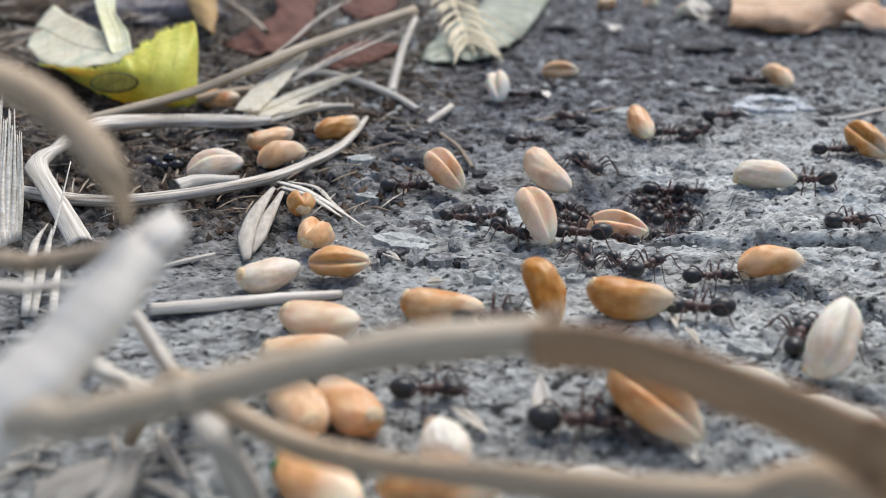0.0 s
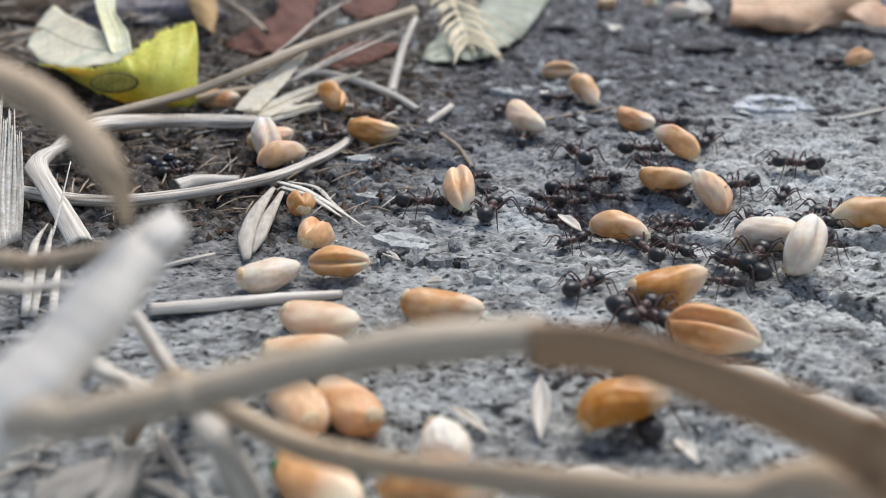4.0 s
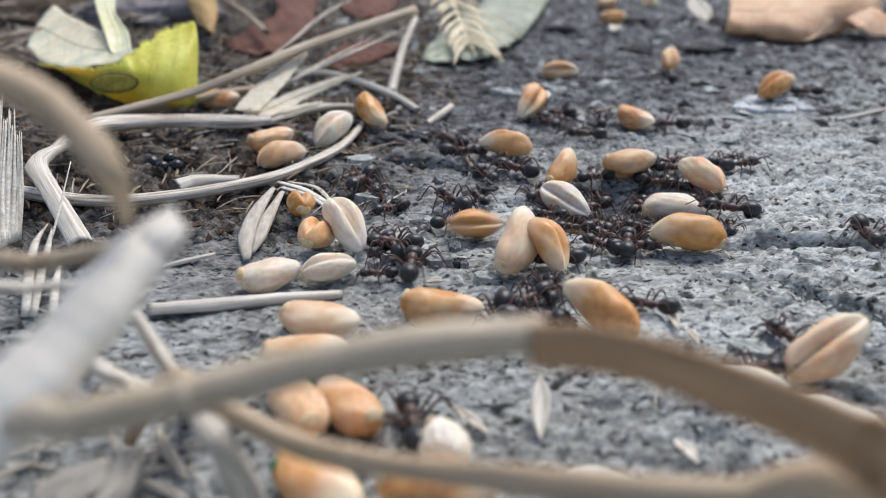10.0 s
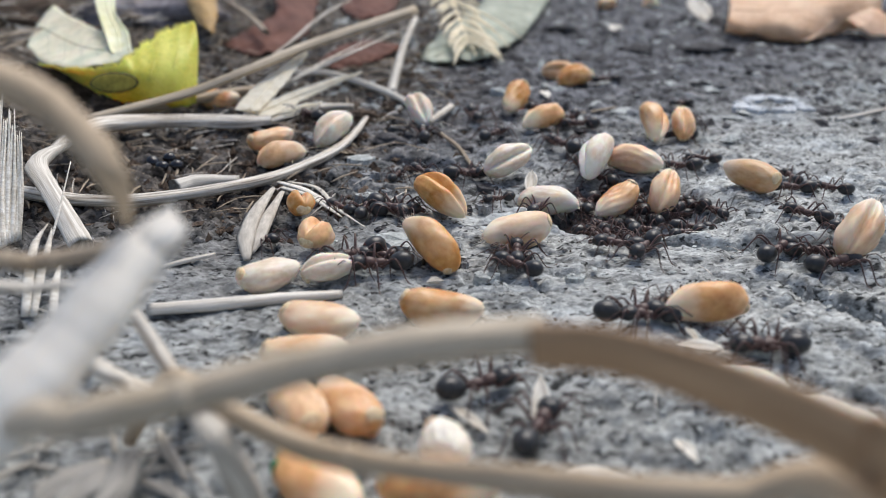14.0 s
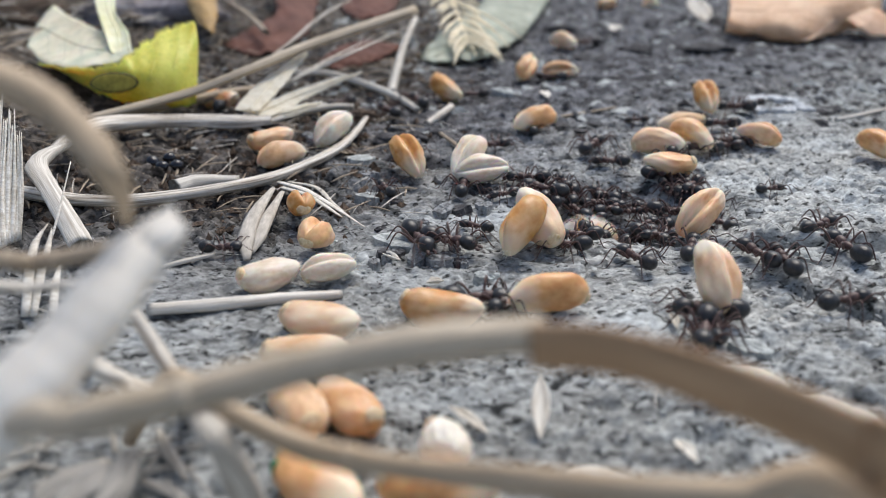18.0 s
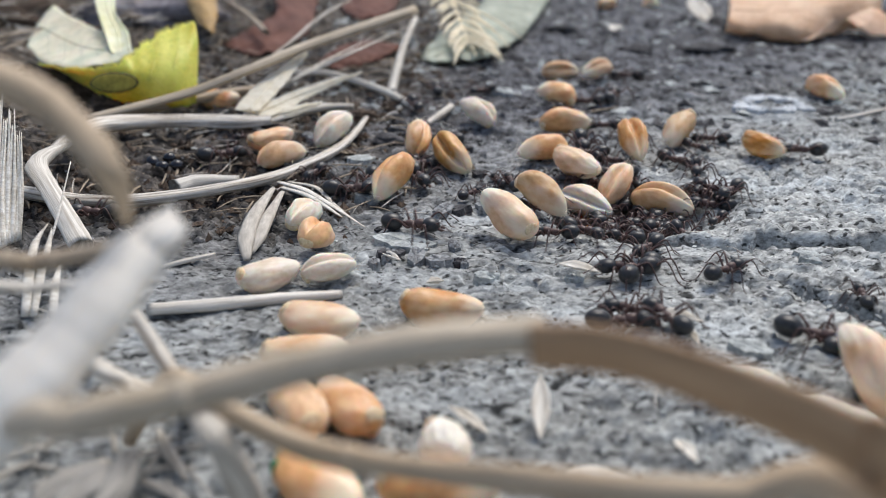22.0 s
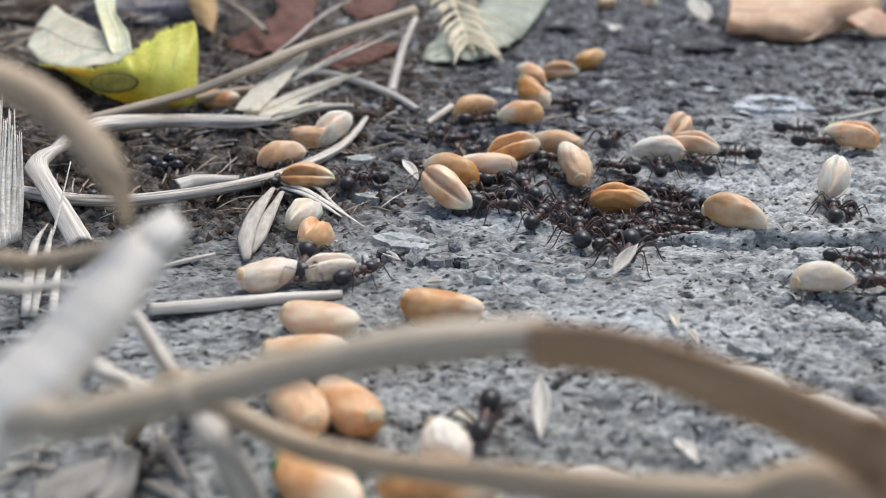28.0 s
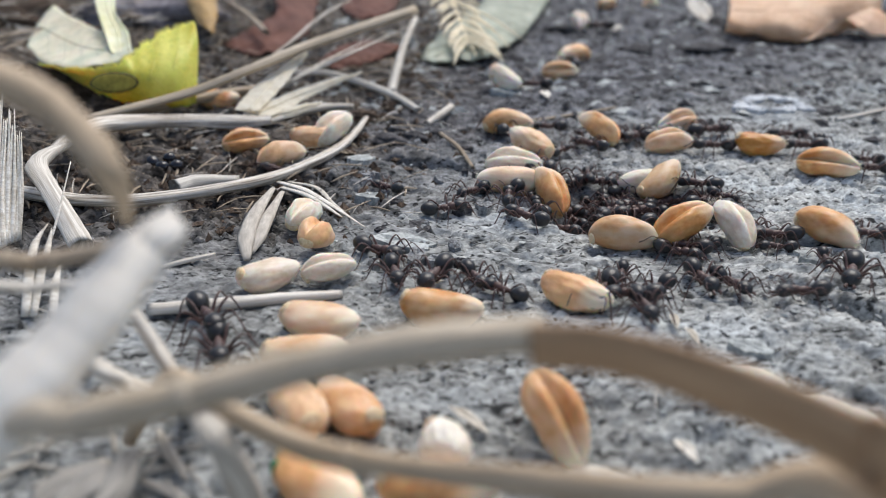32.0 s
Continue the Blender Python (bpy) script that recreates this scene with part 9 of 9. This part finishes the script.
    act(ANTS[76], (None, [(12.5, 41, 59.3), (13, 31, 59.3), (13.5, 41, 59.3)]), (GRAINS[51], [(17, 84.3, 138.9, 79, 0, 0), (18, 13.7, 138.9, 79, 0, -19), (19, 16.1, 132.5, 155, 0, 0), (20, 16.6, 121.6, 172, 0, 0), (21, 16.6, 121.6, 172, 0, 0), (22, 16.5, 121, 137, 0, -3), (23, 17.8, 126.8, 130, -97, -14), (24, 13.1, 131.7, 120, -97, -16), (25, 14.4, 138.2, 174, -97, 0), (28, 14, 133.9, 130, -97, -14), (29, 12.7, 129.9, 121, -97, -17), (30, 10.3, 133.1, 98, -94, -20), (31, 15, 139.1, 131, -94, -6), (32, 23.2, 151.3, 205, -94, 1)]))
    act(ANTS[77], (None, [(13, 75.7, 123.2), (14, 34.8, 123.2), (17, 38.9, 121.6), (18, 27.1, 114.4), (19, 20.1, 120.1), (20, 20, 114.4), (21, 23.1, 105.5), (21.9, 15.5, 84.2), (22.2, 15.5, 84.2, 1)]))
    act(ANTS[78], (GRAINS[52], [(17.4, 62.6, 98.9, -62, 0, 0), (18, 53, 98.9, -62, 0, 7), (18.6, 62.6, 98.9, -62, 0, 0)]), (GRAINS[55], [(19.1, 90.6, 150.4, 7, 180, 0), (20, 75.4, 150.4, 7, 180, -1), (21, 73, 148.4, -6, 180, 0), (22, 89.5, 148.4, -6, 180, 0)]), (None, [(22.4, 56.3, 87.4), (23, 44.1, 87.4), (24, 46.4, 96.7), (25, 38.3, 94.7), (28, 30.3, 94.7), (29, 31.6, 102.1), (30, 21.5, 109.2), (31, 26, 109.2), (32, 24.8, 106.7)]))
    act(ANTS[79], (GRAINS[53], [(18.5, 47.8, 71.8, -8, -9, 0), (19, 39.7, 71.8, -8, -9, -2), (20, 29.3, 77.2, -70, -9, 26), (21, 28.1, 77.6, 1, 72, -2), (22, 24.1, 86.9, -36, -19, 2), (23, 35.4, 85.8, -33, 0, 0), (23.9, 15.5, 84.2, -33, 0, 0), (24.2, 15.5, 84.2, -33, 0, DOWN)]), (None, [(28.8, 15.5, 84.2, 1), (29.1, 15.5, 84.2), (30, -9.1, 129.7), (30.9, 15.5, 84.2), (31.2, 15.5, 84.2, 1)]))
    act(ANTS[80], (GRAINS[57], [(20, 62, 97.8, -89, -111, 0), (21, 44.5, 97.8, -89, -111, 24), (22, 62, 97.8, -89, -111, 0)]), (GRAINS[68], [(23, 49.2, 74.3, -30, 0, 0), (24, 28.8, 74.3, -30, 0, 0), (25, 31.8, 67.1, -49, -180, 8), (28, 32.2, 64.2, -14, 0, 0), (28.7, 43.7, 64.2, -14, 0, 0)]), (None, [(29.6, 47, 70.2), (30, 38.1, 70.2), (31, 37.8, 72), (32, 35.8, 66.2)]))
    act(ANTS[81], (GRAINS[58], [(20, 44.3, 65.3, -15, 0, 0), (21, 19.5, 65.3, -15, 0, 0), (22, 18.3, 57.7, -24, 180, 0), (22.9, 15.5, 84.2, -24, 180, 0), (23.2, 15.5, 84.2, -24, 180, DOWN)]))
    act(ANTS[82], (None, [(20, 94.8, 158.2), (21, 72.8, 158.2), (22, 94.8, 158.2)]), (GRAINS[70], [(23, 82.2, 135.1, -16, 0, 0), (24, 39, 135.1, -16, 0, 0), (25, 37, 125.7, -16, 0, 0), (28, 25.3, 146.1, 35, 180, -6), (28.9, 15.5, 84.2, 35, 180, 0), (29.2, 15.5, 84.2, 35, 180, DOWN)]), (None, [(29.8, 15.5, 84.2, 1), (30.1, 15.5, 84.2), (31, -4.2, 67.9), (32, -3.7, 66.2)]))
    act(ANTS[83], (GRAINS[62], [(21, 63, 99.7, -51, 0, 0), (22, 39.2, 99.7, -51, 0, 4), (22.9, 15.5, 84.2, -51, 0, 0), (23.2, 15.5, 84.2, -51, 0, DOWN)]))
    act(ANTS[84], (GRAINS[63], [(21, 77.8, 127, -65, 68, 0), (22, 57.9, 127, -65, 68, 6), (23, 57.9, 127, 17, 180, -6), (24, 51.1, 124.7, -62, 0, 6), (25, 49.1, 112.3, -144, 180, 20), (28, 51.6, 103.6, -220, 180, 0), (28.8, 65.1, 103.6, -220, 180, 0)]), (None, [(29, 42.6, 62.1), (30, 22.8, 62.1), (31, 22.6, 68.4), (32, 22.5, 66.2)]))
    act(ANTS[85], (None, [(22, 42.6, 62.1), (23, 21.8, 62.1), (24, 26.5, 62.1), (25, 26, 73.3), (28, 36.5, 69), (29, 31.2, 72), (30, 32.5, 72), (31, 30.1, 72.6), (32, 31.2, 72.6)]))
    act(ANTS[86], (None, [(22, 78.4, 128), (23, 52.4, 128), (24, 54.4, 120.1), (25, 74.1, 120.1)]), (None, [(27.3, 77.5, 126.3), (28, 63.8, 126.3), (29, 63.8, 126.3), (30, 63.8, 126.3), (30.7, 77.5, 126.3)]), (GRAINS[82], [(31, 63.9, 101.3, -20, 0, 0), (32, 39.4, 101.3, -20, 0, 0)]))
    act(ANTS[87], (GRAINS[69], [(23.4, 61.1, 96.2, 7, 180, 0), (24, 51.4, 96.2, 7, 180, -7), (25, 43.9, 94.4, 31, 180, -23), (28, 42.1, 86.3, 56, 248, -29), (29, 40.2, 77.3, -14, 180, 0), (30, 39.6, 77.8, -5, 247, -2), (31, 34.4, 81.3, 50, 250, -30), (32, 27.7, 74.3, 112, 360, -26)]))
    act(ANTS[88], (GRAINS[76], [(28.4, 45.1, 66.8, -3, 0, 0), (29, 36.2, 66.8, -3, 0, -4), (29.6, 45.1, 66.8, -3, 0, 0)]), (GRAINS[81], [(30, 71.2, 114.7, -62, 0, 0), (31, 53.3, 114.7, -62, 0, 6), (32, 71.2, 114.7, -62, 0, 0)]))
    act(ANTS[89], (None, [(28.6, 41.5, 60.2), (29, 33.6, 60.2), (30, 33.1, 65.7), (31, 24.6, 66.8), (32, 25.1, 65.1)]))
    act(ANTS[90], (None, [(30.3, 68.8, 110.4), (31, 54, 110.4), (32, 48.1, 104.3)]))
    act(ANTS[91], (None, [(31, 66.8, 106.7), (32, 44.6, 106.7)]))
    act(ANTS[92], (GRAINS[83], [(31.1, 59.9, 94, -24, 0, 0), (32, 44.9, 94, -24, 0, 0)]))
    act(ANTS[93], (GRAINS[84], [(31.2, 49.3, 74.5, -53, 0, 0), (32, 36.8, 74.5, -53, 0, 7)]))
    act(ANTS[94], (None, [(31.3, 43.1, 63.1), (32, 29.7, 63.1)]))
    act(ANTS[95], (None, [(31.5, 61.9, 97.7), (32, 50.9, 97.7)]))
    for k, ant in enumerate(CROWD):
        mill(ant, k)
    for k, ant in enumerate(LATER):
        mill(ant, 40 + k, 5.0 + 1.3 * k)
    # one ant comes over the rim of the yellow leaf, crosses its pale side and leaves
    rows = [(0.0, -44, 140, 0.6, 0, 200), (22.8, -44, 136, 0.6, 0, 200), (23.3, -48.5, 129, 7.0, 0, 190), (23.6, -53.5, 127.5, 5.9, 0, 185), (23.9, -57.6, 128.5, 5.9, 0, 178),
            (24.2, -58.8, 128.5, 5.8, 5, 190), (24.5, -61, 127, 5.2, 10, 205), (24.9, -63, 125, 4.2, 20, 215), (25.6, -70, 120, 1.0, 0, 215), (27.0, -86, 112, 0.6, 0, 200), (32.0, -90, 110, 0.6, 0, 200)]
    walk(CLIMBER, [(t, at(x, y, z, 0, pitch, h)) for t, x, y, z, pitch, h in rows])
    walk(orange_leaf, [(0.0, LEAF_HOME @ at(2.6, 7, 0.2)), (3.4, LEAF_HOME @ at(2.6, 7, 0.2)), (4.6, LEAF_HOME @ at(1.2, 3, 1.0)), (5.5, LEAF_HOME), (32.0, LEAF_HOME)])


motions()
